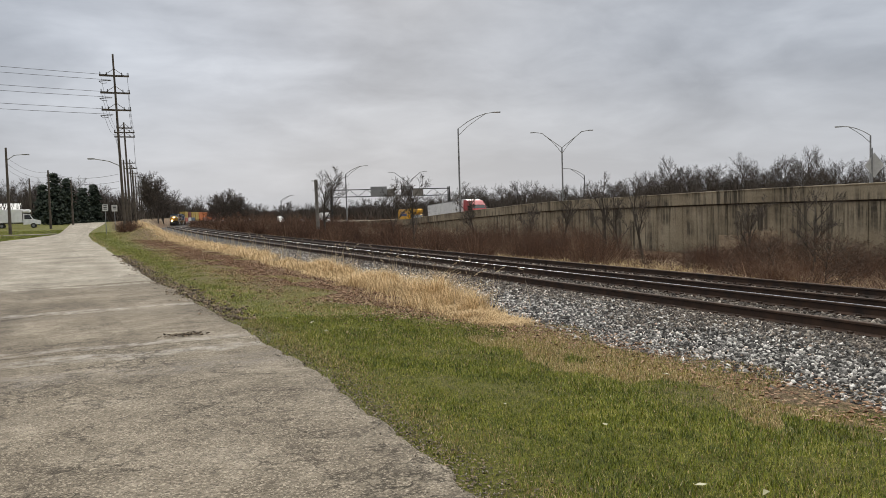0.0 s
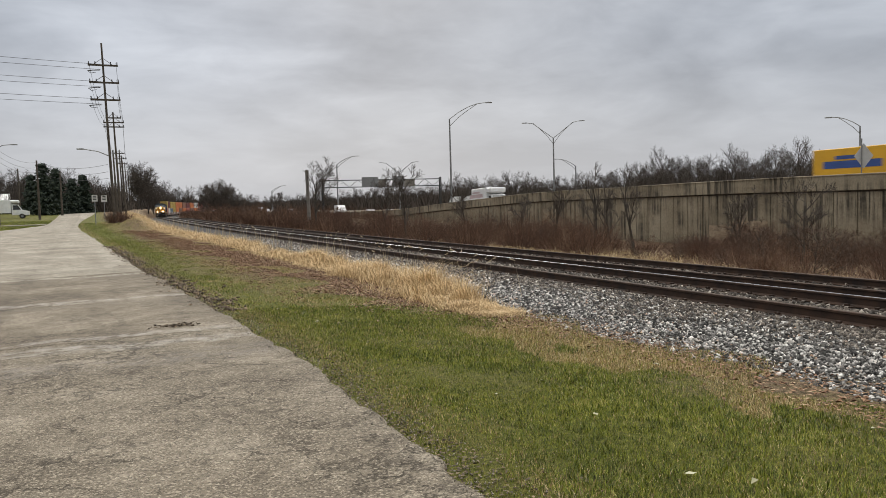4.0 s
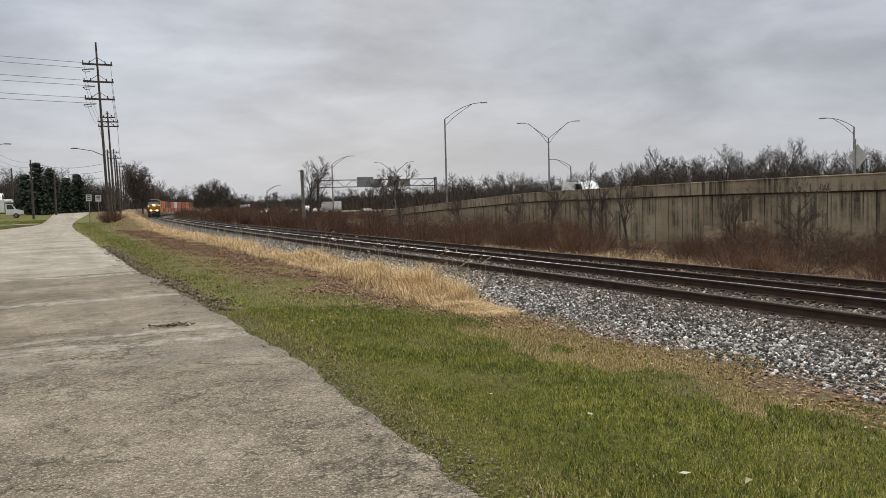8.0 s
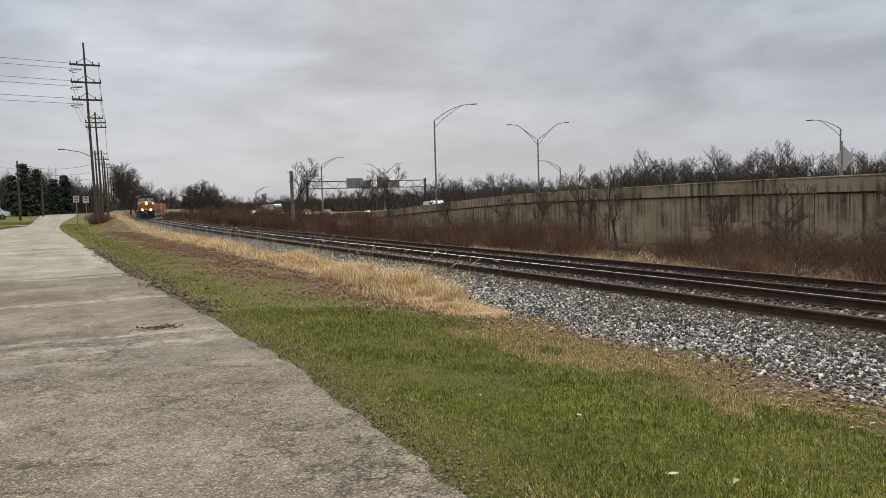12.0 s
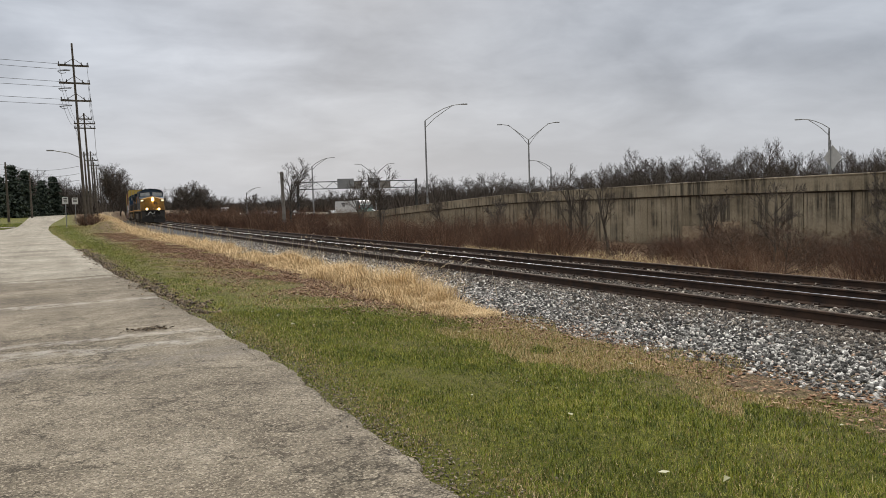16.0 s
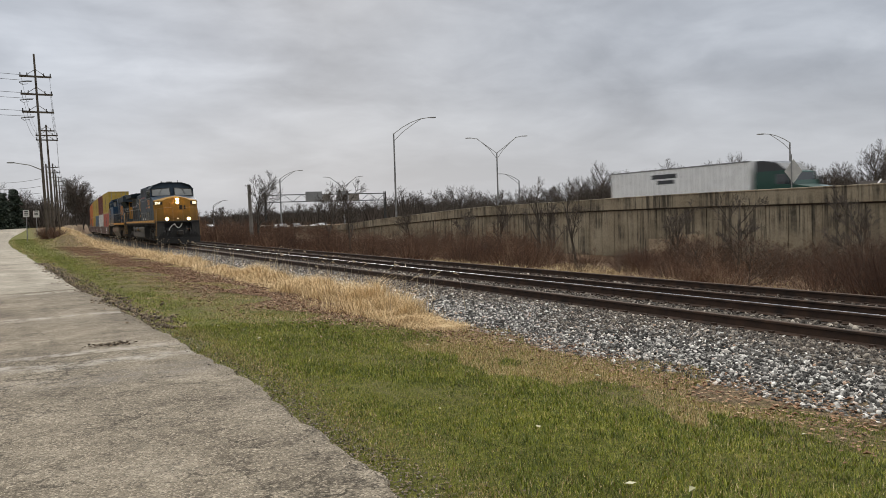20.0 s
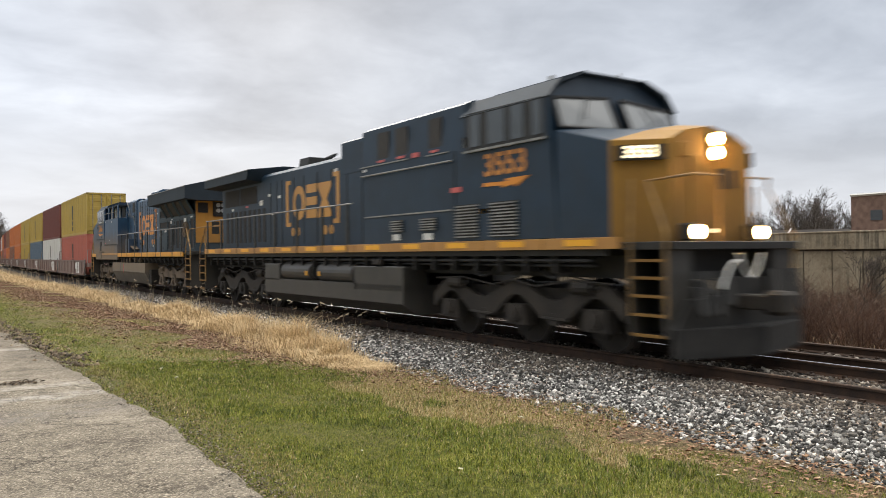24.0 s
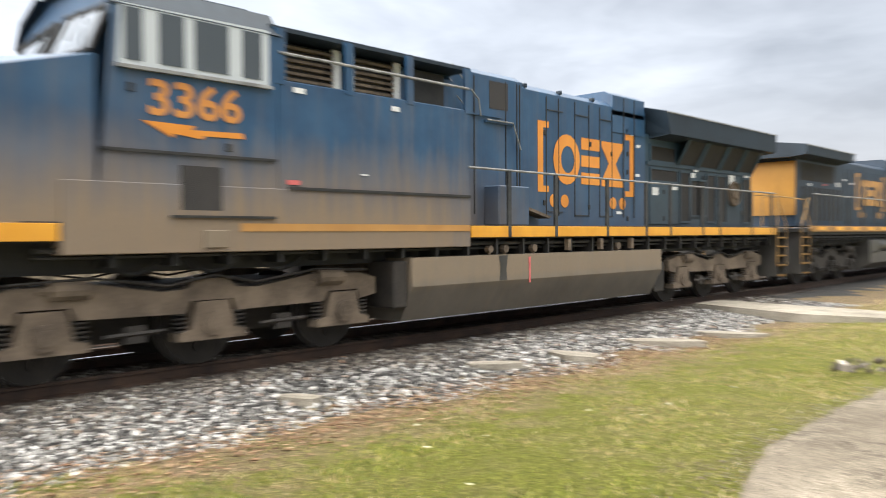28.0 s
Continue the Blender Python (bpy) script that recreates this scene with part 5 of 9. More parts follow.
    for sx in (-1, 1):
        emblem(root, 1.17 if sx < 0 else -2.31, -2.31 if sx < 0 else 1.17, 1.002, sx, M_ORANGE)
        hood_doors(root, sx, 1.0, (0.9, 0.5, -0.05, -0.55, -0.95, -1.42), 2.0, 4.3, M_BLUE2)
        hood_doors(root, sx, 1.02, (-1.86, -2.3), 2.0, 4.6, M_BLUE2)
        hood_doors(root, sx, 1.03, (1.75, 1.83, 2.15, 3.0), 2.0, 4.4, M_BLUE2)
        bm = bmesh.new()
        pipe(bm, [(sx * 1.1, 3.62, 4.5), (sx * 1.1, 2.95, 3.98), (sx * 1.1, 2.9, 3.7)], 0.016, 6)
        pipe(bm, [(sx * 1.1, 3.5, 3.98), (sx * 1.1, 3.2, 3.76)], 0.012, 6)
        pipe(bm, [(sx * 1.1, 2.72, 3.66), (sx * 1.1, 2.02, 3.66), (sx * 1.1, 1.8, 3.2)], 0.014, 6)
        pieces("grab_iron", bm, M_RAILING, root, "thin grey grab iron")
        for y, z in ((0.62, 4.05), (-0.3, 4.05), (-1.2, 4.05), (0.62, 2.08), (-0.3, 2.02), (-1.2, 2.02)):
            bm = bmesh.new()
            box(bm, sx * 1.012 - 0.012, sx * 1.012 + 0.012, y - 0.24, y + 0.24, z - 0.008, z + 0.008)
            part("door_edge", bm, M_POST, root)
        for y in (1.5, 0.4, -0.75):
            bm = bmesh.new()
            box(bm, sx * 0.94 - 0.05, sx * 0.94 + 0.05, y - 0.04, y + 0.04, 4.4, 4.475, 0.01)
            part("lifting_eye", bm, M_ROOF, root)
        bm = bmesh.new()
        prism(bm, [(1.15, 1.98), (1.9, 2.16), (1.9, 2.1), (1.2, 1.94)], sx * 1.02, sx * 1.3, "x")
        part("foot_plate", bm, M_TRUCK, root, "dusty bent foot plate")
        for y in (-1.35, -0.2, 0.9):
            bm = bmesh.new()
            box(bm, sx * 1.5 - 0.05, sx * 1.5 + 0.05, y - 0.05, y + 0.05, 1.34, 1.56, 0.01)
            part("hanger", bm, M_LOUVRE, root)
        bm = bmesh.new()
        flat(bm, [(2.09, 3.88), (2.6, 3.88), (2.6, 4.37), (2.09, 4.37)], 1.03, sx)
        part("vent", bm, M_SCREEN, root, "square dark vent")
        bm = bmesh.new()
        for w in ((2.3, 3.7, 3.72, 0.0), (1.95, 2.75, 3.62, 0)):
            box(bm, sx * 1.06 - 0.02, sx * 1.06 + 0.02, w[0], w[1], w[2], w[2] + 0.025)
        box(bm, sx * 1.2 - 0.18, sx * 1.2 + 0.18, 1.9, 2.75, 1.8, 2.5, 0.02)
        pieces("door_hood", bm, M_BLUE2, root)
        latches(root, sx, 1.0, [(0.95, 3.6), (-0.6, 3.5), (-1.4, 3.35), (-2.0, 3.9), (-2.05, 3.0), (0.97, 2.25), (-0.55, 2.2), (-2.05, 1.98), (-2.05, 3.4)])
        stickers(root, sx, 1.0, [(2.35, 3.48, 0.15, 0.12, M_PALE), (-2.22, 3.86, 0.12, 0.1, M_PALE), (-2.5, 3.6, 0.16, 0.06, M_PALE), (-2.47, 2.95, 0.18, 0.06, M_PALE), (-1.7, 2.1, 0.2, 0.06, M_PALE)])
        # radiator side
        screens(root, sx, 1.0, [(-4.17, -3.05, 3.34, 3.66), (-4.28, -3.05, 2.88, 3.13), (-4.9, -4.46, 1.95, 3.12), (-5.35, -5.0, 2.1, 2.95), (-5.75, -5.4, 2.1, 2.95), (-6.3, -5.85, 1.95, 3.12), (-6.95, -6.45, 1.95, 3.12), (-8.45, -8.0, 1.95, 3.12)], M_SLATE)
        for a, b in ((-5.22, -4.29), (-6.43, -5.35), (-7.49, -6.55), (-8.5, -7.6)):
            bm = bmesh.new()
            vs = [(sx * 1.015, a, 3.32), (sx * 1.015, b, 3.32), (sx * 1.32, b, 3.86), (sx * 1.32, a, 3.86)]
            bm.faces.new([bm.verts.new(v) for v in vs])
            bk = part("radiator_core", bm, M_SCREEN, root, "slanted dark radiator core")
            bm = bmesh.new()
            for e in (a, b):
                rod(bm, (sx * 1.02, e, 3.3), (sx * 1.34, e, 3.88), 0.05, 4)
            pieces("core_rib", bm, M_SLATE, bk)
        bm = bmesh.new()
        box(bm, sx * 1.01 - 0.02, sx * 1.01 + 0.02, -8.57, -2.85, 3.22, 3.3)
        part("belt_rail", bm, M_SLATE, root)
        bm = bmesh.new()
        box(bm, sx * 1.012 - 0.02, sx * 1.012 + 0.02, -4.3, -2.98, 1.86, 2.78, 0.01)
        part("access_door", bm, M_SLATE, root)
        stickers(root, sx, 1.035, [(-3.2, 2.62, 0.26, 0.18, M_PALE), (-4.1, 2.72, 0.3, 0.08, M_PALE), (-5.05, 3.08, 0.2, 0.12, M_PALE), (-5.2, 3.2, 0.22, 0.05, M_PALE), (-7.25, 3.05, 0.3, 0.28, M_PALE), (-8.2, 3.2, 0.3, 0.06, M_PALE)])
        latches(root, sx, 1.03, [(-3.6, 2.62), (-3.6, 2.0), (-5.6, 3.05), (-7.9, 3.0), (-7.9, 2.2)])
        bm = bmesh.new()
        rod(bm, (sx * 1.02, -7.37, 2.7), (sx * 1.06, -7.37, 2.7), 0.34, 20)
        rod(bm, (sx * 1.05, -7.37, 2.7), (sx * 1.12, -7.37, 2.7), 0.13, 12)
        hb = part("hand_brake", bm, M_TRUCK, root, "dusty round brake wheel")
        bm = bmesh.new()
        pipe(bm, [(sx * 1.09, -7.37 + 0.3 * math.cos(q * math.tau / 20), 2.7 + 0.3 * math.sin(q * math.tau / 20)) for q in range(21)], 0.022, 6)
        part("wheel_rim", bm, M_LOUVRE, hb, "worn tan wheel rim")
        side_railing(root, sx, (-8.6, -7.28, -5.4, -4.49, -2.93, -1.87, -0.36, 1.36, 2.7), 1.8, 2.74, -8.85, 3.72)
        # fuel tank with its folded side
        bm = bmesh.new()
        flat(bm, [(2.14, 0.8), (2.18, 0.8), (2.18, 1.25), (2.14, 1.25)], 1.582, sx)
        part("sight_glass", bm, M_RED, root)
        bm = bmesh.new()
        flat(bm, [(2.78, 0.87), (2.98, 0.87), (2.95, 1.1), (2.99, 1.29), (2.76, 1.29), (2.8, 1.05)], 1.576, sx)
        part("spill_stain", bm, M_TANK_DARK, root, "dark fuel spill down the tank")
        bm = bmesh.new()
        for y, r in ((-0.9, 0.08), (1.9, 0.07), (2.7, 0.07), (3.1, 0.06)):
            rod(bm, (sx * 1.4, y, 1.4), (sx * 1.5, y, 1.4), r, 10)
            rod(bm, (sx * 1.45, y, 1.25), (sx * 1.45, y, 1.4), 0.03, 6)
        pieces("filler", bm, M_TRUCK, root)
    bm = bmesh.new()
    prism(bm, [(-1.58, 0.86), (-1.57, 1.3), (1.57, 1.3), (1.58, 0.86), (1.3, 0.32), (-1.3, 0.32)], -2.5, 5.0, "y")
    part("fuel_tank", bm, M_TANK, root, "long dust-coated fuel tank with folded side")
    bm = bmesh.new()
    for sx in (-1, 1):
        box(bm, min(sx * 0.9, sx * 1.5), max(sx * 0.9, sx * 1.5), 5.02, 5.3, 0.55, 1.25, 0.02)
        box(bm, min(sx * 0.9, sx * 1.4), max(sx * 0.9, sx * 1.4), -2.95, -2.52, 0.35, 1.0, 0.02)
    pieces("tank_end_gear", bm, M_TRUCK_DARK, root)
    bm = bmesh.new()
    for i in range(6):
        rod(bm, (0.2 * (i % 3 - 1), 0.1 - i * 0.25, 4.46), (0.2 * (i % 3 - 1), 0.1 - i * 0.25, 4.53), 0.04, 6)
    pieces("roof_lug", bm, M_ROOF, root)
    coupler_and_end(root, -9.85, -1, M_BLUE2, M_YELLOW)
    coupler_and_end(root, 11.85, 1, M_BLUE2, M_YELLOW)
    return root, wheels


def locomotive_leading():
    root = thing("locomotive", "dark navy diesel locomotive with yellow nose and lit headlamps", "locomotive")
    wheels = common_under(root, True, M_TRUCK_DARK)
    for sx in (-1, 1):
        a = -9.0
        while a < 10.9:
            b = min(a + 1.66, 11.1)
            bm = bmesh.new()
            box(bm, sx * 1.56 - 0.02, sx * 1.56 + 0.025, a, b - 0.02, 1.68, 1.86, 0.004)
            sl = part("side_sill", bm, M_SILL, root, "tan-yellow side sill panel")
            bm = bmesh.new()
            box(bm, sx * 1.588 - 0.004, sx * 1.588 + 0.004, a + 0.5, b - 0.5, 1.73, 1.83)
            part("reflector", bm, M_REFLECT, sl)
            a = b
    # wide body from the hood's step to the cab
    bm = bmesh.new()
    prism(bm, [(-1.55, 1.86), (1.55, 1.86), (1.55, 3.6), (1.5, 4.46), (1.3, 4.56), (-1.3, 4.56), (-1.5, 4.46), (-1.55, 3.6)], 2.9, 7.0, "y")
    part("equipment_body", bm, M_BLUE1, root)
    for sx in (-1, 1):
        for ya, yb in ((3.67, 4.17), (4.45, 4.95), (5.77, 6.24)):
            bm = bmesh.new()
            flat(bm, [(ya, 3.74), (yb, 3.74), (yb, 4.34), (ya, 4.34)], 1.535, sx)
            part("body_screen", bm, M_SCREEN, root, "dark upright screen")
        bm = bmesh.new()
        pipe(bm, [(sx * 1.6, 2.99, 3.42), (sx * 1.6, 6.65, 3.42)], 0.022, 6)
        part("grab_line", bm, M_RAILING, root)
        bm = bmesh.new()
        box(bm, sx * 1.56 - 0.01, sx * 1.56 + 0.01, 3.1, 6.6, 2.46, 2.49)
        box(bm, sx * 1.56 - 0.01, sx * 1.56 + 0.01, 2.9, 5.0, 3.62, 3.645)
        box(bm, sx * 1.56 - 0.01, sx * 1.56 + 0.01, 5.7, 6.5, 3.6, 3.625)
        pieces("panel_edge", bm, M_RAILING, root)
        hood_doors(root, sx, 1.55, (2.95, 6.7), 1.9, 3.6, M_BLUE1)
        for ya, yb, za, zb, n in ((4.31, 4.78, 2.1, 2.36, 5), (5.52, 6.06, 2.1, 2.36, 5), (6.77, 7.47, 1.92, 2.55, 11), (7.84, 8.6, 1.92, 2.55, 11)):
            bm = bmesh.new()
            flat(bm, [(ya, za), (yb, za), (yb, zb), (ya, zb)], 1.56 if ya < 6.5 else 1.575, sx)
            gr = part("louvre", bm, M_BLACK, root)
            for q in range(n):
                bm = bmesh.new()
                z = za + (zb - za) * (q + 0.2) / n
                box(bm, sx * 1.59 - 0.02, sx * 1.59 + 0.02, ya, yb, z, z + 0.025)
                part("slat", bm, M_RAILING, gr)
        stickers(root, sx, 1.56, [(4.5, 1.99, 0.3, 0.13, M_PALE), (5.75, 1.98, 0.34, 0.13, M_PALE), (3.85, 3.7, 0.3, 0.05, M_RED), (4.7, 3.7, 0.3, 0.05, M_RED), (5.3, 3.68, 0.26, 0.1, M_RED), (6.0, 3.68, 0.26, 0.05, M_RED), (7.15, 3.72, 0.3, 0.2, M_PALE), (6.75, 2.85, 0.34, 0.1, M_RED), (1.6, 3.72, 0.16, 0.07, M_PALE), (3.1, 3.55, 0.14, 0.06, M_PALE), (7.65, 2.4, 0.3, 0.09, M_REFLECT)])
    cab(root, 7.0, 9.62, M_BLUE1, M_YELLOW, "3553", "3553", 1.87)
    # long hood
    bm = bmesh.new()
    prism(bm, [(-1.0, 1.86), (1.0, 1.86), (1.0, 4.1), (0.9, 4.2), (-0.9, 4.2), (-1.0, 4.1)], -8.72, 2.95, "y")
    part("engine_hood", bm, M_BLUE1, root)
    bm = bmesh.new()
    prism(bm, [(-1.01, 3.7), (1.01, 3.7), (1.01, 4.5), (0.9, 4.56), (-0.9, 4.56), (-1.01, 4.5)], 0.815, 2.92, "y")
    part("blower_housing", bm, M_BLUE1, root)
    for sx in (-1, 1):
        bm = bmesh.new()
        flat(bm, [(1.91, 3.82), (2.63, 3.82), (2.63, 4.4), (1.91, 4.4)], 1.014, sx)
        part("body_screen", bm, M_SCREEN, root, "dark square screen")
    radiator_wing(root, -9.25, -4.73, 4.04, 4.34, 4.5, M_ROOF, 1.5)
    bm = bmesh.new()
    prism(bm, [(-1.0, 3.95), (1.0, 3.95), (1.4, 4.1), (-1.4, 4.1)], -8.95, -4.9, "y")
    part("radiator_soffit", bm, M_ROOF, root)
    bm = bmesh.new()
    prism(bm, [(-0.4, 4.18), (0.4, 4.18), (0.34, 4.58), (-0.34, 4.58)], -3.35, -2.65, "y")
    part("exhaust", bm, M_BLACK, root)
    bm = bmesh.new()
    for i in range(3):
        rod(bm, (0.3 + 0.02 * i, -1.55 + i * 0.16, 4.4), (0.3 + 0.02 * i, -1.15 + i * 0.16, 4.46), 0.06, 8, 0.035)
    pieces("horn", bm, M_BLACK, root)
    bm = bmesh.new()
    box(bm, -0.97, 0.97, -8.76, -8.71, 2.2, 3.9)
    part("hood_end", bm, M_HOOD_END, root, "yellow hood end")
    for sx in (-1, 1):
        emblem(root, 0.66 if sx < 0 else -2.88, -2.88 if sx < 0 else 0.66, 1.002, sx, M_AMBER)
        hood_doors(root, sx, 1.0, (1.1, 0.2, -0.7, -1.6, -2.3, -3.2, -3.6, -4.1), 1.95, 3.9, M_BLUE1)
        for i in range(9):
            y = -8.3 + i * 0.44
            bm = bmesh.new()
            box(bm, sx * 1.004 - 0.006, sx * 1.004 + 0.006, y, y + 0.24, 2.05, 3.12)
            part("door_louvre", bm, M_SCREEN, root)
        for a, b in ((-8.4, -6.95), (-6.85, -5.3)):
            bm = bmesh.new()
            box(bm, sx * 1.004 - 0.006, sx * 1.004 + 0.006, a, b, 3.32, 3.88)
            part("radiator_screen", bm, M_SCREEN, root, "dark wire radiator screen")
        stickers(root, sx, 1.004, [(-7.6, 3.2, 0.2, 0.08, M_PALE), (-6.2, 3.24, 0.2, 0.06, M_RED), (-4.9, 3.3, 0.26, 0.16, M_PALE), (-4.2, 3.5, 0.2, 0.08, M_PALE), (-3.4, 3.4, 0.2, 0.08, M_PALE), (-3.9, 2.9, 0.26, 0.06, M_PALE)])
        side_railing(root, sx, (-8.7, -7.2, -5.6, -4.0, -2.4, -0.8, 0.8, 2.2), 1.86, 2.84, -8.84, 2.45)
        for ya, yb in ((-2.0, -0.1), (0.4, 2.35)):
            bm = bmesh.new()
            rod(bm, (sx * 1.3, ya, 1.17), (sx * 1.3, yb, 1.17), 0.25, 20)
            rod(bm, (sx * 1.3, ya - 0.06, 1.17), (sx * 1.3, yb + 0.06, 1.17), 0.18, 16)
            at = part("air_tank", bm, M_TANK_DARK, root, "grey cylindrical air reservoir", smooth=False)
            bm = bmesh.new()
            box(bm, sx * 1.53 - 0.03, sx * 1.53 + 0.03, (ya + 0.1 if ya > 0 else yb - 0.2), (ya + 0.2 if ya > 0 else yb - 0.1), 1.08, 1.2)
            part("tag", bm, M_REFLECT, at)
        bm = bmesh.new()
        box(bm, min(sx * 0.9, sx * 1.56), max(sx * 0.9, sx * 1.56), -3.2, -2.08, 0.9, 1.38, 0.02)
        box(bm, min(sx * 0.9, sx * 1.56), max(sx * 0.9, sx * 1.56), 2.5, 4.75, 0.8, 1.36, 0.02)
        pieces("equipment_box", bm, M_TANK_DARK, root)
        bm = bmesh.new()
        rod(bm, (sx * 1.56, 1.4, 1.45), (sx * 1.6, 1.4, 1.45), 0.05, 8)
        box(bm, min(sx * 1.45, sx * 1.6), max(sx * 1.45, sx * 1.6), 3.5, 3.8, 1.4, 1.5)
        pieces("valve", bm, M_TRUCK_DARK, root)
    bm = bmesh.new()
    prism(bm, [(-1.56, 0.55), (-1.56, 0.95), (1.56, 0.95), (1.56, 0.55), (1.2, 0.31), (-1.2, 0.31)], -3.2, 4.75, "y")
    part("fuel_tank", bm, M_TANK_DARK, root, "dark grimy fuel tank below two air reservoirs")
    coupler_and_end(root, -9.85, -1, M_BLUE1, M_YELLOW)
    coupler_and_end(root, 11.85, 1, M_BLUE1, M_YELLOW)
    bm = bmesh.new()
    for x, k in ((0.05, 1), (0.6, -1)):
        pts = [(x - 0.28 + i * 0.07, 12.05, 1.6 - 0.35 * math.sin(i / 8 * math.pi)) for i in range(9)] if k > 0 else [(0.32 + i * 0.05, 12.05, 1.5 + 0.12 * math.sin(i / 8 * math.pi) - 0.05 * i) for i in range(9)]
        pipe(bm, pts, 0.022, 6)
    pieces("pale_hose", bm, M_PALE, root, "pale looped air hose")
    return root, wheels


# ---------------------------------------------------------------- double-stacked container cars

def container_paint(name, col, dark):
    k = Nodes(name)
    v = k.coord()
    big, fine = k.noise(v, 0.9, 6, 0.65), k.noise(v, 14.0, 5, 0.7)
    run = k.noise(k.coord((1.0, 3.0, 0.3)), 1.2, 5, 0.7)
    c = k.mix(k.math("MULTIPLY", k.gray(run, 0.5, 0.72), 0.55), k.mix(k.gray(big, 0.3, 0.7), col, tuple(q * 1.15 for q in col)), dark)
    c = k.mix(k.math("MULTIPLY", k.gray(fine, 0.66, 0.78), 0.5), c, (0.16, 0.075, 0.04))
    return k.done(c, 0.6)


M_CONT = {
    "yellow": container_paint("faded_yellow_container", (0.42, 0.3, 0.065), (0.22, 0.16, 0.06)),
    "red": container_paint("faded_red_container", (0.40, 0.115, 0.085), (0.22, 0.08, 0.06)),
    "maroon": container_paint("maroon_container", (0.14, 0.035, 0.03), (0.09, 0.035, 0.03)),
    "white": container_paint("white_container", (0.6, 0.6, 0.58), (0.32, 0.3, 0.27)),
    "blue": container_paint("dull_blue_container", (0.09, 0.14, 0.2), (0.06, 0.08, 0.1)),
    "orange": container_paint("orange_container", (0.5, 0.15, 0.04), (0.25, 0.09, 0.04)),
    "brown": container_paint("brown_container", (0.22, 0.1, 0.065), (0.12, 0.06, 0.045)),
}
M_WELL = container_paint("dusty_well_car", (0.2, 0.135, 0.115), (0.1, 0.08, 0.07))


def container(colour, word):
    """A corrugated forty-foot box, its front end towards -y."""
    h, w, L = 2.72, 1.22, 12.19
    root = thing("container", colour + " steel shipping container, double-stacked on a well car", "container", "containers")
    mat = M_CONT[colour]
    bm = bmesh.new()
    n = 40
    for sx in (-1, 1):
        pr = []
        for i in range(n):
            y = 0.15 + (L - 0.3) * i / n
            s = (L - 0.3) / n
            pr += [(y, w - 0.04), (y + s * 0.35, w - 0.04), (y + s * 0.5, w - 0.005), (y + s * 0.85, w - 0.005)]
        pr.append((L - 0.15, w - 0.04))
        lo = [bm.verts.new((sx * x, y, 0.15)) for y, x in pr]
        hi = [bm.verts.new((sx * x, y, h - 0.1)) for y, x in pr]
        for i in range(len(pr) - 1):
            bm.faces.new((lo[i], lo[i + 1], hi[i + 1], hi[i]) if sx > 0 else (lo[i + 1], lo[i], hi[i], hi[i + 1]))
    box(bm, -w + 0.05, w - 0.05, 0.06, L - 0.06, 0.1, h - 0.04)
    part("wall", bm, mat, root)
    bm = bmesh.new()
    for sx in (-1, 1):
        for y in (0.0, L - 0.16):
            box(bm, sx * (w - 0.08) - 0.08, sx * (w - 0.08) + 0.08, y, y + 0.16, 0.0, h)
        box(bm, sx * (w - 0.05) - 0.05, sx * (w - 0.05) + 0.05, 0.1, L - 0.1, 0.0, 0.16)
        box(bm, sx * (w - 0.05) - 0.05, sx * (w - 0.05) + 0.05, 0.1, L - 0.1, h - 0.1, h)
    for y in (0.0, L - 0.1):
        box(bm, -w, w, y, y + 0.1, 0.0, 0.16)
        box(bm, -w, w, y, y + 0.1, h - 0.12, h)
    part("frame", bm, mat, root)
    for sx in (-1, 1):
        bm = bmesh.new()
        box(bm, sx * 0.58 - 0.54, sx * 0.58 + 0.54, 0.0, 0.06, 0.2, h - 0.16, 0.01)
        d = part("door", bm, mat, root)
        bm = bmesh.new()
        for i in range(4):
            box(bm, sx * 0.58 - 0.46, sx * 0.58 + 0.46, -0.02, 0.02, 0.45 + i * 0.56, 0.7 + i * 0.56, 0.02)
        pieces("door_panel", bm, mat, d)
        for x in (0.32, 0.85):
            bm = bmesh.new()
            rod(bm, (sx * x, -0.04, 0.15), (sx * x, -0.04, h - 0.1), 0.022, 6)
            part("lock_rod", bm, M_RAILING, d)
    if word:
        # lettering too small and worn to read: plain bars down the side
        for sx in (-1, 1):
            bm = bmesh.new()
            for i, hh in enumerate((1.0, 0.32, 0.3)):
                z = (1.15, 0.72, 0.35)[i]
                box(bm, sx * (w + 0.001) - 0.003, sx * (w + 0.001) + 0.003, 6.0, 6.5, z, z + hh)
            pieces("marking", bm, M_BLACK if colour != "white" else M_TANK_DARK, root)
    return root


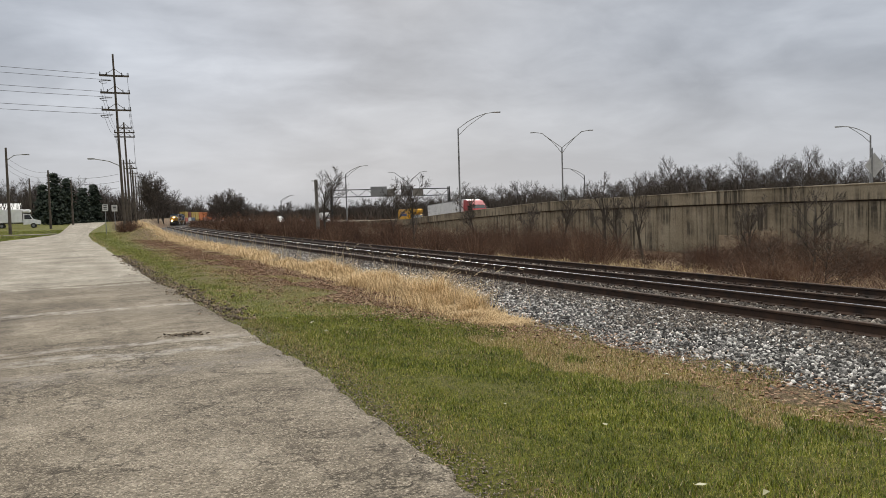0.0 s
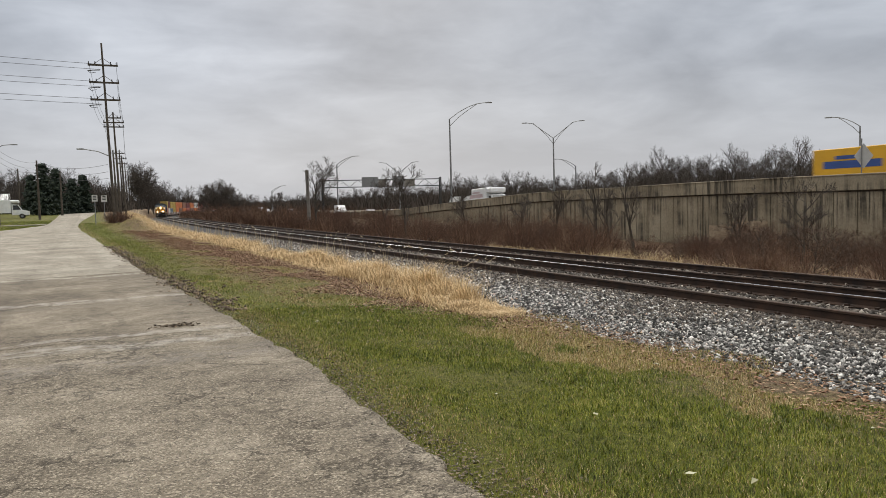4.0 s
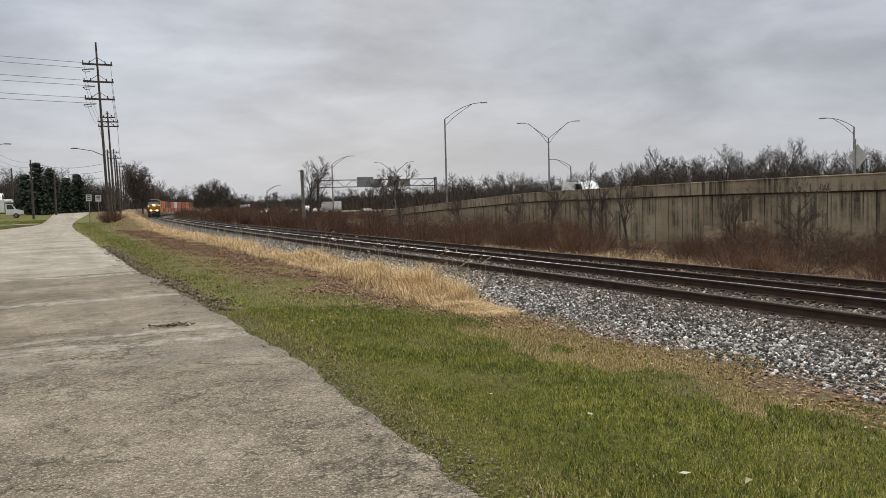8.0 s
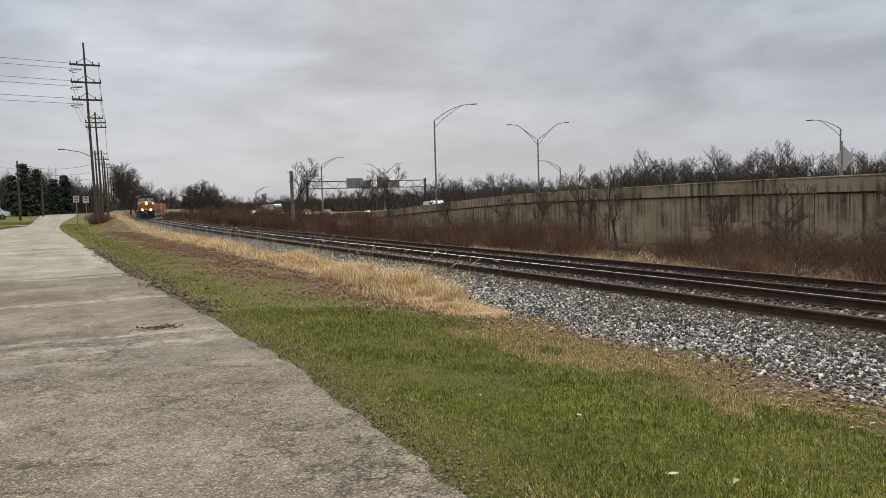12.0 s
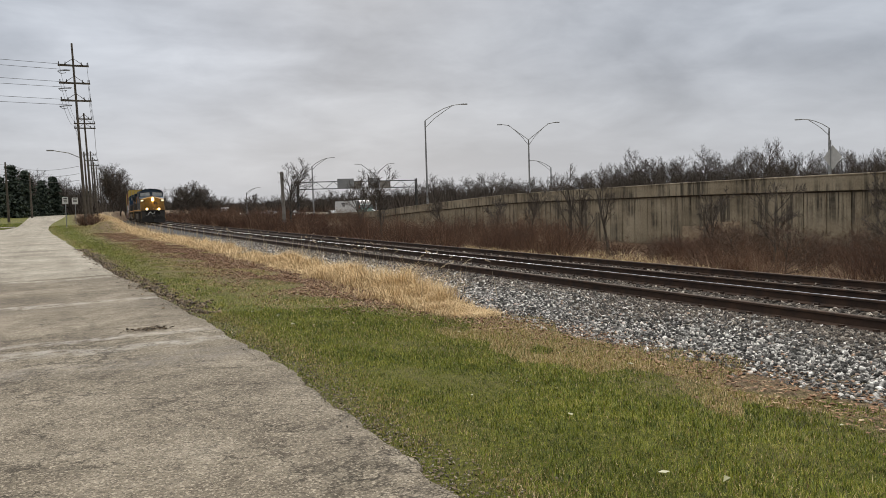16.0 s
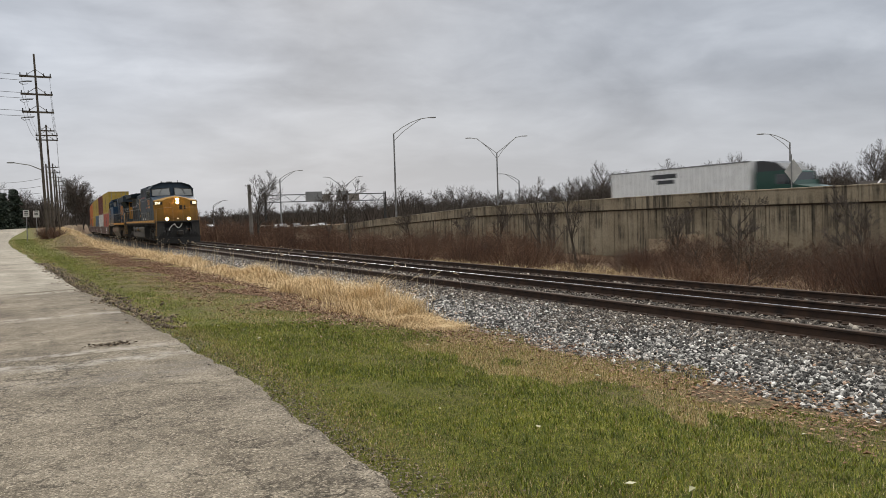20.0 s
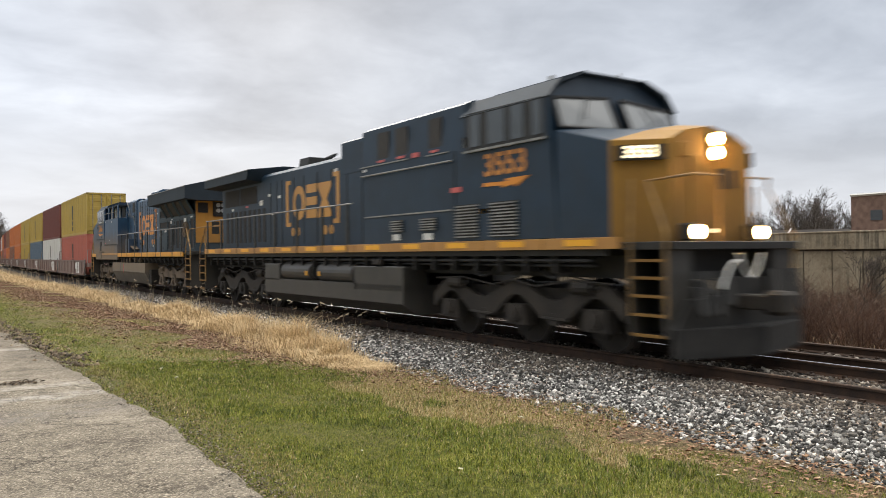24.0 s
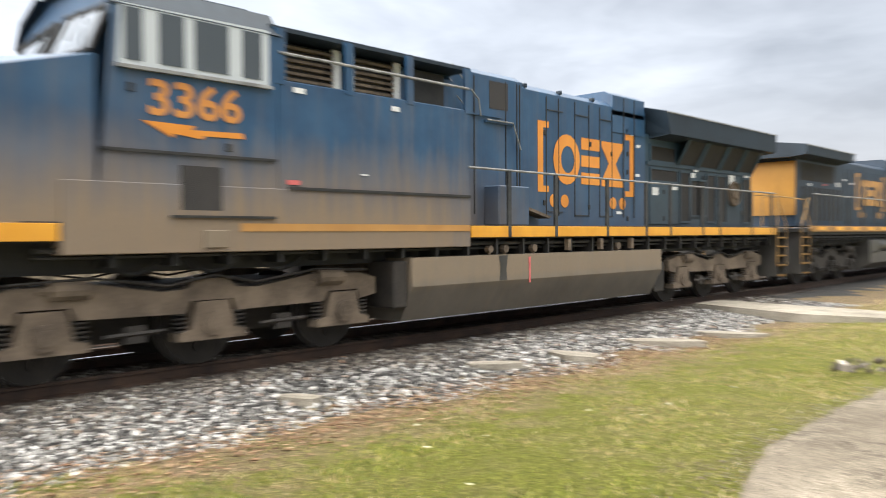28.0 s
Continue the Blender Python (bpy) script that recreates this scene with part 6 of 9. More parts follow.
def well_car():
    root = thing("well_car", "dusty brown well car with graffiti-pale side and ladders", "rail car", "well cars")
    for sx in (-1, 1):
        bm = bmesh.new()
        prism(bm, [(0.6, 0.42), (12.7, 0.42), (13.0, 0.7), (13.2, 1.32), (0.1, 1.32), (0.3, 0.7)], sx * 1.36, sx * 1.45, "x")
        sd = part("well_side", bm, M_WELL, root)
        bm = bmesh.new()
        box(bm, sx * 1.42 - 0.06, sx * 1.42 + 0.06, 0.1, 13.2, 1.3, 1.38)
        box(bm, sx * 1.46 - 0.03, sx * 1.46 + 0.03, 0.6, 12.7, 0.4, 0.5)
        part("top_chord", bm, M_WELL, sd)
        for i in range(8):
            bm = bmesh.new()
            box(bm, sx * 1.47 - 0.025, sx * 1.47 + 0.025, 1.0 + i * 1.6, 1.1 + i * 1.6, 0.45, 1.3)
            part("rib", bm, M_WELL, sd)
        bm = bmesh.new()
        box(bm, sx * 1.476 - 0.004, sx * 1.476 + 0.004, 2.2, 3.3, 0.5, 1.25)
        box(bm, sx * 1.476 - 0.004, sx * 1.476 + 0.004, 3.3, 3.8, 0.8, 1.2)
        pieces("pale_paint", bm, M_PALE, sd, "patch of pale sprayed paint")
    bm = bmesh.new()
    box(bm, -1.4, 1.4, 0.3, 13.0, 0.36, 0.44)
    part("well_floor", bm, M_BLACK, root)
    for y in (-0.2, 13.3):
        bm = bmesh.new()
        box(bm, -1.3, 1.3, y - 0.45, y + 0.45, 0.95, 1.2)
        box(bm, -0.9, 0.9, y - 0.9, y + 0.9, 0.55, 0.85)
        part("platform", bm, M_WELL, root)
        bm = bmesh.new()
        for sx in (-1, 1):
            for k in range(3):
                rod(bm, (sx * (0.7 + 0.3 * k), y, 1.2), (sx * (0.7 + 0.3 * k), y, 2.05), 0.02, 6)
            rod(bm, (sx * 0.7, y, 2.05), (sx * 1.3, y, 2.05), 0.02, 6)
            rod(bm, (sx * 1.42, y + 0.3, 0.4), (sx * 1.42, y + 0.3, 1.5), 0.02, 6)
            for z in (0.45, 0.75, 1.05):
                rod(bm, (sx * 1.42, y - 0.1, z), (sx * 1.42, y + 0.3, z), 0.018, 6)
        pieces("ladder", bm, M_RAILING, root)
        bm = bmesh.new()
        for sx in (-1, 1):
            for dy in (-0.85, 0.85):
                rod(bm, (sx * 0.68, y + dy, 0.42), (sx * 0.82, y + dy, 0.42), 0.42, 20)
            prism(bm, [(y - 1.15, 0.5), (y - 0.6, 0.62), (y - 0.3, 0.3), (y + 0.3, 0.3), (y + 0.6, 0.62), (y + 1.15, 0.5), (y + 1.15, 0.35), (y + 0.5, 0.75), (y - 0.5, 0.75), (y - 1.15, 0.35)][:6] + [(y + 0.6, 0.8), (y - 0.6, 0.8)], sx * 0.95, sx * 1.1, "x")
        part("truck", bm, M_TRUCK_DARK, root)
    return root


# ---------------------------------------------------------------- the train
TRAIN = []          # (thing, metres behind the trailing locomotive's origin, turned?)
WHEELS = []


def build_train():
    a, wa = locomotive_leading()
    TRAIN.append((a, -20.7, True))
    b, wb = locomotive_trailing()
    TRAIN.append((b, 0.0, False))
    WHEELS.extend([(w, -1) for w in wa] + [(w, 1) for w in wb])
    loads = [("yellow", "red"), ("maroon", "white"), ("yellow", "blue"), ("yellow", "yellow"), ("orange", "orange"), ("orange", "brown"), ("brown", "orange"), ("maroon", "red"), ("orange", "brown"),
             ("white", "orange"), ("red", "brown"), ("brown", "maroon"), ("orange", "brown"), ("brown", "red")]
    made = {}
    car = None
    for i, (top, low) in enumerate(loads):
        s = 15.1 + 13.6 * i
        car = well_car() if car is None else copy_thing(car, Matrix())
        TRAIN.append((car, s, False))
        for colour, z in ((low, 0.4), (top, 3.14)):
            made[colour] = copy_thing(made[colour], Matrix()) if colour in made else container(colour, colour in ("yellow", "white", "red"))
            TRAIN.append((made[colour], s + 0.55, z))


build_train()

# ---------------------------------------------------------------- plants and stones
RNG = np.random.default_rng(7)
EYE_Z = 1.65


def fast_mesh(name, V, F, mat, parent=None):
    """A mesh from numpy arrays of vertices and triangles or quads."""
    me = bpy.data.meshes.new(name)
    k = F.shape[1]
    me.vertices.add(len(V))
    me.vertices.foreach_set("co", np.ascontiguousarray(V, dtype=np.float32).ravel())
    me.loops.add(F.size)
    me.loops.foreach_set("vertex_index", np.ascontiguousarray(F, dtype=np.int32).ravel())
    me.polygons.add(len(F))
    me.polygons.foreach_set("loop_start", np.arange(0, F.size, k, dtype=np.int32))
    me.polygons.foreach_set("loop_total", np.full(len(F), k, dtype=np.int32))
    me.update(calc_edges=True)
    return link_mesh(name, me, mat, parent)


def field(x, y, scale, seed):
    """Smooth patchiness between about -1 and 1, from a few crossed waves."""
    r = np.random.default_rng(seed)
    out = np.zeros_like(x)
    for i in range(7):
        a, s, p = r.uniform(0, math.tau), scale * r.uniform(0.6, 1.9), r.uniform(0, math.tau)
        out += np.sin((x * math.cos(a) + y * math.sin(a)) * s + p)
    return out / 3.2


GZ_X = np.linspace(-12, 46, 233)


def ground_many(x, y):
    """ground_z for many points of the near country (y below 90)."""
    base = np.array([ground_z(float(q), 0.0) for q in GZ_X])
    z = np.interp(x, GZ_X, base)
    far = y > 60
    if far.any():
        z[far] = [ground_z(float(a), float(b)) for a, b in zip(x[far], y[far])]
    return z


def blades(name, x, y, h, w, lean, mat, label, category, z=None, droop=0.35, segs=1, parent=None):
    """Grass blades, one each at (x, y): tapered strips that lean and droop."""
    n = len(x)
    z = ground_many(x, y) if z is None else z
    a = RNG.uniform(0, math.tau, n)
    dx, dy = np.cos(a), np.sin(a)
    b = a + RNG.normal(math.pi / 2, 0.5, n)
    lx, ly = np.cos(b) * lean * h, np.sin(b) * lean * h
    if segs == 1:
        V = np.empty((n, 3, 3))
        V[:, 0] = np.stack([x - dx * w / 2, y - dy * w / 2, z - 0.01], 1)
        V[:, 1] = np.stack([x + dx * w / 2, y + dy * w / 2, z - 0.01], 1)
        V[:, 2] = np.stack([x + lx, y + ly, z + h * np.sqrt(np.maximum(0.05, 1 - lean ** 2))], 1)
        F = np.arange(n * 3).reshape(n, 3)
    else:
        V = np.empty((n, 5, 3))
        V[:, 0] = np.stack([x - dx * w / 2, y - dy * w / 2, z - 0.01], 1)
        V[:, 1] = np.stack([x + dx * w / 2, y + dy * w / 2, z - 0.01], 1)
        m = 0.6
        V[:, 2] = np.stack([x + lx * m * 0.6 + dx * w * 0.4, y + ly * m * 0.6 + dy * w * 0.4, z + h * m], 1)
        V[:, 3] = np.stack([x + lx * m * 0.6 - dx * w * 0.4, y + ly * m * 0.6 - dy * w * 0.4, z + h * m], 1)
        V[:, 4] = np.stack([x + lx * (1 + droop), y + ly * (1 + droop), z + h * (1 - droop * 0.35)], 1)
        o = np.arange(n)[:, None] * 5
        F = np.concatenate([o + np.array([[0, 1, 2]]), o + np.array([[0, 2, 3]]), o + np.array([[3, 2, 4]])], 0)
    ob = fast_mesh(name, V.reshape(-1, 3), F, mat, parent)
    return tagged(ob, label, category, kind="stuff") if parent is None else ob




def grass_material():
    """Green blades whose tone differs blade by blade, tuft by tuft and patch by patch."""
    k = Nodes("green_blade")
    v = k.coord()
    f = k.n("ShaderNodeNewGeometry").outputs["Random Per Island"]
    tuft, patch = k.gray(k.noise(v, 6.5, 3, 0.6), 0.3, 0.7), k.gray(k.noise(v, 0.8, 4, 0.6), 0.3, 0.7)
    f = k.math("ADD", k.math("MULTIPLY", f, 0.55), k.math("ADD", k.math("MULTIPLY", tuft, 0.27), k.math("MULTIPLY", patch, 0.18)))
    col = k.ramp(f, [(0.1, (0.02, 0.03, 0.003)), (0.36, (0.076, 0.106, 0.006)), (0.56, (0.185, 0.216, 0.014)), (0.76, (0.335, 0.335, 0.042)), (0.95, (0.62, 0.52, 0.2))])
    return k.done(col, 0.6)


M_GRASS = grass_material()
M_GRASS_DRY = island("straw_blade", [(0.0, (0.2, 0.125, 0.055)), (0.4, (0.42, 0.3, 0.14)), (0.75, (0.58, 0.45, 0.23)), (1.0, (0.72, 0.6, 0.38))], 0.8)
M_WEED = island("golden_dead_grass", [(0.0, (0.3, 0.19, 0.085)), (0.4, (0.62, 0.45, 0.24)), (0.75, (0.8, 0.63, 0.38)), (1.0, (0.9, 0.78, 0.56))], 0.8, 0.0, 0.7)
M_SEED = island("pale_seed_head", [(0.0, (0.3, 0.23, 0.15)), (1.0, (0.55, 0.46, 0.33))], 0.85)
M_LEAF = island("dead_leaf", [(0.0, (0.085, 0.04, 0.02)), (0.5, (0.22, 0.112, 0.058)), (0.85, (0.34, 0.2, 0.11)), (1.0, (0.48, 0.36, 0.23))], 0.8)
M_GRIT = island("road_grit", [(0.0, (0.08, 0.065, 0.05)), (0.6, (0.22, 0.19, 0.15)), (1.0, (0.42, 0.38, 0.31))], 0.9)
M_SOIL = island("soil_and_leaf", [(0.0, (0.04, 0.028, 0.018)), (0.6, (0.11, 0.08, 0.052)), (1.0, (0.26, 0.19, 0.12))], 0.9)
M_LEAF_PALE = island("pale_fallen_leaf", [(0.0, (0.3, 0.29, 0.16)), (1.0, (0.5, 0.48, 0.34))], 0.7)
M_BRUSH = island("brown_brush_twig", [(0.0, (0.016, 0.009, 0.006)), (0.38, (0.066, 0.034, 0.022)), (0.68, (0.165, 0.086, 0.052)), (1.0, (0.42, 0.31, 0.2))], 0.9, 0.0, 0.3)
M_SHRUB = island("brown_shrub_twig", [(0.0, (0.05, 0.032, 0.022)), (0.5, (0.11, 0.07, 0.047)), (1.0, (0.2, 0.14, 0.1))], 0.9)
M_BARK = worn("grey_brown_bark", (0.035, 0.028, 0.022), (0.1, 0.085, 0.07), 5.0, 0.92, 0.0, 30.0, 0.6)
M_TWIG = island("bare_twig", [(0.0, (0.026, 0.021, 0.017)), (0.5, (0.07, 0.057, 0.047)), (1.0, (0.14, 0.115, 0.095))], 0.92)
M_NEEDLE = island("spruce_needle", [(0.0, (0.008, 0.016, 0.01)), (0.6, (0.02, 0.034, 0.02)), (1.0, (0.04, 0.055, 0.032))], 0.8)


def edge_x(y):
    return np.array([road_right(float(q)) for q in np.round(y, 1)])


def build_lawn():
    def scatter(n, y0, y1, power):
        y = y0 + (y1 - y0) * RNG.random(n) ** power
        x = RNG.uniform(np.where(y > 40, -1.0, 1.0), 7.1, n)
        return x, y
    xs, ys = [], []
    for n, y0, y1, p in ((640000, -3.0, 13.0, 1.0), (90000, -26.0, -3.0, 0.8), (150000, 13.0, 46.0, 1.25), (50000, 46.0, 110.0, 1.3)):
        x, y = scatter(n, y0, y1, p)
        xs.append(x), ys.append(y)
    x, y = np.concatenate(xs), np.concatenate(ys)
    u = x - edge_x(y)
    patch = field(x, y, 1.1, 3)
    fine = field(x, y, 4.5, 5)
    keep = (u > -0.03) & (x < 6.6 + 0.4 * field(x, y, 2.0, 11))
    # worn strip of soil along the road's edge
    keep &= (u > 0.2 + 0.26 * np.clip(fine + 0.5 * patch, -0.6, 1)) | (RNG.random(len(x)) < 0.15)
    straw = (x + 0.7 * fine + 0.7 * patch > 5.85) & (RNG.random(len(x)) < 0.75) | (RNG.random(len(x)) < 0.05 + 0.12 * np.clip(patch + 0.3, 0, 1) + 0.4 * np.exp(-((u - 0.3) / 0.35) ** 2) + 0.55 * np.clip((x - 4.2) / 2.0, 0, 1) * np.clip((y - 10) / 8.0 + 0.35, 0.1, 1))
    straw |= (y > 13) & (x > 3.4 - 0.02 * y + 0.6 * fine) & (RNG.random(len(x)) < 0.55)
    straw |= (y < -5) & (RNG.random(len(x)) < 0.45)
    thin = RNG.random(len(x)) < np.where((x > 6.2) & straw, 0.6, 1.0)
    keep &= thin
    d = np.hypot(x, y)
    h = RNG.uniform(0.022, 0.05, len(x)) * (1 + 0.25 * patch) * (1 + 0.3 * np.clip(field(x, y, 11.0, 15), -0.9, 1.2)) * (1 + 0.012 * d)
    w = RNG.uniform(0.0032, 0.0068, len(x)) * (1 + d / 11.0)
    for m, mat, nm, lab in ((keep & ~straw, M_GRASS, "lawn", "short mown green grass beside the road"), (keep & straw, M_GRASS_DRY, "dry_lawn", "dry straw-coloured short grass")):
        blades(nm, x[m], y[m], h[m] * (0.8 if nm == "dry_lawn" else 1.0), w[m], RNG.uniform(0.3, 1.05, m.sum()), mat, lab, "grass")
    # left verge and its lawn
    n = 60000
    y = RNG.uniform(20, 130, n)
    x = np.array([road_left(float(q)) for q in np.round(y, 1)]) - 22 * RNG.random(n) ** 1.5
    z = np.array([ground_z(float(a), float(b)) for a, b in zip(x, y)])
    blades("verge", x, y, RNG.uniform(0.08, 0.16, n), RNG.uniform(0.03, 0.06, n), RNG.uniform(0.2, 0.8, n), M_GRASS, "green lawn across the road", "grass", z)


def build_weeds():
    """The band of tall dead grass between turf and ballast, in tufts with gaps."""
    n = 3600
    y = 11.2 + 130 * RNG.random(n) ** 2.0
    mid = np.interp(y, [11, 13, 18, 24, 40, 60, 90, 145], [6.15, 6.2, 6.6, 6.75, 6.7, 6.3, 5.6, 5.2])
    half = np.interp(y, [11, 13, 20, 40, 90, 145], [0.3, 0.65, 0.6, 0.75, 1.3, 1.8])
    x = mid + half * np.clip(RNG.normal(0, 0.55, n), -1.5, 1.3)
    ok = field(x, y, 0.9, 21) > -0.75 + 0.35 * (np.abs(x - mid) > half * 0.7)
    gap = (np.abs(y - 17.2) < 0.8) & (x > 6.5)
    x, y = x[ok & ~gap], y[ok & ~gap]
    per = np.where(y < 30, 38, np.where(y < 60, 24, 12))
    X, Y = np.repeat(x, per), np.repeat(y, per)
    r = RNG.normal(0, 0.13, len(X)) * (1 + Y / 60)
    t = RNG.uniform(0, math.tau, len(X))
    X, Y = X + r * np.cos(t), Y + r * np.sin(t)
    edge = 1.0 - 0.55 * np.clip(np.abs(X - np.interp(Y, [11, 13, 18, 24, 40, 60, 90, 145], [6.15, 6.2, 6.6, 6.75, 6.7, 6.3, 5.6, 5.2]) - 0.15) / 1.0, 0, 1)
    hump = 1 + 0.35 * np.exp(-((Y - 95) / 25) ** 2)
    h = RNG.uniform(0.1, 0.56, len(X)) * np.clip(0.8 + 0.45 * field(X, Y, 0.9, 31), 0.25, 1.6) * hump * np.interp(Y, [11, 13, 20], [0.55, 0.85, 1.0]) * edge * np.clip(0.9 + 0.4 * field(X, Y, 5.0, 33), 0.4, 1.5)
    w = RNG.uniform(0.0025, 0.0062, len(X)) * (1 + Y / 20.0)
    blades("tall_dead_grass", X, Y, np.maximum(h, 0.1), w, RNG.uniform(0.1, 1.05, len(X)), M_WEED, "tall golden dead grass along the ballast", "grass", None, 0.55, 2)
    # taller stalks with seed heads on the track's side
    n = 150
    y = 13 + 75 * RNG.random(n) ** 1.6
    x = np.interp(y, [11, 20, 40, 90], [6.6, 7.3, 7.5, 7.0]) + RNG.normal(0, 0.3, n)
    z = ground_many(x, y)
    h = RNG.uniform(0.55, 0.95, n)
    a = RNG.uniform(0, math.tau, n)
    lean = RNG.uniform(0.1, 0.35, n)
    V, F = [], []
    for i in range(n):
        b = len(V)
        w = 0.004 * (1 + y[i] / 14)
        tx, ty, tz = x[i] + math.cos(a[i]) * lean[i] * h[i], y[i] + math.sin(a[i]) * lean[i] * h[i], z[i] + h[i]
        hx, hy = tx + math.cos(a[i]) * 0.1, ty + math.sin(a[i]) * 0.1
        V += [(x[i] - w, y[i], z[i]), (x[i] + w, y[i], z[i]), (tx, ty, tz), (tx - 1.3 * w, ty, tz), (tx + 1.3 * w, ty, tz), (hx, hy, tz + 0.06), (hx, hy + 1.5 * w, tz + 0.02)]
        F += [(b, b + 1, b + 2), (b + 3, b + 4, b + 5), (b + 3, b + 5, b + 6)]
    tagged(fast_mesh("seed_stalk", np.array(V), np.array(F), M_SEED), "pale seed stalks above the dead grass", "grass", kind="stuff")


def scatter_leaves(name, x, y, size, mat, label, lift=0.02):
    n = len(x)
    z = ground_many(x, y) + lift
    a = RNG.uniform(0, math.tau, n)
    c, s = np.cos(a) * size, np.sin(a) * size
    k = RNG.uniform(-0.5, 0.9, n) * size
    V = np.empty((n, 5, 3))
    V[:, 0] = np.stack([x - c, y - s, z], 1)
    V[:, 1] = np.stack([x - s * 0.6, y + c * 0.6, z + np.abs(k)], 1)
    V[:, 2] = np.stack([x + c, y + s, z + np.abs(k) * 0.4], 1)
    V[:, 3] = np.stack([x + s * 0.6, y - c * 0.6, z + np.abs(k) * 0.8], 1)
    V[:, 4] = np.stack([x, y, z + 0.002], 1)
    o = np.arange(n)[:, None] * 5
    F = np.concatenate([o + np.array([[0, 4, 1]]), o + np.array([[4, 2, 1]]), o + np.array([[0, 3, 4]]), o + np.array([[3, 2, 4]])], 0)
    return tagged(fast_mesh(name, V.reshape(-1, 3), F, mat), label, "leaves", kind="stuff")


CUBE_V = np.array([(-1, -1, -1), (1, -1, -1), (1, 1, -1), (-1, 1, -1), (-1, -1, 1), (1, -1, 1), (1, 1, 1), (-1, 1, 1)], float)
CUBE_F = np.array([(0, 3, 2), (0, 2, 1), (4, 5, 6), (4, 6, 7), (0, 1, 5), (0, 5, 4), (1, 2, 6), (1, 6, 5), (2, 3, 7), (2, 7, 6), (3, 0, 4), (3, 4, 7)])


def stones_arrays(x, y, z, r, rng):
    n = len(x)
    V = CUBE_V[None] * rng.uniform(0.42, 1.0, (n, 8, 3))
    V *= rng.uniform(0.55, 1.2, (n, 1, 3)) * np.array([1.0, 1.0, 0.6])
    q = rng.normal(0, 1, (n, 4))
    q[:, 0] += 1.0
    q /= np.linalg.norm(q, axis=1)[:, None]
    w, a, b, c = q.T
    R = np.stack([1 - 2 * (b * b + c * c), 2 * (a * b - c * w), 2 * (a * c + b * w), 2 * (a * b + c * w), 1 - 2 * (a * a + c * c), 2 * (b * c - a * w), 2 * (a * c - b * w), 2 * (b * c + a * w), 1 - 2 * (a * a + b * b)], 1).reshape(n, 3, 3)
    V = np.einsum("nij,nkj->nki", R, V) * r[:, None, None] + np.stack([x, y, z], 1)[:, None]
    F = (np.arange(n)[:, None, None] * 8 + CUBE_F[None]).reshape(-1, 3)
    return V.reshape(-1, 3), F


def build_litter():
    n = 76000
    y = 8.5 + 60 * RNG.random(n) ** 1.4
    mid = np.interp(y, [8, 11, 16, 25, 40, 70], [5.8, 5.5, 5.2, 5.0, 4.8, 4.2])
    x = mid + RNG.normal(0, 0.75, n)
    ok = (field(x, y, 1.3, 41) > -0.5) & (x > edge_x(y) + 0.9) & (RNG.random(n) < np.clip((y - 8.5 + 2.0 * field(x, y, 1.0, 43)) / 7.0, 0.03, 1.0)) & (x < 6.6)
    scatter_leaves("leaf_litter", x[ok], y[ok], RNG.uniform(0.012, 0.028, ok.sum()) * (1 + y[ok] / 50), M_LEAF, "brown dead leaves drifted in the grass", 0.03)
    n = 18000
    y = RNG.uniform(-20, 40, n)
    x = edge_x(y) + np.abs(RNG.normal(0, 0.24, n)) * np.clip(1 + field(y, y * 0, 0.9, 71), 0.3, 2) - 0.1
    scatter_leaves("edge_litter", x, y, RNG.uniform(0.007, 0.02, n), M_SOIL, "bits of leaf and soil along the road's edge", 0.012)
    n = 34
    y = RNG.uniform(-10, 16, n)
    x = RNG.uniform(2.6, 5.8, n)
    scatter_leaves("pale_leaves", x, y, RNG.uniform(0.02, 0.045, n), M_LEAF_PALE, "scattered pale leaves on the grass", 0.06)
    # loose grit on the road's crumbling edge
    n = 9000
    y = RNG.uniform(-16, 30, n)
    x = edge_x(y) + RNG.normal(0.08, 0.13, n)
    r = RNG.uniform(0.003, 0.009, n)
    V, F = stones_arrays(x, y, np.where(x < edge_x(y) - 0.03, 0.012, -0.035) + r * 0.3, r, RNG)
    tagged(fast_mesh("grit", V, F, M_GRIT), "loose grit along the road's broken edge", "gravel", kind="stuff")
    # clods of dark earth thrown up along the edge
    n = 1500
    y = 13 + 26 * RNG.random(n) ** 1.2
    x = edge_x(y) + RNG.normal(0.2, 0.2, n)
    r = RNG.uniform(0.012, 0.05, n)
    V, F = stones_arrays(x, y, ground_many(x, y) + r * 0.25, r, RNG)
    tagged(fast_mesh("clods", V, F, M_SOIL), "dark earth clods along the road's edge", "soil", kind="stuff")
    n = 9000
    y = RNG.uniform(-14, 13, n)
    x = 6.35 + RNG.normal(0, 0.4, n)
    ok = (x < 7.0) & (x > 4.6)
    scatter_leaves("strip_litter", x[ok], y[ok], RNG.uniform(0.012, 0.035, ok.sum()), M_LEAF, "crumbled brown leaves between turf and ballast", 0.02)
    # a dark tuft of leaves lying on the road
    n = 260
    x, y = 1.16 + RNG.normal(0, 0.16, n), 11.55 + RNG.normal(0, 0.1, n)
    scatter_leaves("leaf_clump", x, y, RNG.uniform(0.012, 0.03, n), M_SOIL, "small dark clump of dead leaves on the road", 0.03)


def bed_z(u):
    return np.interp(u, [-3.95, -3.4, -2.0, -1.3, 1.3, 1.9, 2.5, 5.2, 5.9, 7.4], [-0.3, -0.275, -0.225, -0.205, -0.205, -0.24, -0.43, -0.43, -0.5, -0.95])


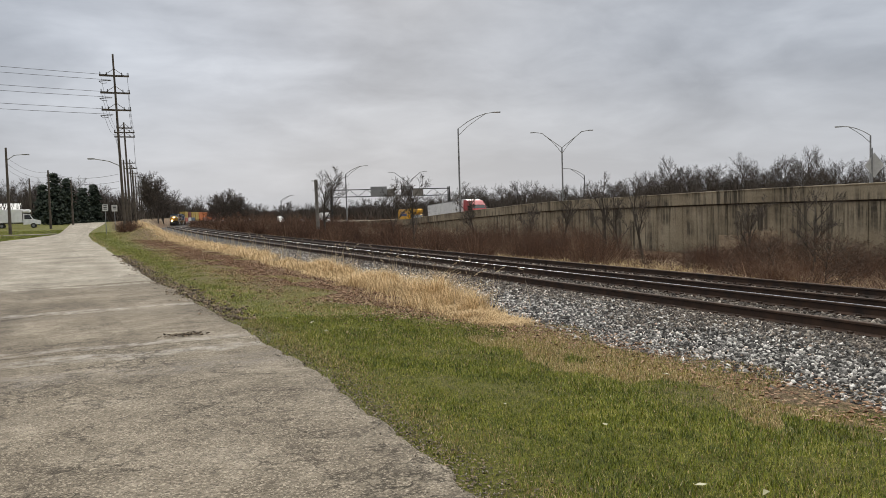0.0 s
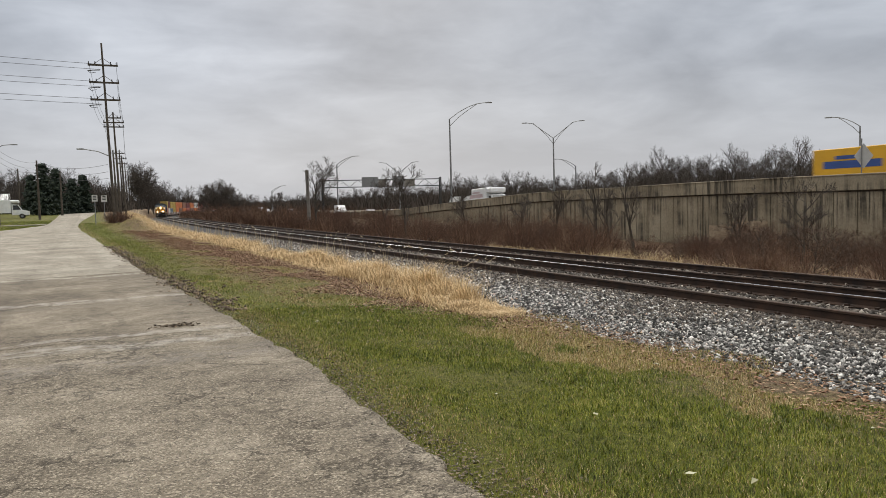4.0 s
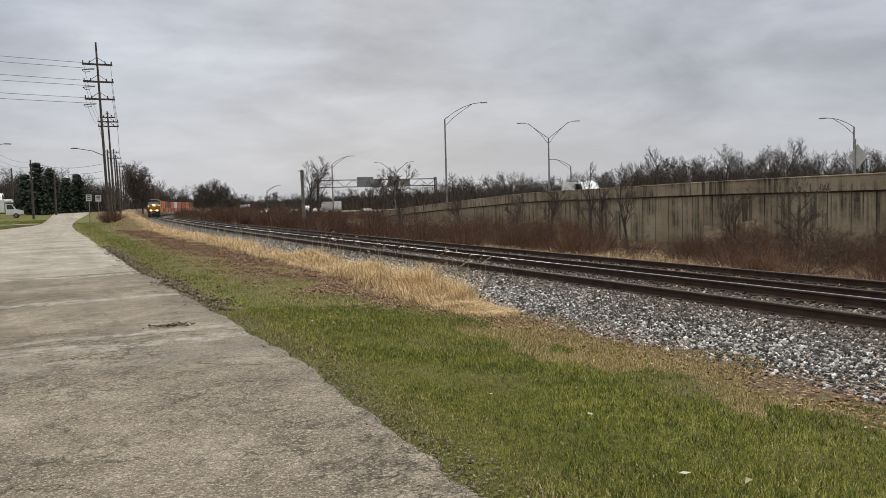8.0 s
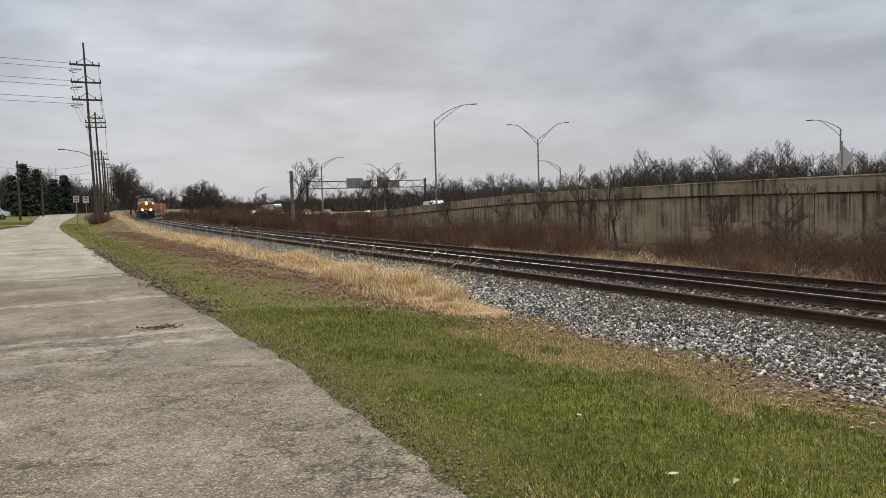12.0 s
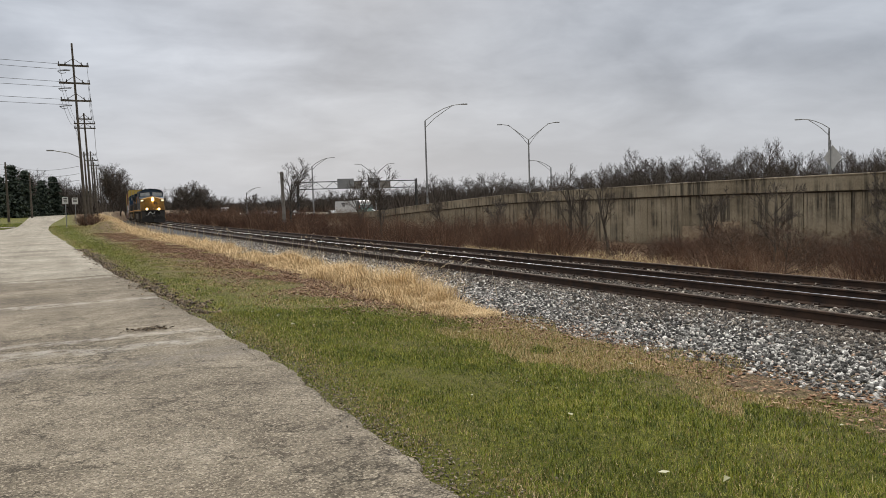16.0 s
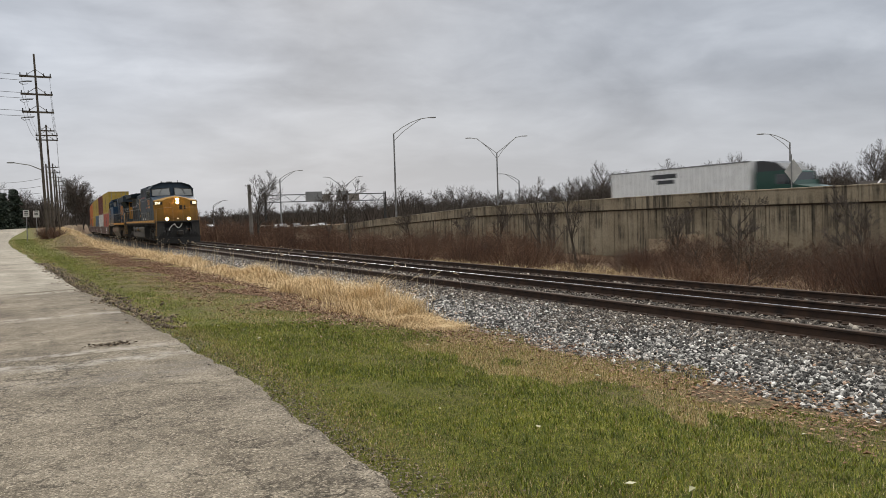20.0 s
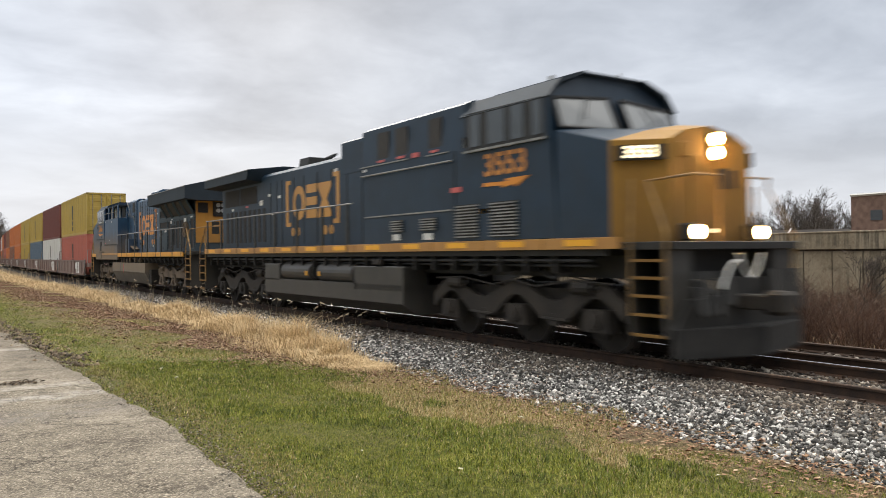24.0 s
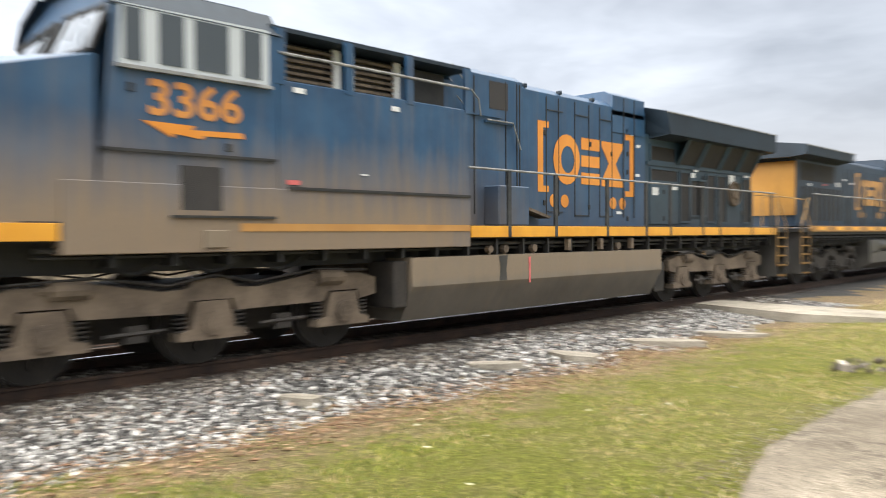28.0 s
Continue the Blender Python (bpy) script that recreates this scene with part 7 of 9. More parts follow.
def build_ballast():
    def lay(n, u0, u1, y0, y1, p, rmin, rmax, sink):
        u = RNG.uniform(u0, u1, n)
        y = y0 + (y1 - y0) * RNG.random(n) ** p
        x = TRACK_X + u + np.interp(y, LINE[:, 1], LINE[:, 0] - TRACK_X)
        ragged = -3.75 + 0.35 * field(x, y, 1.6, 51) + 0.25 * np.abs(RNG.normal(0, 1, n)) * (RNG.random(n) < 0.25)
        ok = u > ragged
        # the rails stand free
        for c in (-0.7525, 0.7525, TRACK2_X - TRACK_X - 0.7525, TRACK2_X - TRACK_X + 0.7525):
            ok &= np.abs(u - c) > 0.12
        weeds = (y > 12.5) & (u < -3.2) & (RNG.random(n) < 0.7)
        ok &= ~weeds
        u, y, x = u[ok], y[ok], x[ok]
        r = RNG.uniform(rmin, rmax, len(x))
        z = bed_z(u) + r * RNG.uniform(-0.1, sink, len(x)) + 0.01
        return x, y, z, r
    sets = [lay(92000, -4.1, -0.86, -5.0, 14.0, 1.0, 0.014, 0.033, 0.8), lay(5000, -4.0, -0.86, -5.0, 14.0, 1.0, 0.03, 0.042, 0.7), lay(34000, -4.1, -0.86, -22.0, -5.0, 1.0, 0.018, 0.042, 0.75), lay(40000, -3.6, -0.86, 14.0, 48.0, 1.4, 0.02, 0.045, 0.7),
            lay(9000, -0.62, 0.62, -10.0, 30.0, 1.0, 0.03, 0.055, 0.4), lay(12000, 0.86, 6.2, 0.0, 40.0, 1.0, 0.03, 0.06, 0.5)]
    # stones beside the rails are brown with rust and oil
    clean, oily = [], sets[4:]
    for q in sets[:4]:
        u = q[0] - TRACK_X - np.interp(q[1], LINE[:, 1], LINE[:, 0] - TRACK_X)
        dirty = RNG.random(len(u)) < np.clip((u + 2.5 + 0.3 * field(q[0], q[1], 1.5, 57)) / 1.4, 0, 0.92)
        clean.append(tuple(v[~dirty] for v in q))
        oily.append(tuple(v[dirty] for v in q))
    for nm, group, mat, lab in (("ballast", clean, M_STONE, "grey and white crushed-stone ballast"), ("track_ballast", oily, M_STONE_OILY, "oil-brown crushed stone beside and between the rails")):
        x, y, z, r = (np.concatenate([s[i] for s in group]) for i in range(4))
        V, F = stones_arrays(x, y, z, r, RNG)
        tagged(fast_mesh(nm, V, F, mat), lab, "gravel", kind="stuff")
    # stones that lie nearest, each its own piece on a few shared shapes
    bed = bpy.data.objects["ballast_bed"]
    shapes = []
    for i in range(8):
        v, f = stones_arrays(np.zeros(1), np.zeros(1), np.zeros(1), np.ones(1), np.random.default_rng(100 + i))
        me = bpy.data.meshes.new("stone")
        me.from_pydata([tuple(p) for p in v], [], [tuple(p) for p in f])
        me.materials.append(M_STONE_OB)
        shapes.append(me)
    rr = random.Random(5)
    for i in range(300):
        ob = new("stone", shapes[i % 8])
        yy, u = rr.uniform(-2.5, 8.0), rr.uniform(-3.9, -1.5)
        q = rr.uniform(0.026, 0.05)
        ob.matrix_basis = Matrix.Translation((TRACK_X + u, yy, float(bed_z(u)) + q * 0.75)) @ Euler((rr.uniform(0, 6), rr.uniform(0, 6), rr.uniform(0, 6))).to_matrix().to_4x4() @ Matrix.Diagonal((q, q, q * 0.8, 1))
        ob.parent = bed


def build_ties():
    bed = bpy.data.objects["ballast_bed"]
    bm = bmesh.new()
    box(bm, -1.3, 1.3, -0.115, 0.115, -0.16, 0.0, 0.012)
    me = bpy.data.meshes.new("tie")
    bm.to_mesh(me)
    bm.free()
    me.materials.append(M_TIE)
    bm = bmesh.new()
    for sx in (-1, 1):
        box(bm, sx * 0.7525 - 0.18, sx * 0.7525 + 0.18, -0.1, 0.1, 0.0, 0.016)
        for dx in (-0.11, 0.11):
            box(bm, sx * 0.7525 + dx - 0.03, sx * 0.7525 + dx + 0.03, -0.03, 0.03, 0.01, 0.05)
    mp = bpy.data.meshes.new("tie_plate")
    bm.to_mesh(mp)
    bm.free()
    mp.materials.append(M_RAIL)
    for off, drop, y0, y1 in ((0.0, 0.0, -26.0, 48.0), (TRACK2_X - TRACK_X, -0.22, 0.0, 42.0)):
        y, i = y0, 0
        while y < y1:
            ob = new("tie", me)
            ob.parent = bed
            ob.location = (TRACK_X + off + bend(y), y + 0.02 * math.sin(i * 7.3), drop - 0.183)
            pl = new("tie_plate", mp)
            pl.parent = ob
            y += 0.5
            i += 1


# ---------------------------------------------------------------- bare trees and brush

def bare_tree(seed, height, spread, levels=5, stem=0.018, kids=(5, 5, 5, 4), up=0.35, twist=0.9, first=0.28, twig_w=1.0, blade=3):
    """Vertices and triangles of trunk and twigs: limbs fork and thin out to fine twigs; from level blade on a twig is a thin tapered strip."""
    r = random.Random(seed)
    big_v, big_f, fin_v, fin_f = [], [], [], []

    def limb(a, b, ra, rb, fine):
        V, F = (fin_v, fin_f) if fine else (big_v, big_f)
        n = 3 if fine else 6
        d = (b - a).normalized()
        u = d.orthogonal().normalized()
        w = d.cross(u)
        o = len(V)
        for c, q in ((a, ra), (b, rb)):
            for i in range(n):
                t = i * math.tau / n
                V.append(c + (u * math.cos(t) + w * math.sin(t)) * q)
        for i in range(n):
            j = (i + 1) % n
            F.append((o + i, o + j, o + n + j))
            F.append((o + i, o + n + j, o + n + i))

    def strip(a, b, ra):
        u = (b - a).orthogonal().normalized()
        u.rotate(Matrix.Rotation(r.uniform(0, math.tau), 3, (b - a).normalized()))
        o = len(fin_v)
        fin_v.extend((a - u * ra, a + u * ra, b))
        fin_f.append((o, o + 1, o + 2))

    def grow(p, d, length, rad, lev):
        segs = 4 if lev == 0 else 3 if lev < 3 else 2 if lev < blade + 1 else 1
        q = p
        pts = [p]
        for i in range(segs):
            d = (d + Vector((r.gauss(0, 0.16), r.gauss(0, 0.16), r.gauss(0, 0.1) + (0.06 if lev else 0.0))) * twist).normalized()
            q2 = q + d * length / segs
            f0, f1 = 1 - 0.55 * i / segs, 1 - 0.55 * (i + 1) / segs
            if lev >= blade:
                strip(q, q2 + (q2 - q) * 0.3, max(rad * f0, 0.006 * twig_w) * 1.25)
            else:
                limb(q, q2, max(rad * f0, 0.006 * twig_w), max(rad * f1, 0.005 * twig_w), lev >= 2)
            q = q2
            pts.append(q)
        if lev >= levels - 1:
            return
        k = kids[min(lev, len(kids) - 1)]
        for i in range(k):
            f = (first if lev == 0 else 0.25) + (1 - (first if lev == 0 else 0.25)) * (i + r.random()) / k
            g = f * segs
            j = min(int(g), segs - 1)
            at = pts[j].lerp(pts[j + 1], g - j)
            a = r.uniform(0, math.tau)
            side = d.orthogonal().normalized()
            side.rotate(Matrix.Rotation(a, 3, d))
            nd = (d * up + side * (0.75 if lev else spread) + Vector((0, 0, 0.25))).normalized()
            grow(at, nd, length * r.uniform(0.42, 0.66) * (1.1 - 0.35 * f), rad * 0.5 * (1.1 - 0.4 * f), lev + 1)

    grow(Vector((0, 0, -0.15)), Vector((r.gauss(0, 0.03), r.gauss(0, 0.03), 1)), height * 0.72, height * stem, 0)
    return big_v, big_f, fin_v, fin_f


TREE_MESHES = {}


def tree_thing(name, label, key, m, seed=0, scale=1.0, group="", twigs=None, **kw):
    """A bare tree with trunk and crown; trees of one key share their meshes."""
    if key not in TREE_MESHES:
        bv, bf, fv, ff = bare_tree(seed, **kw)
        ms = []
        for nm, v, f, mat in (("trunk", bv, bf, M_BARK), ("crown", fv, ff, twigs or M_TWIG)):
            me = bpy.data.meshes.new(nm)
            me.from_pydata([tuple(p) for p in v], [], f)
            me.materials.append(mat)
            ms.append(me)
        TREE_MESHES[key] = ms
    root = thing(name, label, "tree", group, m @ Matrix.Scale(scale, 4))
    for nm, me in zip(("trunk", "crown"), TREE_MESHES[key]):
        ob = new(nm, me)
        ob.parent = root
    return root


def at_bearing(bearing, dist):
    b = radians(bearing)
    return math.sin(b) * dist, math.cos(b) * dist


def build_treeline():
    """Bare woods beyond the highway and round the far bend; heights follow the skyline."""
    r = random.Random(11)
    sky_b = [-14, -6, -3.7, -2.0, -0.6, 0.6, 2.4, 3.2, 3.8, 4.7, 6.0, 7.4, 8.5, 10.0, 11.5, 14.0, 20.0, 25.0, 26.3, 27.5, 29.0, 30.7, 32.0, 36.0, 39.0, 40.7, 42.3, 43.5, 45.0, 46.7, 48.0, 49.5, 51.0, 53.0, 55.6, 57, 58.4, 60.0, 62, 80, 130]
    sky_e = [2.7, 2.7, 2.8, 3.0, 2.7, 2.3, 1.3, 1.4, 1.6, 2.1, 1.75, 1.3, 1.7, 1.1, 0.75, 0.95, 1.2, 1.4, 2.5, 1.6, 2.0, 2.1, 1.6, 1.7, 2.3, 3.3, 3.0, 2.5, 3.2, 2.8, 2.7, 3.5, 2.4, 2.5, 3.1, 2.3, 3.6, 4.1, 2.6, 2.4, 2.4]
    b = -13.0
    n = 0
    while b < 66:
        e = float(np.interp(b, sky_b, sky_e))
        for layer in range(2):
            bb = b + r.uniform(-0.45, 0.45)
            e = float(np.interp(bb, sky_b, sky_e)) * (r.uniform(0.82, 1.0) if layer == 0 else r.uniform(0.5, 0.8))
            if bb < 2.6:
                dist = r.uniform(190, 230)
            elif bb < 12:
                dist = r.uniform(560, 640)
            elif bb < 25:
                dist = r.uniform(480, 560)
            else:
                dist = r.uniform(175, 250)
            x, y = at_bearing(bb, dist)
            g = ground_z(x, y) - 0.3
            h = EYE_Z + dist * math.tan(radians(e)) - g
            if h < 2.5:
                continue
            k = r.randrange(6)
            tree_thing("bare_tree", "leafless grey-brown tree in the far woods", "far%d" % k, Matrix.Translation((x, y, g)) @ Matrix.Rotation(r.uniform(0, 6.28), 4, "Z"), 300 + k, h / 12.0, "far woods",
                       height=12.0, spread=0.85, levels=5, stem=0.017, kids=(10, 7, 6, 5), first=0.25, up=0.85, twist=0.45, twig_w=2.2)
            n += 1
        b += 0.4 if b < 3 else 0.6 if b < 25 else 0.65
    # undergrowth that closes the woods below the crowns
    V, F = [], []
    m = 44000
    for i in range(m):
        bb = r.uniform(-13, 66)
        dist = r.uniform(195, 240) if bb < 2.6 else r.uniform(570, 650) if bb < 12 else r.uniform(490, 570) if bb < 25 else r.uniform(190, 260)
        e = float(np.interp(bb, sky_b, sky_e)) * r.uniform(0.25, 0.66) * (0.8 + 0.2 * math.sin(bb * 5.1))
        x, y = at_bearing(bb, dist)
        g = ground_z(x, y) - 0.5
        top = EYE_Z + dist * math.tan(radians(e))
        if top < g + 0.5:
            continue
        w = r.uniform(0.0005, 0.0011) * dist
        o = len(V)
        s = r.uniform(-0.03, 0.03) * dist * 0.3
        V += [(x - w, y + w * 0.4, g), (x + w, y - w * 0.4, g), (x + s, y, top)]
        F.append((o, o + 1, o + 2))
    for i in range(9000):
        bb = r.uniform(-16, 2.2)
        dist = r.uniform(188, 235)
        e = 2.3 * r.uniform(0.3, 1.0) * (0.85 + 0.15 * math.sin(bb * 4.3))
        x, y = at_bearing(bb, dist)
        g = ground_z(x, y) - 0.5
        top = EYE_Z + dist * math.tan(radians(e))
        w = r.uniform(0.0004, 0.001) * dist
        o = len(V)
        s = r.uniform(-0.03, 0.03) * dist * 0.4
        V += [(x - w, y + w * 0.4, g), (x + w, y - w * 0.4, g), (x + s, y, top)]
        F.append((o, o + 1, o + 2))
    # dense round-crowned trees beside the bend
    for bb, dist, e, k in ((3.5, 290, 3.1, 0), (3.9, 300, 2.8, 1), (3.2, 285, 2.5, 2), (4.25, 330, 2.1, 3), (8.3, 250, 1.9, 4), (7.75, 262, 1.5, 5), (9.0, 255, 1.6, 2), (9.7, 260, 1.25, 0)):
        x, y = at_bearing(bb, dist)
        g = ground_z(x, y) - 0.3
        h = EYE_Z + dist * math.tan(radians(e)) - g
        tree_thing("bare_tree", "dense round-crowned leafless tree beside the bend", "oval%d" % (k % 3), Matrix.Translation((x, y, g)) @ Matrix.Rotation(r.uniform(0, 6.28), 4, "Z"), 700 + k % 3, h / 12.0, "trees at the bend",
                   height=12.0, spread=0.62, levels=5, stem=0.016, kids=(22, 9, 7, 5), first=0.08, up=0.6, twist=0.5, twig_w=3.0)
    tagged(fast_mesh("far_woods", np.array(V), np.array(F), M_TWIG), "dense leafless brown woods in the distance", "woods", kind="stuff")


def build_brush():
    """Leafless reddish brush between the far track and the wall."""
    r = np.random.default_rng(17)
    V, F = [], []

    def clump(cx, cy, h, rad, n, wid):
        a = r.uniform(0, math.tau, n)
        # stems rise from a tight base and spread into a dome
        q = rad * np.sqrt(r.random(n))
        x, y = cx + 0.4 * q * np.cos(a), cy + 0.4 * q * np.sin(a)
        z = np.interp(x - np.array([bend(float(t)) for t in y]), [15.9, 17.5, 21, 30, 39], [-0.46, -0.85, -1.2, -1.9, -2.3]) + np.array([track_z(float(t)) for t in y])
        L = h * r.uniform(0.5, 1.0, n) * np.sqrt(np.maximum(0.1, 1.0 - 0.8 * (q / rad) ** 2))
        b = a + r.normal(0, 0.35, n)
        tx, ty, tz = cx + np.cos(b) * q * 1.15, cy + np.sin(b) * q * 1.15, z + L
        w = wid * r.uniform(0.6, 1.3, n)
        c = r.uniform(0, math.tau, n)
        o = sum(len(v) for v in V)
        P = np.empty((n, 3, 3))
        P[:, 0] = np.stack([x - w * np.cos(c), y - w * np.sin(c), z - 0.1], 1)
        P[:, 1] = np.stack([x + w * np.cos(c), y + w * np.sin(c), z - 0.1], 1)
        P[:, 2] = np.stack([tx, ty, tz], 1)
        # side twigs
        m = n * 7
        k = r.integers(0, n, m)
        f = r.uniform(0.3, 0.95, m)
        sx, sy, sz = x[k] + (tx[k] - x[k]) * f, y[k] + (ty[k] - y[k]) * f, z[k] + (tz[k] - z[k]) * f
        t = r.uniform(0, math.tau, m)
        l2 = L[k] * r.uniform(0.12, 0.35, m)
        Q = np.empty((m, 3, 3))
        Q[:, 0] = np.stack([sx, sy, sz - wid * 0.42], 1)
        Q[:, 1] = np.stack([sx, sy, sz + wid * 0.42], 1)
        Q[:, 2] = np.stack([sx + np.cos(t) * l2 * 0.7, sy + np.sin(t) * l2 * 0.7, sz + l2 * r.uniform(0.2, 0.9, m)], 1)
        V.append(P.reshape(-1, 3)), V.append(Q.reshape(-1, 3))

    rr = random.Random(23)
    for i in range(760):
        y = 4 + 150 * rr.random() ** 1.25
        u = rr.uniform(18.0, 36.0)
        x = bend(y) + u
        bearing = math.degrees(math.atan2(x, y))
        # thickets stand in patches with low growth between them
        patch = noise.noise(Vector((x * 0.16, y * 0.1, 2.5))) + 0.5 * noise.noise(Vector((x * 0.4, y * 0.28, 8.5)))
        h = 1.35 + 1.7 * smooth01(75, 125, y) + 1.4 * max(-0.6, min(1.0, patch * 2.2)) + rr.uniform(-0.3, 0.5)
        if 36.5 < bearing < 45.0:
            h *= 0.55 if patch > 0.1 else 0.35
            if u < 30 and rr.random() < 0.9:
                continue
        elif patch < 0.0 and rr.random() < 0.85:
            continue
        if 28 < bearing < 36.5 and u < 21.5 and rr.random() < 0.7:
            continue
        d = math.hypot(x, y)
        clump(x, y, max(0.5, h), rr.uniform(0.9, 2.0), 140 if d < 50 else 90, 0.00024 * d + 0.003)
    # low growth on the ground between the thickets
    for i in range(520):
        y = 6 + 130 * rr.random() ** 1.2
        x = bend(y) + rr.uniform(19.0, 37.0)
        clump(x, y, rr.uniform(0.35, 0.9), rr.uniform(0.8, 1.6), 26, 0.0002 * math.hypot(x, y) + 0.003)
    # beside the bend, beyond the second track
    for i in range(340):
        y = rr.uniform(125, 340)
        x = bend(y) + rr.uniform(18, 48)
        if 10.6 < math.degrees(math.atan2(x, y)) < 13.4 and y > 150:
            continue
        clump(x, y, rr.uniform(2.0, 4.0), rr.uniform(2, 4), 50, 0.0005 * y)
    # small bush by the poles on the near side
    A = np.concatenate(V)
    tagged(fast_mesh("brush", A, np.arange(len(A)).reshape(-1, 3), M_BRUSH), "leafless reddish-brown brush below the wall", "brush", kind="stuff")
    V.clear()
    for i in range(9):
        x, y = rr.uniform(1.9, 4.0), rr.uniform(86, 98)
        n = 90
        clump(x, y, 1.25, 1.2, n, 0.025)
    A = np.concatenate(V)
    A[:, 2] += 0.95
    tagged(fast_mesh("pole_brush", A, np.arange(len(A)).reshape(-1, 3), M_BRUSH), "brown leafless bush at the foot of the poles", "bush", kind="stuff")
    # tall pale reeds before the low end of the wall
    n = 5200
    y = 52 + 55 * r.random(n)
    x = 24 + 9 * r.random(n) + 0.05 * (y - 52)
    ok = field(x, y, 0.5, 83) > 0.1
    x, y = x[ok], y[ok]
    blades("reeds", x, y, r.uniform(0.9, 2.3, len(x)), r.uniform(0.02, 0.04, len(x)), r.uniform(0.05, 0.35, len(x)), M_SEED, "tall pale dead reeds before the wall", "grass", None, 0.3, 2)
    # dry pale grass in the gaps
    n = 42000
    y = 8 + 92 * r.random(n) ** 1.2
    x = r.uniform(16.6, 30, n)
    b = np.degrees(np.arctan2(x, y))
    ok = ((b > 36) & (b < 46) | (x < 22) & (b > 28) & (b < 37) | (r.random(n) < 0.1)) & (field(x, y, 0.6, 61) > -0.15)
    x, y = x[ok], y[ok]
    blades("far_dry_grass", x, y, r.uniform(0.15, 0.5, len(x)), r.uniform(0.008, 0.018, len(x)), r.uniform(0.2, 0.9, len(x)), M_GRASS_DRY, "pale dead grass below the brush", "grass", None, 0.4, 2)


def build_wall_trees():
    """The separate small trees that stand in front of the wall."""
    for bearing, across, top_el, seed, spread, kids, lab in (
            (36.0, 30.0, 2.7, 41, 0.45, (5, 3, 4, 3), "slender leafless tree rising above the wall"), (37.0, 33.0, 0.8, 47, 0.7, (7, 5, 4, 3), "twiggy leafless shrub against the wall"),
            (38.5, 31.0, 2.2, 42, 0.42, (6, 4, 4, 3), "slender dark leafless tree rising above the wall"), (45.6, 30.5, 0.3, 43, 0.75, (7, 5, 4, 3), "low twiggy leafless tree against the wall"),
            (49.6, 30.0, 0.95, 44, 1.0, (8, 5, 4, 3), "spreading leafless tree in front of the wall"), (57.2, 31.0, 0.7, 45, 0.6, (8, 6, 4, 3), "vine-hung leafless tree against the wall"),
            (62.0, 32.0, 0.9, 46, 0.8, (7, 5, 4, 3), "leafless small tree before the wall"), (33.0, 28.0, 0.9, 48, 0.5, (6, 5, 4, 3), "thin leafless sapling in the brush"), (30.5, 30.0, 0.6, 49, 0.5, (6, 5, 4, 3), "thin leafless sapling in the brush"),
            (22.0, 22.0, 2.5, 50, 0.6, (8, 5, 5, 3), "leafless tree by the line"), (20.4, 24.0, 2.45, 51, 0.7, (8, 5, 5, 3), "leafless tree by the line"), (15.4, 24.5, 3.3, 52, 0.55, (9, 6, 5, 3), "tall leafless tree by the line"),
            (12.9, 25.5, 1.2, 53, 0.6, (8, 5, 5, 3), "leafless tree by the line"), (26.4, 36.0, 1.3, 54, 0.7, (8, 5, 5, 3), "leafless tree before the wall")):
        b = radians(bearing)
        d = across / math.sin(b)
        x, y = math.sin(b) * d, math.cos(b) * d
        g = ground_z(x, y)
        h = EYE_Z + d * math.tan(radians(top_el)) - g
        tree_thing("small_tree", lab, "near%d" % seed, Matrix.Translation((x, y, g)), seed, 1.0, "trees below the wall", height=h, spread=spread, levels=5, stem=0.017, kids=kids[:2] + (6, 5), first=0.3, up=0.75, twist=0.6, twig_w=0.7 + d / 70, blade=4)


def build_shrubs():
    """Separate dark leafless shrubs that stand out of the brush."""
    r = random.Random(77)
    for i in range(38):
        bearing = 26.5 + 38 * (i + r.uniform(-0.4, 0.4)) / 38
        across = r.uniform(21.5, 35.0)
        if 36.5 < bearing < 44.5 and i % 3:
            continue
        d = across / math.sin(radians(bearing))
        x, y = at_bearing(bearing, d)
        k = i % 4
        h = r.uniform(1.4, 2.3) * (0.6 if 36.5 < bearing < 44.5 else 1.0)
        tree_thing("shrub", "dark round leafless shrub below the wall", "shrub%d" % k, Matrix.Translation((x, y, ground_z(x, y))) @ Matrix.Rotation(r.uniform(0, 6.28), 4, "Z"), 900 + k, h / 2.0, "shrubs below the wall", M_SHRUB,
                   height=2.0, spread=1.15, levels=5, stem=0.012, kids=(13, 6, 5, 4), first=0.03, up=0.6, twist=0.7, twig_w=0.95)


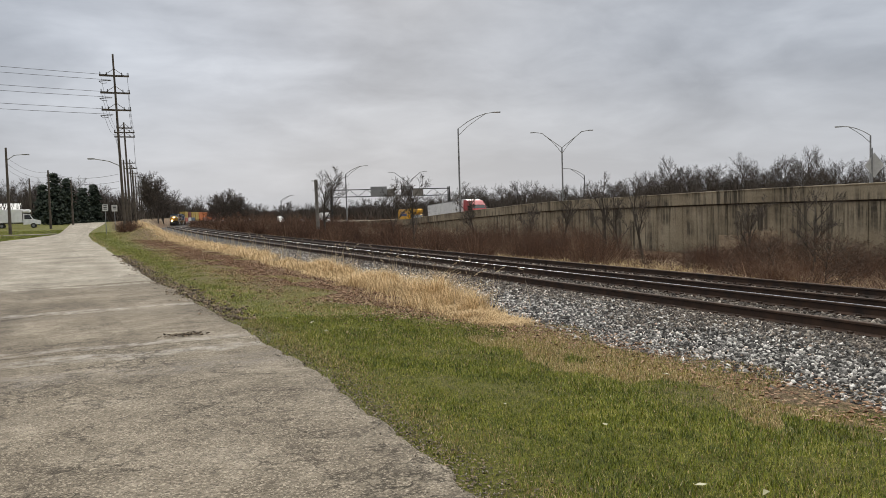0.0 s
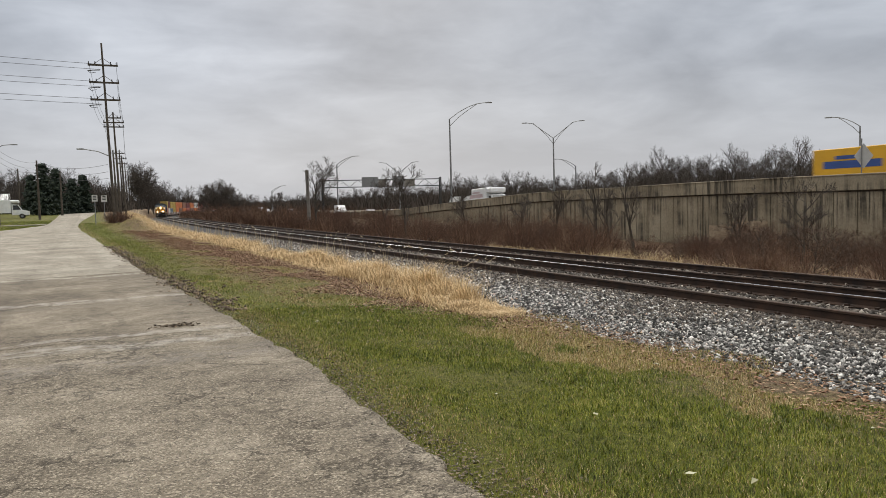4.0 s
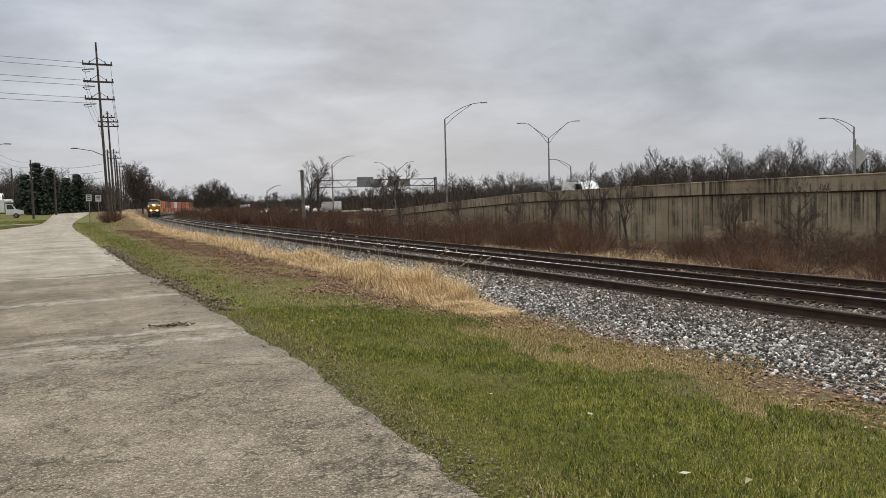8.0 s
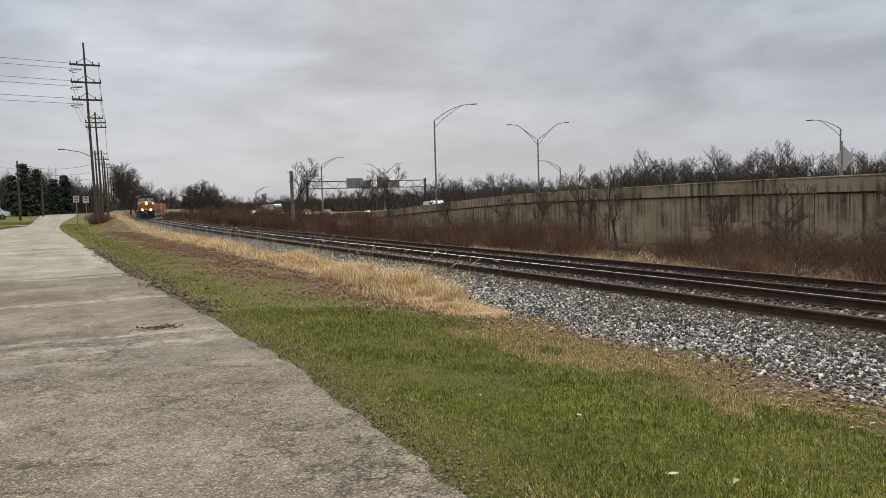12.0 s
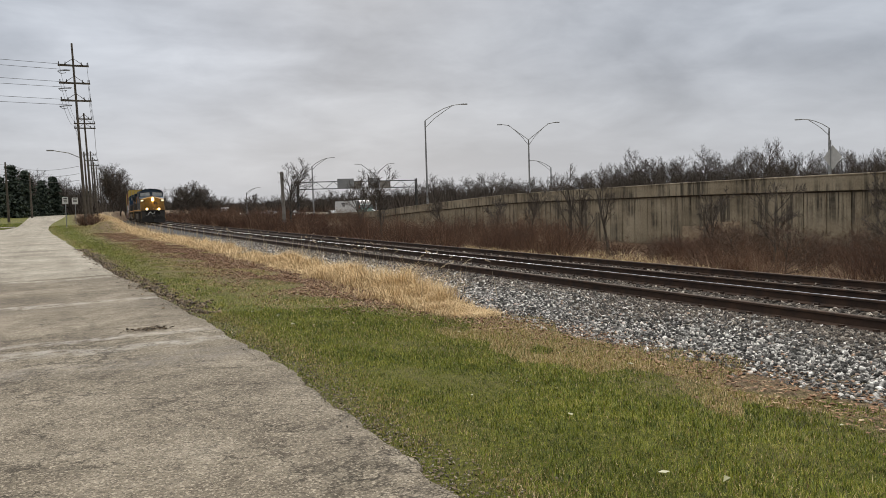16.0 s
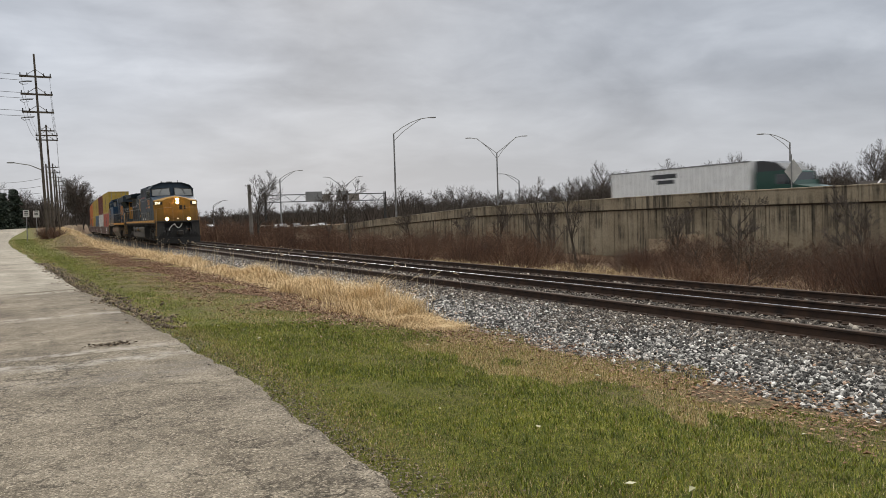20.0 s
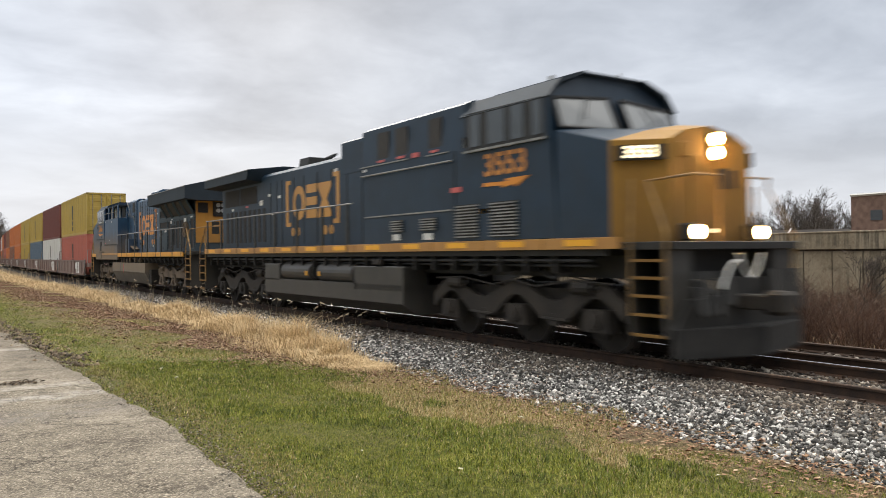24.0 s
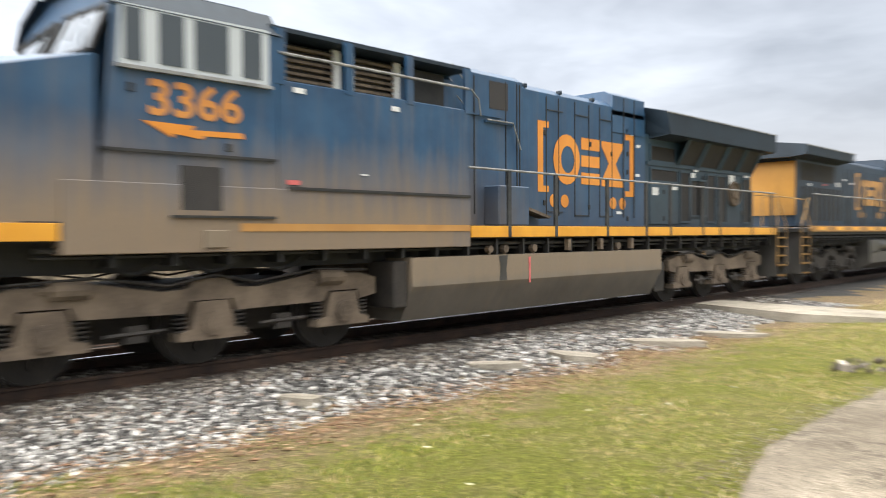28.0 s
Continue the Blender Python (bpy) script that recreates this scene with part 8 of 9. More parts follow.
def build_spruces():
    """Dark spruces behind the houses."""
    for bearing, el, dist, seed in ((-2.5, 3.3, 172, 1), (-1.75, 2.9, 180, 2), (-0.8, 2.3, 184, 3), (-0.1, 2.5, 187, 4), (-3.2, 2.5, 186, 5)):
        r = random.Random(seed)
        x, y = at_bearing(bearing, dist)
        g = ground_z(x, y)
        h = EYE_Z + dist * math.tan(radians(el)) - g
        root = thing("spruce", "dark green spruce among the leafless trees", "tree", "spruces", Matrix.Translation((x, y, g)))
        bm = bmesh.new()
        rod(bm, (0, 0, -0.2), (0, 0, h * 0.95), 0.25, 8, 0.03)
        part("trunk", bm, M_BARK, root)
        V, F = [], []
        boughs = [(0.04 + 0.94 * r.random() ** 1.15, r.uniform(0, math.tau), r.uniform(0.45, 1.35)) for q in range(210)]
        for f, a, long in boughs:
            reach = ((1 - f) ** 1.05 * h * 0.31 + 0.2) * long
            for q in range(24):
                t = r.uniform(0.05, 1.0)
                px, py = math.cos(a) * reach * t + r.gauss(0, 0.25), math.sin(a) * reach * t + r.gauss(0, 0.25)
                pz = h * f - reach * 0.3 * t + r.gauss(0, 0.12)
                b2, s = r.uniform(0, math.tau), r.uniform(0.25, 0.6)
                o = len(V)
                V += [(px, py, pz + s * 0.2), (px + math.cos(b2) * s, py + math.sin(b2) * s, pz - s * 0.35), (px - math.sin(b2) * s * 0.5, py + math.cos(b2) * s * 0.5, pz - s * 0.5)]
                F.append((o, o + 1, o + 2))
        fast_mesh("crown", np.array(V), np.array(F), M_NEEDLE, root)


build_lawn()
build_weeds()
build_litter()
build_treeline()
build_brush()
build_wall_trees()
build_shrubs()
build_spruces()

# ---------------------------------------------------------------- street lamps, gantry, poles, signs, buildings
M_GALV = worn("galvanised_steel", (0.2, 0.205, 0.21), (0.34, 0.345, 0.35), 4.0, 0.5, 0.5, 40.0, 0.1)
M_SIGNBACK = worn("bare_sign_back", (0.46, 0.46, 0.455), (0.58, 0.58, 0.57), 3.0, 0.5, 0.0, 30.0, 0.05)
M_WOODPOLE = worn("weathered_wood_pole", (0.045, 0.036, 0.028), (0.12, 0.1, 0.08), 2.0, 0.92, 0.0, 30.0, 0.5)
M_STUB = worn("grey_weathered_pole", (0.12, 0.11, 0.095), (0.26, 0.24, 0.215), 2.0, 0.92, 0.0, 30.0, 0.4)
M_WIRE = worn("dark_wire", (0.02, 0.02, 0.022), (0.05, 0.05, 0.052), 1.0, 0.6)
M_WHITE = worn("white_paint", (0.62, 0.62, 0.6), (0.78, 0.78, 0.76), 0.8, 0.5, 0.0, 20.0, 0.05)
M_TYRE = worn("tyre_rubber", (0.012, 0.012, 0.012), (0.03, 0.03, 0.03), 5.0, 0.85)
M_SHINGLE = worn("dark_shingle_roof", (0.035, 0.03, 0.028), (0.08, 0.07, 0.062), 6.0, 0.92, 0.0, 20.0, 0.5)
M_SIDING = worn("pale_siding", (0.45, 0.45, 0.44), (0.6, 0.6, 0.58), 1.5, 0.7, 0.0, 20.0, 0.1)
M_BRICK = worn("brown_brick_face", (0.12, 0.075, 0.058), (0.22, 0.145, 0.115), 1.2, 0.92, 0.0, 12.0, 0.4)
M_CARLIGHT = glow("lit_car_lamp", (1.0, 0.9, 0.7), 60.0)
M_DARKGLASS = glass_material("vehicle_glass", (0.02, 0.024, 0.026))
M_SIGNRED = worn("faded_sign_face", (0.5, 0.5, 0.48), (0.66, 0.66, 0.64), 2.0, 0.5)


def car_paint(name, c):
    k = Nodes(name)
    v = k.coord()
    f = k.noise(v, 2.0, 5)
    k.b.inputs["Coat Weight"].default_value = 0.4
    return k.done(k.ramp(f, [(0.3, tuple(q * 0.85 for q in c)), (0.7, c)]), 0.35)


P_WHITE = car_paint("white_vehicle_paint", (0.86, 0.87, 0.88))
P_RED = car_paint("red_cab_paint", (0.42, 0.03, 0.035))
P_GREEN = car_paint("dark_green_cab_paint", (0.012, 0.06, 0.045))
P_YELLOW = car_paint("yellow_truck_paint", (0.78, 0.42, 0.01))
P_SILVER = car_paint("silver_car_paint", (0.3, 0.31, 0.32))
P_DARK = car_paint("dark_car_paint", (0.03, 0.032, 0.036))
P_PINK = car_paint("pale_pink_marking", (0.6, 0.46, 0.48))
P_BLUE = car_paint("blue_stripe_paint", (0.03, 0.08, 0.3))


def davit_lamp(bearing, dist, top_el, base_z, arms, reach, label):
    """A street lamp with curved truss arms: arms lists +1 (away) and -1 (towards the viewer's left)."""
    x, y = at_bearing(bearing, dist)
    h = EYE_Z + dist * math.tan(radians(top_el)) - base_z
    b = radians(bearing)
    m = Matrix.Translation((x, y, base_z)) @ Matrix.Rotation(-b, 4, "Z")
    root = thing("street_lamp", label, "street lamp", "highway lamps", m)
    r = 0.00065 * dist + 0.05
    bm = bmesh.new()
    rod(bm, (0, 0, 0), (0, 0, h), r * 1.25, 10, r * 0.8)
    box(bm, -0.2, 0.2, -0.2, 0.2, 0, 0.3, 0.02)
    part("pole", bm, M_GALV, root)
    for s in arms:
        bm = bmesh.new()
        up = [(s * reach * f, 0, h + reach * 0.42 * math.sin(f * math.pi / 2) ** 0.9) for f in (0, 0.25, 0.5, 0.75, 1.0)]
        if len(arms) > 1:
            up = [(s * reach * f, 0, h + reach * 0.76 * (f if f < 0.75 else 0.75 + 0.06 * (f - 0.75) * 4)) for f in (0, 0.25, 0.5, 0.75, 0.9, 1.0)]
        lo = [(s * reach * f, 0, h - 1.0 + (up[-2][2] - h + 0.95) * min(1, (f / 0.75)) ** 0.8) for f in (0, 0.25, 0.5, 0.75)]
        pipe(bm, up, r * 0.45, 6)
        pipe(bm, lo, r * 0.35, 6)
        arm = pieces("arm", bm, M_GALV, root)
        e = up[-1]
        bm = bmesh.new()
        box(bm, e[0] - 0.1 - (0.75 if s < 0 else 0), e[0] + 0.1 + (0.75 if s > 0 else 0), -0.16, 0.16, e[2] - 0.1, e[2] + 0.06, 0.04)
        part("lamp_head", bm, M_GALV, arm)
    return root


def build_lamps():
    davit_lamp(25.42, 110, 6.0, wall_top(98) - 1.0, (1,), 5.2, "tall grey street lamp with one curved arm")
    davit_lamp(32.97, 140, 4.37, 1.0, (-1, 1), 4.7, "tall grey street lamp with two raised arms")
    davit_lamp(53.05, 118, 4.1, 1.0, (-1,), 3.4, "grey street lamp with one curved arm")
    davit_lamp(34.55, 200, 2.3, 0.0, (-1,), 4.6, "far grey street lamp with one curved arm")
    davit_lamp(17.05, 215, 2.9, -2.0, (1,), 5.4, "far grey street lamp with one curved arm")
    davit_lamp(21.6, 270, 2.2, -2.0, (-1, 1), 6.0, "far grey street lamp with two raised arms")
    davit_lamp(12.33, 420, 1.1, -2.0, (1,), 6.5, "far grey street lamp with one curved arm")
    davit_lamp(76.5, 112, 5.6, 1.0, (-1,), 3.0, "grey street lamp with one curved arm")


def build_gantry():
    a, left, right = 250.0, 53.0, 94.0
    root = thing("sign_gantry", "dark steel truss gantry over the highway with sign backs", "sign gantry")
    base = -2.0
    top = EYE_Z + 256 * math.tan(radians(1.76))
    low = top - 2.3
    M = M_POST
    for u in (left, right):
        for da in (-0.7, 0.7):
            bm = bmesh.new()
            rod(bm, hw(u, a + da, base), hw(u, a + da, top + 0.6), 0.22, 8)
            part("post", bm, M, root)
    for z in (low, top):
        for da in (-0.7, 0.7):
            bm = bmesh.new()
            rod(bm, hw(left, a + da, z), hw(right, a + da, z), 0.14, 6)
            part("chord", bm, M, root)
    n = 14
    for i in range(n):
        u0 = left + (right - left) * i / n
        u1 = left + (right - left) * (i + 1) / n
        bm = bmesh.new()
        rod(bm, hw(u0, a - 0.7, low if i % 2 else top), hw(u1, a - 0.7, top if i % 2 else low), 0.08, 5)
        part("brace", bm, M, root)
    for u0, u1, dz in ((66.0, 71.6, 0.9), (71.7, 74.2, -0.2), (76.6, 80.6, 1.1), (80.7, 84.4, -0.1)):
        bm = bmesh.new()
        pts = [hw(u0, a - 0.95, low - 0.1), hw(u1, a - 0.95, low - 0.1), hw(u1, a - 0.95, top + dz), hw(u0, a - 0.95, top + dz)]
        bk = [p + Vector((0, 0.12, 0)) for p in pts]
        vs = [bm.verts.new(p) for p in pts + bk]
        for f in ((0, 1, 2, 3), (7, 6, 5, 4), (0, 4, 5, 1), (1, 5, 6, 2), (2, 6, 7, 3), (3, 7, 4, 0)):
            bm.faces.new([vs[i] for i in f])
        part("sign_panel", bm, M_STUB if dz < 0 else M_GALV, root, "grey back of a highway sign")


def build_diamond():
    x, y = at_bearing(53.2, 56)
    z = wall_top(35) - 0.05
    root = thing("diamond_sign", "grey back of a diamond road sign on the parapet", "road sign", "", Matrix.Translation((x, y, z)) @ Matrix.Rotation(radians(-50), 4, "Z"))
    bm = bmesh.new()
    rod(bm, (-0.12, 0, -1), (-0.12, 0, 2.3), 0.04, 6)
    part("post", bm, M_GALV, root)
    bm = bmesh.new()
    prism(bm, [(0.0, 0.4), (0.54, 1.2), (0.0, 2.0), (-0.54, 1.2)], 0.05, 0.07, "y")
    part("panel", bm, M_SIGNBACK, root, "bare metal diamond panel")


def utility_pole(x, y, base, h, lean, arms, width, label, r=0.17, group="utility poles"):
    """A wooden pole with crossarms, braces and insulators; lean: sideways metres at the top."""
    root = thing("utility_pole", label, "utility pole", group, Matrix.Translation((x, y, base)))
    top = Vector((lean, 0, h))
    bm = bmesh.new()
    rod(bm, (0, 0, -0.3), top, r * 1.2, 10, r * 0.7)
    part("pole", bm, M_WOODPOLE, root)
    for z, w in arms:
        c = top * (z / h)
        bm = bmesh.new()
        box(bm, c.x - w / 2, c.x + w / 2, -0.08, 0.08, z - 0.09, z + 0.09)
        arm = part("crossarm", bm, M_WOODPOLE, root)
        bm = bmesh.new()
        for s in (-1, 1):
            rod(bm, (c.x, -0.1, z + 0.75), (c.x + s * w * 0.34, -0.1, z), 0.03, 5)
        part("brace", bm, M_WOODPOLE, arm)
        for s in (-1, -0.55, 0.55, 1):
            bm = bmesh.new()
            rod(bm, (c.x + s * w * 0.47, 0, z + 0.09), (c.x + s * w * 0.47, 0, z + 0.38), 0.05, 6)
            part("insulator", bm, M_TANK_DARK, arm)
    return root


def wire(name, pts, sag, r, label):
    bm = bmesh.new()
    for a, b in zip(pts, pts[1:]):
        a, b = Vector(a), Vector(b)
        q = []
        for i in range(13):
            f = i / 12
            p = a.lerp(b, f)
            p.z -= sag * 4 * f * (1 - f)
            q.append(p)
        for u, v in zip(q, q[1:]):
            rod(bm, u, v, r, 4, caps=False)
    me = bpy.data.meshes.new(name)
    bm.to_mesh(me)
    bm.free()
    tagged(link_mesh(name, me, M_WIRE), label, "wire", "overhead wires")


def build_poles():
    line = []
    for i, (dist, b0, top_el, lean, w) in enumerate(((92, 1.78, 11.1, -0.42, 3.0), (132, 2.16, 6.64, -0.4, 3.0), (205, 2.32, 4.13, -0.3, 3.0), (225, 2.42, 3.75, -0.3, 2.8), (262, 2.6, 3.15, -0.3, 2.8), (300, 2.75, 2.65, -0.2, 2.8), (345, 2.85, 2.2, 0.0, 2.8))):
        x, y = at_bearing(b0, dist)
        g = ground_z(x, y)
        h = EYE_Z + dist * math.tan(radians(top_el)) - g
        arms = [(h - 2.35, w), (h - 4.2, w), (h - 6.05, w)] if i == 0 else [(h - 0.7 * k - 0.9, w * (0.75 if k == 0 else 1.0)) for k in range(3)] if i == 1 else [(h - 0.9, w * 0.8), (h - 2.2, w)]
        utility_pole(x, y, g, h, lean, arms, w, "tall weathered wooden utility pole with crossarms", 0.14 if i == 0 else 0.14 + 0.0002 * dist)
        line.append((x + lean, y, g + h, [a[0] + g for a in arms]))
    for x_, d_, e_ in ((1.98, 104, 4.1), (2.5, 118, 3.4)):
        x, y = at_bearing(x_, d_)
        g = ground_z(x, y)
        h = EYE_Z + d_ * math.tan(radians(e_)) - g
        utility_pole(x, y, g, h, -0.2, [], 2, "short wooden utility pole beside the taller ones", 0.125)
    # side arm with a street light on the first pole
    p0 = line[0]
    bm = bmesh.new()
    pipe(bm, [(p0[0] + 0.2, 92, 7.6), (p0[0] - 0.9, 91.9, 8.1), (p0[0] - 2.4, 91.8, 8.35)], 0.05, 6)
    box(bm, p0[0] - 3.0, p0[0] - 2.3, 91.65, 91.95, 8.28, 8.42, 0.03)
    arm = part("light_arm", bm, M_GALV, None)
    tagged(arm, "grey street light arm on the first pole", "street lamp")
    # wires along the line and off to the side
    for k, (off, z) in enumerate(((-1.35, 0), (1.35, 0), (-1.35, 1), (1.35, 1), (-1.35, 2), (1.35, 2))):
        pts = [(p[0] + off, p[1], p[3][min(z, len(p[3]) - 1)] + 0.35) for p in line]
        wire("wire", pts, 0.9, 0.016, "thin overhead wire along the road")
    for k in range(3):
        z = line[0][3][k]
        for d in (0.0, 0.55):
            wire("wire", [(line[0][0] - 0.2, 92, z + 0.1 - d), (-45, 84, z + 1.6 - d * 1.2), (-120, 60, z + 3.0 - d)], 0.35, 0.02, "thin overhead wire crossing the road")
        bm = bmesh.new()
        pipe(bm, [(line[0][0] - 0.3, 91.8, z - 0.55), (line[0][0] - 0.9, 91.8, z - 0.58), (line[0][0] - 1.5, 91.8, z - 0.66)], 0.05, 5)
        pipe(bm, [(line[0][0] - 1.5, 91.8, z - 0.66), (line[0][0] - 1.2, 91.8, z - 0.9), (line[0][0] - 0.7, 91.8, z - 0.8)], 0.03, 5)
        tagged(part("dead_end", bm, M_TANK_DARK, None), "dark dead-end insulator string", "insulator", "insulator strings")
    # poles by the houses
    left = []
    for b0, d, top, base in ((-5.12, 112, 4.86, 0.0), (-2.78, 140, 3.42, 0.0), (-3.9, 170, 2.9, 0.0), (-1.45, 165, 2.7, 0.0)):
        x, y = at_bearing(b0, d)
        g = ground_z(x, y)
        h = EYE_Z + d * math.tan(radians(top)) - g
        utility_pole(x, y, g, h, 0.0, [], 2, "wooden pole across the road", 0.17, "poles by the houses")
        left.append((x, y, g + h))
    x, y, z = left[0]
    bm = bmesh.new()
    pipe(bm, [(x, y, z - 1.6), (x + 0.9, y, z - 0.95), (x + 1.9, y, z - 0.85)], 0.05, 6)
    box(bm, x + 1.8, x + 2.6, y - 0.15, y + 0.15, z - 0.92, z - 0.78, 0.03)
    tagged(part("light_arm", bm, M_GALV, None), "grey street light arm on a wooden pole", "street lamp")
    for dz in (0.3, 1.1, 1.8):
        wire("wire", [(left[0][0], left[0][1], left[0][2] - dz - 0.9), (left[1][0], left[1][1], left[1][2] - dz), (line[0][0], 92, 7.0 - dz)], 0.7, 0.018, "thin overhead wire between the poles")
    # thick cut-off pole beyond the tracks
    x, y = at_bearing(14.95, 96)
    g = ground_z(x, y)
    root = thing("stub_pole", "thick grey cut-off pole beside the line", "pole", "", Matrix.Translation((x, y, g)))
    bm = bmesh.new()
    rod(bm, (0, 0, -0.3), (-0.12, 0, EYE_Z + 96 * math.tan(radians(2.55)) - g), 0.24, 12, 0.2)
    part("pole", bm, M_STUB, root)


def build_signs():
    for b0, d, top, w, h in ((0.58, 100, 1.1, 0.62, 0.78), (1.15, 118, 1.05, 0.75, 0.9)):
        x, y = at_bearing(b0, d)
        g = ground_z(x, y)
        z = EYE_Z + d * math.tan(radians(top)) - g
        root = thing("road_sign", "small white road sign on a thin post", "road sign", "road signs", Matrix.Translation((x, y, g)))
        bm = bmesh.new()
        rod(bm, (0, 0, -0.2), (0, 0, z - 0.1), 0.05, 6)
        part("post", bm, M_GALV, root)
        bm = bmesh.new()
        box(bm, -w / 2, w / 2, -0.06, -0.04, z - h, z, 0.004)
        pl = part("plate", bm, M_SIGNRED, root)
        for q in range(3):
            bm = bmesh.new()
            box(bm, -w * 0.3, w * 0.3, -0.066, -0.06, z - 0.2 - q * 0.2, z - 0.1 - q * 0.2)
            part("bar", bm, M_BLACK, pl)


def build_house():
    x, y = at_bearing(-6.2, 190)
    g = ground_z(x, y)
    root = thing("house", "low white house behind the lawn", "house", "", Matrix.Translation((x, y, g)))
    bm = bmesh.new()
    box(bm, -9, 5, 0, 8, -0.5, 2.7)
    part("wall", bm, M_SIDING, root)
    bm = bmesh.new()
    prism(bm, [(-0.6, 2.6), (4.0, 4.4), (8.6, 2.6)], -9.5, 5.5, "x")
    part("roof", bm, M_WHITE, root, "pale low-pitched roof")
    for i in range(4):
        bm = bmesh.new()
        box(bm, -7 + i * 3, -5.6 + i * 3, -0.05, 0.1, 0.9, 2.1)
        w = part("window", bm, M_DARKGLASS, root)
        bm = bmesh.new()
        for a, b, c, d in ((-7.1, -7.0, 0.8, 2.2), (-5.6, -5.5, 0.8, 2.2), (-7.0, -5.6, 2.1, 2.2), (-7.0, -5.6, 0.8, 0.9)):
            box(bm, a + i * 3, b + i * 3, -0.08, 0.05, c, d)
        part("window_frame", bm, M_WHITE, w)


def build_far_buildings():
    # dark-roofed house with white gable windows beyond the highway
    x, y = at_bearing(60.4, 150)
    root = thing("house", "dark-roofed house with white trim beyond the highway", "house", "", Matrix.Translation((x, y, -4.4)) @ Matrix.Rotation(radians(-58), 4, "Z"))
    bm = bmesh.new()
    box(bm, -8, 8, 0, 10, 0, 4.6)
    part("wall", bm, M_SIDING, root)
    bm = bmesh.new()
    prism(bm, [(-0.6, 4.4), (5, 9.6), (10.6, 4.4)], -8.6, 8.6, "x")
    part("roof", bm, M_SHINGLE, root)
    bm = bmesh.new()
    prism(bm, [(-3.2, 4.4), (0, 8.0), (3.2, 4.4)], -1.6, 3.0, "y")
    dm = part("gable", bm, M_SHINGLE, root)
    for a, b, c, d in ((-1.6, -0.6, 4.7, 6.0), (0.0, 1.1, 4.7, 6.6)):
        bm = bmesh.new()
        box(bm, a - 0.15, b + 0.15, -1.68, -1.6, c - 0.15, d + 0.15)
        fr = part("window_frame", bm, M_WHITE, dm)
        bm = bmesh.new()
        box(bm, a, b, -1.72, -1.66, c, d)
        part("pane", bm, M_DARKGLASS, fr)
    bm = bmesh.new()
    for s in (-1, 1):
        rod(bm, (s * 8.7, -0.7, 4.4), (s * 5.2, 5, 9.8), 0.18, 4)
    part("verge_board", bm, M_WHITE, root)
    # long brown brick building
    root = thing("brick_building", "long brown brick building with a flat roof", "building")
    bm = bmesh.new()
    c = [hw(112, 70, 0), hw(112, 26, 0), hw(135, 26, 0), hw(135, 70, 0)]
    vs = [bm.verts.new((p.x, p.y, -1.5)) for p in c] + [bm.verts.new((p.x, p.y, 9.6)) for p in c]
    for f in ((0, 1, 5, 4), (1, 2, 6, 5), (2, 3, 7, 6), (3, 0, 4, 7), (4, 5, 6, 7)):
        bm.faces.new([vs[i] for i in f])
    bmesh.ops.recalc_face_normals(bm, faces=bm.faces)
    part("wall", bm, M_BRICK, root)
    bm = bmesh.new()
    rod(bm, hw(111.9, 70, 9.7), hw(111.9, 26, 9.7), 0.22, 4)
    part("roof_edge", bm, M_SIDING, root, "pale metal roof edge")
    for fl in range(2):
        for i in range(9):
            a = 30 + i * 4.4
            bm = bmesh.new()
            z = 2.2 + fl * 3.6
            p = [hw(111.93, a, z), hw(111.93, a + 1.8, z), hw(111.93, a + 1.8, z + 1.5), hw(111.93, a, z + 1.5)]
            bm.faces.new([bm.verts.new(q) for q in p])
            part("window", bm, M_DARKGLASS, root)
    bm = bmesh.new()
    p = hw(122, 48, 10.2)
    box(bm, p.x - 2.5, p.x + 2.5, p.y - 2, p.y + 2, 9.4, 11.0, 0.05)
    part("roof_unit", bm, M_TANK_DARK, root)


def build_slabs():
    """Pale broken slabs at the foot of the ballast, and the gravel crossing behind the camera."""
    for x, y, s, rz in ((6.75, -12.2, 0.75, 20), (6.95, -9.9, 0.55, -15), (7.3, -8.4, 0.4, 40), (7.4, -5.2, 0.32, 10), (6.3, -14.0, 0.6, 5)):
        bm = bmesh.new()
        r = random.Random(int(s * 1000))
        pts = [(s * (1 + 0.25 * r.uniform(-1, 1)) * math.cos(i * math.tau / 7), s * 0.6 * (1 + 0.25 * r.uniform(-1, 1)) * math.sin(i * math.tau / 7)) for i in range(7)]
        prism(bm, pts, -0.06, 0.05, "z")
        ob = part("slab", bm, M_ROAD_FAR, None)
        ob.matrix_basis = pose(x, y, ground_z(x, y) + 0.03, 3, 2, rz)
        tagged(ob, "pale flat slab of broken concrete by the ballast", "slab", "broken slabs")
    bm = bmesh.new()
    pts = [(3.2, -18.6), (9.0, -19.2), (9.0, -17.9), (6.2, -17.0), (3.0, -17.6)]
    prism(bm, pts, -0.3, -0.06, "z")
    tagged(part("crossing_slab", bm, M_ROAD_FAR, None), "pale concrete strip across the grass", "path", kind="structure")
    bm = bmesh.new()
    r = random.Random(4)
    for i in range(26):
        x, y, s = 3.05 + r.uniform(-0.3, 0.3), -10.4 + r.uniform(-0.5, 0.5), r.uniform(0.025, 0.07)
        v, f = stones_arrays(np.array([x]), np.array([y]), np.array([s * 0.6]), np.array([s]), np.random.default_rng(i))
        q = [bm.verts.new(p) for p in v]
        for t in f:
            bm.faces.new([q[j] for j in t])
    tagged(part("rubble", bm, M_STONE_OILY, None), "small heap of grey rubble at the road's edge", "rubble", kind="stuff")


